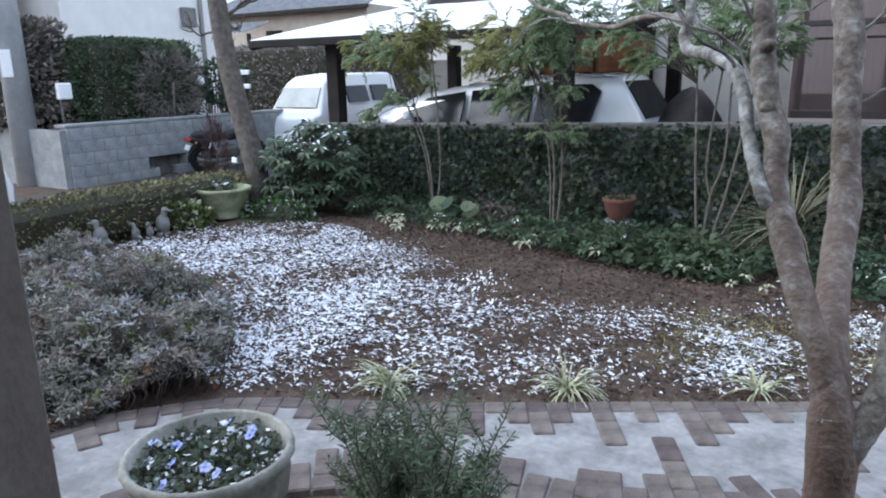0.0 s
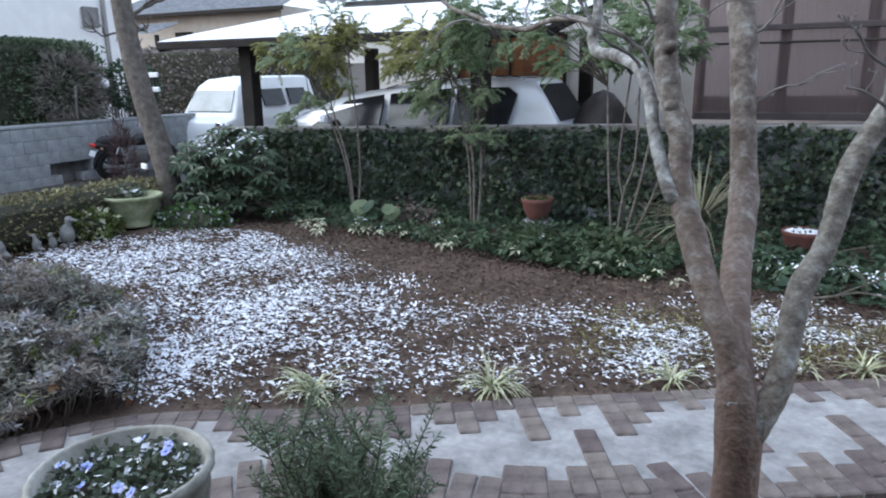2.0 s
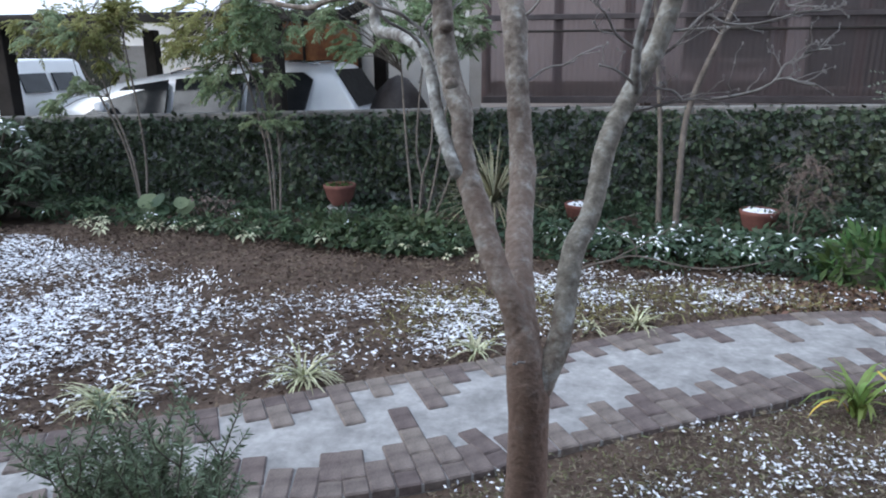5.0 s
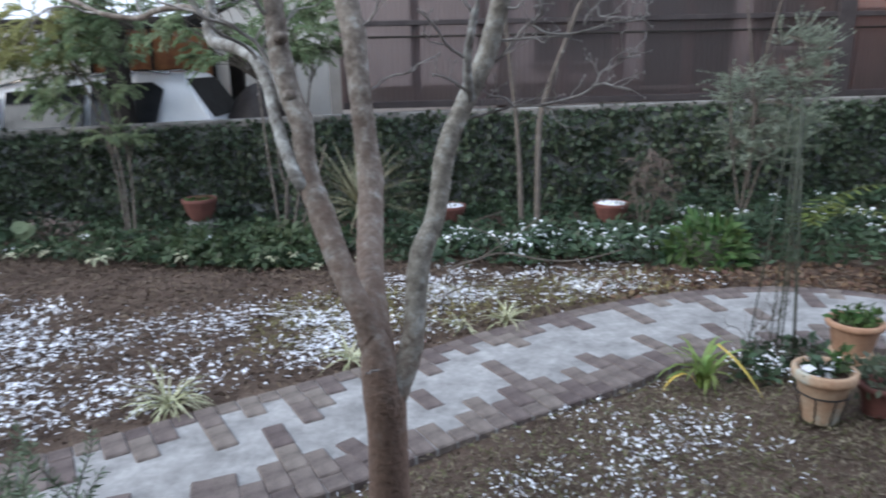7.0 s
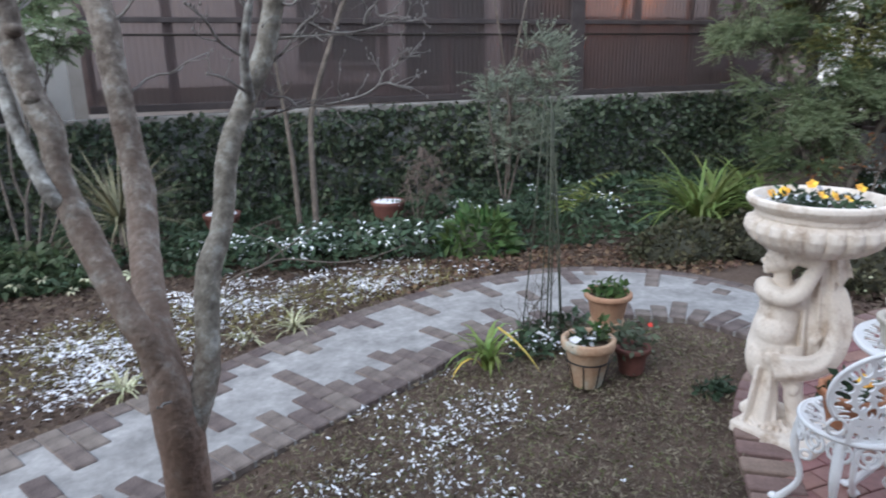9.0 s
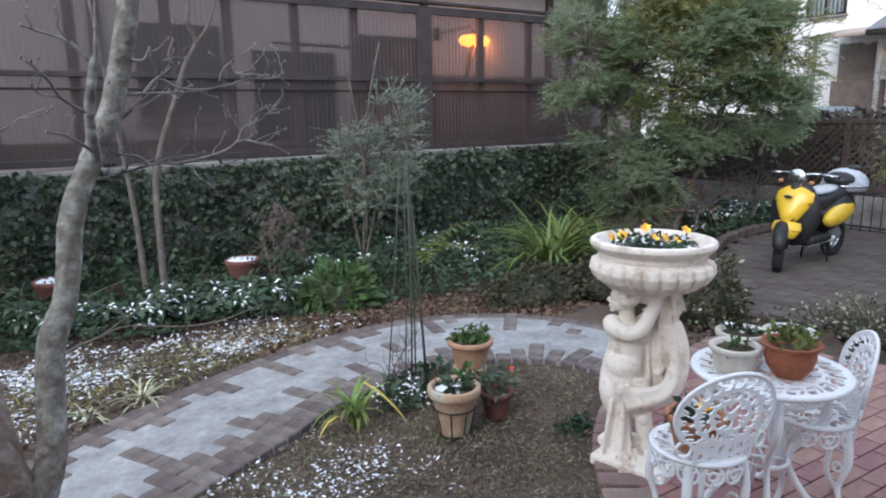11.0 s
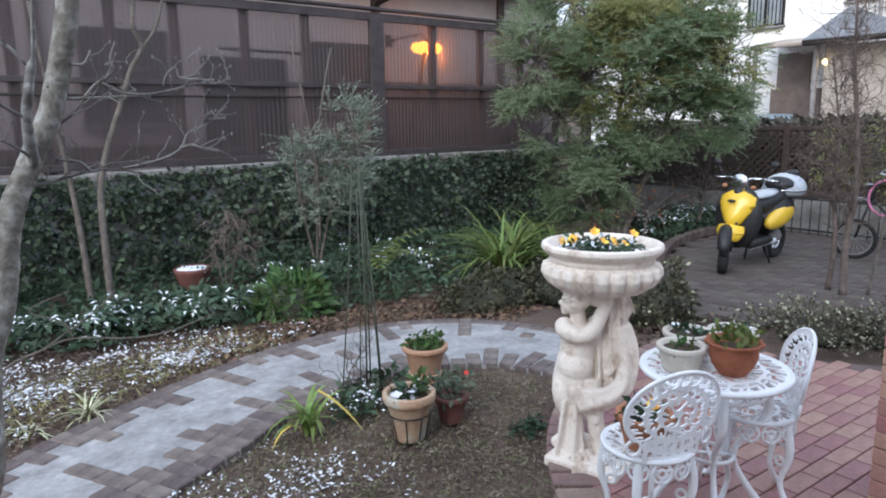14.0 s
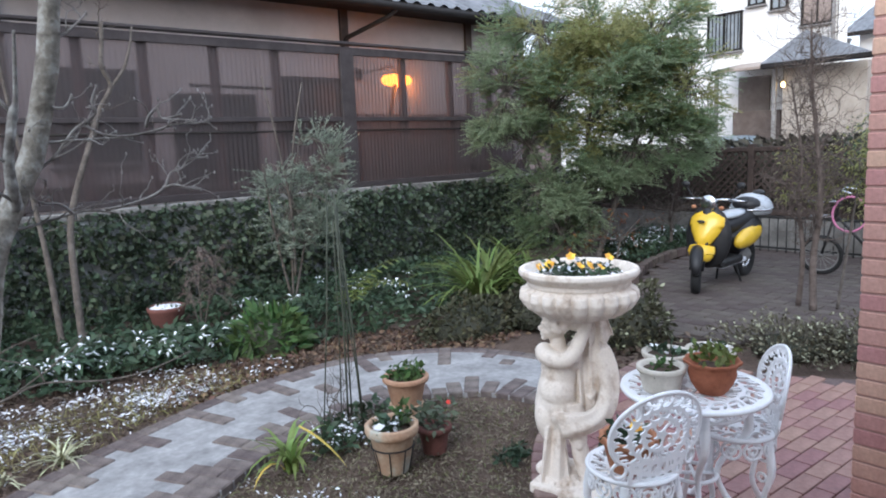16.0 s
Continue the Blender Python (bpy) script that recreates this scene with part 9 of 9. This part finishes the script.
def snow_crust(name, label, poly, step, weight, seed, z0, category="snow"):
    """Broken snow lying in linked patches, thinner where less fell."""
    xs, ys = [p[0] for p in poly], [p[1] for p in poly]
    nx, ny = int((max(xs) - min(xs)) / step), int((max(ys) - min(ys)) / step)
    rng = np.random.default_rng(seed)
    gx, gy = np.meshgrid(min(xs) + step * np.arange(nx + 1), min(ys) + step * np.arange(ny + 1), indexing="ij")
    gx, gy = gx + rng.uniform(-0.45, 0.45, gx.shape) * step, gy + rng.uniform(-0.45, 0.45, gx.shape) * step
    wob = np.array([noise.noise((a * 2.3, b * 2.3, 31)) for a, b in zip(gx.ravel(), gy.ravel())]).reshape(gx.shape)
    ok = inside(poly, gx + 0.3 * wob + rng.normal(0, 0.16, gx.shape), gy + 0.3 * wob + rng.normal(0, 0.20, gx.shape)) & ~inside(PATH_POLY, gx, gy)
    z = np.full(gx.shape, z0 - 0.02)
    keep = np.zeros(gx.shape, bool)
    for i, j in zip(*np.nonzero(ok)):
        a, b = gx[i, j], gy[i, j]
        f = 0.7 * noise.noise((a * 17 + 40, b * 19, seed)) + 0.8 * noise.noise((a * 44, b * 50, seed + 3))
        z[i, j] += 0.03 * noise.noise((a * 1.1, b * 1.1, 0)) + 0.012 * f
        keep[i, j] = f > 0.47 - 0.46 * min(0.95, weight(a, b))
    gap = np.sqrt(((gx[..., None] - FARP[None, None, :, 0]) ** 2 + (gy[..., None] - FARP[None, None, :, 1]) ** 2).min(-1))
    keep &= gap > 0.15 + rng.normal(0, 0.04, gx.shape)
    z += rng.uniform(0, 0.012, z.shape)
    cell = keep[:-1, :-1]
    i, j = np.nonzero(cell)
    n1 = ny + 1
    a = i * n1 + j
    fs = np.stack([a, a + n1, a + n1 + 1, a + 1], 1)
    used, inv = np.unique(fs, return_inverse=True)
    vs = np.stack([gx.ravel(), gy.ravel(), z.ravel()], 1)[used]
    ob = part(name, flat_mesh(name, vs, inv.reshape(fs.shape)), SNOW, None, label, "stuff")
    ob["category"] = category


snow_crust("snow_crust", "thin broken snow lying over dead leaves on the bed", SNOWY, 0.0115, snowy, 302, 0.024)
flakes("snow_crumbs", "small crumbs of snow on the bed", SNOWY, 21000, 0.042, 0.17, SNOW, 303, 0.022, snowy, 0.12, "snow")
flakes("curled_litter", "curled dead leaves lying on the snow", BEDS, 12000, 0.038, 0.28, DRY, 312, 0.026, None, 0.3)
flakes("dead_grass", "tufts of straw-coloured dead grass", [(-0.9, 4.2), (0.6, 4.6), (2.2, 5.1), (2.0, 5.6), (0.2, 5.4), (-0.8, 5.2)], 4800, 0.075, 0.07, mat("straw", (0.15, 0.14, 0.06), (0.27, 0.245, 0.115), 4, 0.9, 0, by="island"), 304, 0.01, None, 0.9, "grass")
flakes("bed_snow", "snow caught on dead leaves between the path and the rosettes", [(-0.3, 4.7), (0.6, 4.85), (1.5, 5.1), (2.3, 5.25), (2.8, 5.7), (1.6, 6.0), (0.2, 6.1), (-0.4, 5.6)], 4200, 0.036, 0.3, SNOW, 321, 0.03,
       lambda a, b: 0.16 + 1.2 * noise.noise((a * 2.6, b * 2.6, 14)) + 0.7 * noise.noise((a * 9, b * 9, 16)), 0.25, "snow")
LAWNPOLY = [(-0.5, 1.9), (-0.2, 2.85), (0.5, 3.22), (1.09, 3.55), (1.77, 3.88), (2.4, 4.1), (2.9, 3.75), (3.1, 3.3), (2.7, 3.0), (2.35, 2.65), (2.1, 2.3), (1.9, 1.6)]
flakes("island_litter", "worn brown turf and dead leaves in the island bed", LAWNPOLY, 15000, 0.026, 0.3, mat("turf_litter", (0.135, 0.112, 0.08), (0.205, 0.175, 0.132), 5, 0.9, 0, by="island"), 305, 0.01, None, 0.6)
flakes("island_straw", "pale dead grass blades in the island bed", LAWNPOLY, 7000, 0.032, 0.12, mat("pale_straw", (0.16, 0.135, 0.10), (0.25, 0.215, 0.165), 4, 0.9, 0, by="island"), 306, 0.008, None, 0.7, "grass")
flakes("island_moss", "thin olive grass blades in the worn turf", LAWNPOLY, 5000, 0.04, 0.14, mat("dull_grass", (0.10, 0.11, 0.05), (0.17, 0.175, 0.085), 4, 0.9, 0, by="island"), 314, 0.008, None, 0.8, "grass")
flakes("island_snow", "scattered snow crumbs on the worn turf", [(-0.3, 2.4), (0.0, 2.95), (0.5, 3.2), (1.09, 3.55), (1.7, 3.75), (1.75, 3.2), (1.5, 2.6), (0.8, 2.1)], 3500, 0.023, 0.45, SNOW, 307, 0.016,
       lambda a, b: 0.3 + 1.3 * (noise.noise((a * 2.4, b * 2.4, 4)) + 0.1) + 0.7 * noise.noise((a * 9, b * 9, 6)), 0.25, "snow")
flakes("bank_litter", "rust-brown leaves along the outer edge of the path", [(1.4, 4.85), (2.6, 5.05), (3.4, 4.9), (3.9, 4.4), (4.3, 4.5), (4.0, 5.2), (3.2, 5.7), (1.5, 5.6)], 2600, 0.05, 0.5, mat("brown_leaf", (0.10, 0.062, 0.042), (0.18, 0.115, 0.08), 6, 0.9, 0.0, by="island"), 308, 0.012, None, 0.3)
flakes("corner_litter", "dry leaves by the terrace corner", [(4.0, 3.3), (4.6, 3.1), (5.1, 3.3), (5.0, 3.9), (4.3, 4.2)], 500, 0.055, 0.5, DRY, 309, 0.012, None, 0.3)

# ---- terrace of red tiles ----
TERRACE = [(1.55, 1.25), (1.75, 1.75), (2.02, 2.2), (2.41, 2.68), (2.85, 3.02), (3.35, 3.22), (3.95, 3.3), (4.42, 3.3), (4.55, 2.85), (4.72, 2.45), (4.95, 2.05), (5.2, 1.4), (5.4, 0.6), (1.4, 0.6)]
terrace = slab("terrace", TERRACE, -0.10, 0.0, TILEGROUT, "red tiled terrace with a curved brick border", "terrace")
tm = Build().box((0, 0, 0), (0.197, 0.090, 0.022), None, 0.003).mesh("tile")
tm.materials.append(TILE)
tt = radians(-2)
ct, st_ = math.cos(tt), math.sin(tt)
tiles = []
for r in range(-15, 16):
    for c in range(-12, 10):
        u, v = c * 0.2035 + (0.102 if r % 2 else 0), r * 0.0965
        x, y = 3.66 + u * ct - v * st_, 1.938 + u * st_ + v * ct
        ok = all(inside(TERRACE, [x + dx * ct - dy * st_], [y + dx * st_ + dy * ct])[0] for dx in (-0.09, 0.09) for dy in (-0.04, 0.04))
        if ok:
            tiles.append((x, y))
tiles.sort(key=lambda p: (p[0] - 3.2) ** 2 + (p[1] - 1.9) ** 2)
rest = Build()
for i, (x, y) in enumerate(tiles):
    if i < 290:
        ob = new("tile", tm)
        ob.matrix_basis = pose(x, y, 0.004, 0, 0, math.degrees(tt))
        ob.parent = terrace
    else:
        rest.box((x, y, 0.004), (0.197, 0.090, 0.022), Matrix.Rotation(tt, 3, "Z"), 0.003)
if rest.v:
    part("far_tiles", rest, TILE, terrace, "", "stuff")
bm_ = Build().box((0, 0, 0), (0.21, 0.10, 0.06), None, 0.006).mesh("border_brick")
bm_.materials.append(BORDER)
edge = [Vector((x, y)) for x, y, _ in curve([(x, y, 0) for x, y in TERRACE[1:9]], 24)]
acc, k = 0.0, 0
for a, b in zip(edge, edge[1:]):
    acc += (b - a).length
    if acc >= 0.112:
        acc = 0
        d = (b - a).normalized()
        ob = new("border_brick", bm_)
        ob.matrix_basis = pose(b.x + d.y * 0.10, b.y - d.x * 0.10, -0.006, 0, 0, math.degrees(math.atan2(d.y, d.x)) + 90)
        ob.parent = terrace
KERB = mat("dark_kerb_brick", (0.065, 0.05, 0.045), (0.12, 0.09, 0.08), 9, 0.85, 0.4, 80, by="object", differ=0.4)
kb = Build().box((0, 0, 0), (0.21, 0.10, 0.06), None, 0.006).mesh("kerb_brick")
kb.materials.append(KERB)
bed_edge = tagged(new("bed_kerb"), "low dark brick kerb round the bed beside the drive", "kerb", "", "structure")
ke = [Vector((x, y)) for x, y, _ in curve([(6.6, 4.95, 0), (7.5, 5.4, 0), (8.2, 5.6, 0), (8.9, 5.66, 0), (9.9, 5.3, 0)], 40)]
acc = 0.0
for a, b in zip(ke, ke[1:]):
    acc += (b - a).length
    if acc >= 0.22:
        acc = 0
        d = (b - a).normalized()
        ob = new("kerb_brick", kb)
        ob.matrix_basis = pose(b.x, b.y, 0.03, 0, 0, math.degrees(math.atan2(d.y, d.x))) @ Matrix.Diagonal((1, 1, 1.9, 1))
        ob.parent = bed_edge

# ---- bricks of the garden path: toothed courses along both edges ----
brick_mesh = Build().box((0, 0, 0), (0.1005, 0.2065, 0.05), None, 0.007).mesh("brick")
brick_mesh.materials.append(BRICK)
half_mesh = Build().box((0, 0, 0), (0.1005, 0.1015, 0.05), None, 0.007).mesh("brick")
half_mesh.materials.append(BRICK)


def resample(line, step):
    out, left = [], 0.0
    for a, b in zip(line, line[1:]):
        d = b - a
        L = d.length
        s = left
        while s < L:
            out.append((a + d * (s / L), d.normalized()))
            s += step
        left = s - L
    return out


def width_at(p, other):
    return min((q - p).length for q in other)


rb = random.Random(19)
# how many half-brick lengths each column reaches inwards, along the far and the near edge
FAR_RUN = (2, 1, 3, 1, 2, 1, 2, 3, 1, 2, 1, 3, 2, 1, 2, 1, 3, 2, 1, 2, 1, 3, 1, 2, 2, 3, 1, 2, 3, 2, 3, 1, 2,
           3, 3, 3, 1, 2, 3, 2, 1, 4, 1, 2, 1, 4, 3, 2, 1, 2, 1, 2, 3, 2, 1, 2, 1, 2, 3, 2, 2, 1, 2, 3, 1, 1, 1, 4,
           1, 1, 2, 1, 2, 4, 1, 2, 2, 1, 1, 1, 1, 4, 1, 2, 1, 1, 1, 1, 4, 1, 1, 1, 2, 1, 1, 1)
NEAR_RUN = (2, 3, 2, 2, 3, 2, 4, 3, 2, 3, 2, 3, 3, 2, 4, 2, 3, 3, 2, 3, 3, 2, 3, 3, 2, 3, 3, 2, 2, 3, 3, 2, 3, 6, 3, 2, 3, 2, 2, 2,
            1, 2, 3, 2, 3, 6, 3, 2, 3, 2, 4, 3, 2, 2, 4, 2, 3, 2, 4, 1, 2, 1, 2, 3, 2, 2, 1, 2, 3, 2, 3, 2, 2, 2)
laid = []
for side, line, other, runs in ((1, FAR, NEAR, FAR_RUN), (-1, NEAR, FAR, NEAR_RUN)):
    for i, (p, d) in enumerate(resample(line, 0.1035)):
        inward = Vector((d.y, -d.x, 0)) * side
        w = width_at(p, other)
        run = runs[i] if i < len(runs) else 1
        s = 0.0
        left = min(run, int((w * 0.85) / 0.103))
        first = True
        while left > 0:
            if left >= 2 and not (first and left % 2):
                L, me = 0.2025, brick_mesh
                left -= 2
            else:
                L, me = 0.0985, half_mesh
                left -= 1
            c = p + inward * (s + L / 2)
            s += L + 0.005
            first = False
            laid.append((c, math.degrees(math.atan2(d.y, d.x)), me))
# single bricks let into the concrete
for x, y, a in ((0.195, 3.60, 28), (2.37, 4.53, 3), (3.62, 4.03, -62)):
    laid.append((Vector((x, y, 0)), a, brick_mesh if x < 3 else half_mesh))
laid.sort(key=lambda q: (q[0].x - 1.0) ** 2 + (q[0].y - 3.8) ** 2)
more = Build()
for i, (c, a, me) in enumerate(laid):
    z = -0.004 + rb.uniform(-0.002, 0.003)
    if i < 300:
        ob = new("brick", me)
        ob.matrix_basis = pose(c.x, c.y, z, rb.uniform(-0.6, 0.6), rb.uniform(-0.6, 0.6), a + rb.uniform(-1.5, 1.5))
        ob.parent = path
    else:
        L = 0.2025 if me is brick_mesh else 0.0985
        more.box((c.x, c.y, z), (0.1005, L + 0.004, 0.05), Matrix.Rotation(radians(a + rb.uniform(-1.5, 1.5)), 3, "Z"), 0.007)
if more.v:
    part("further_bricks", more, mat("paving_brick_rest", (0.105, 0.09, 0.086), (0.185, 0.158, 0.148), 9, 0.8, 0.5, 90, by="island"), path, "", "stuff")
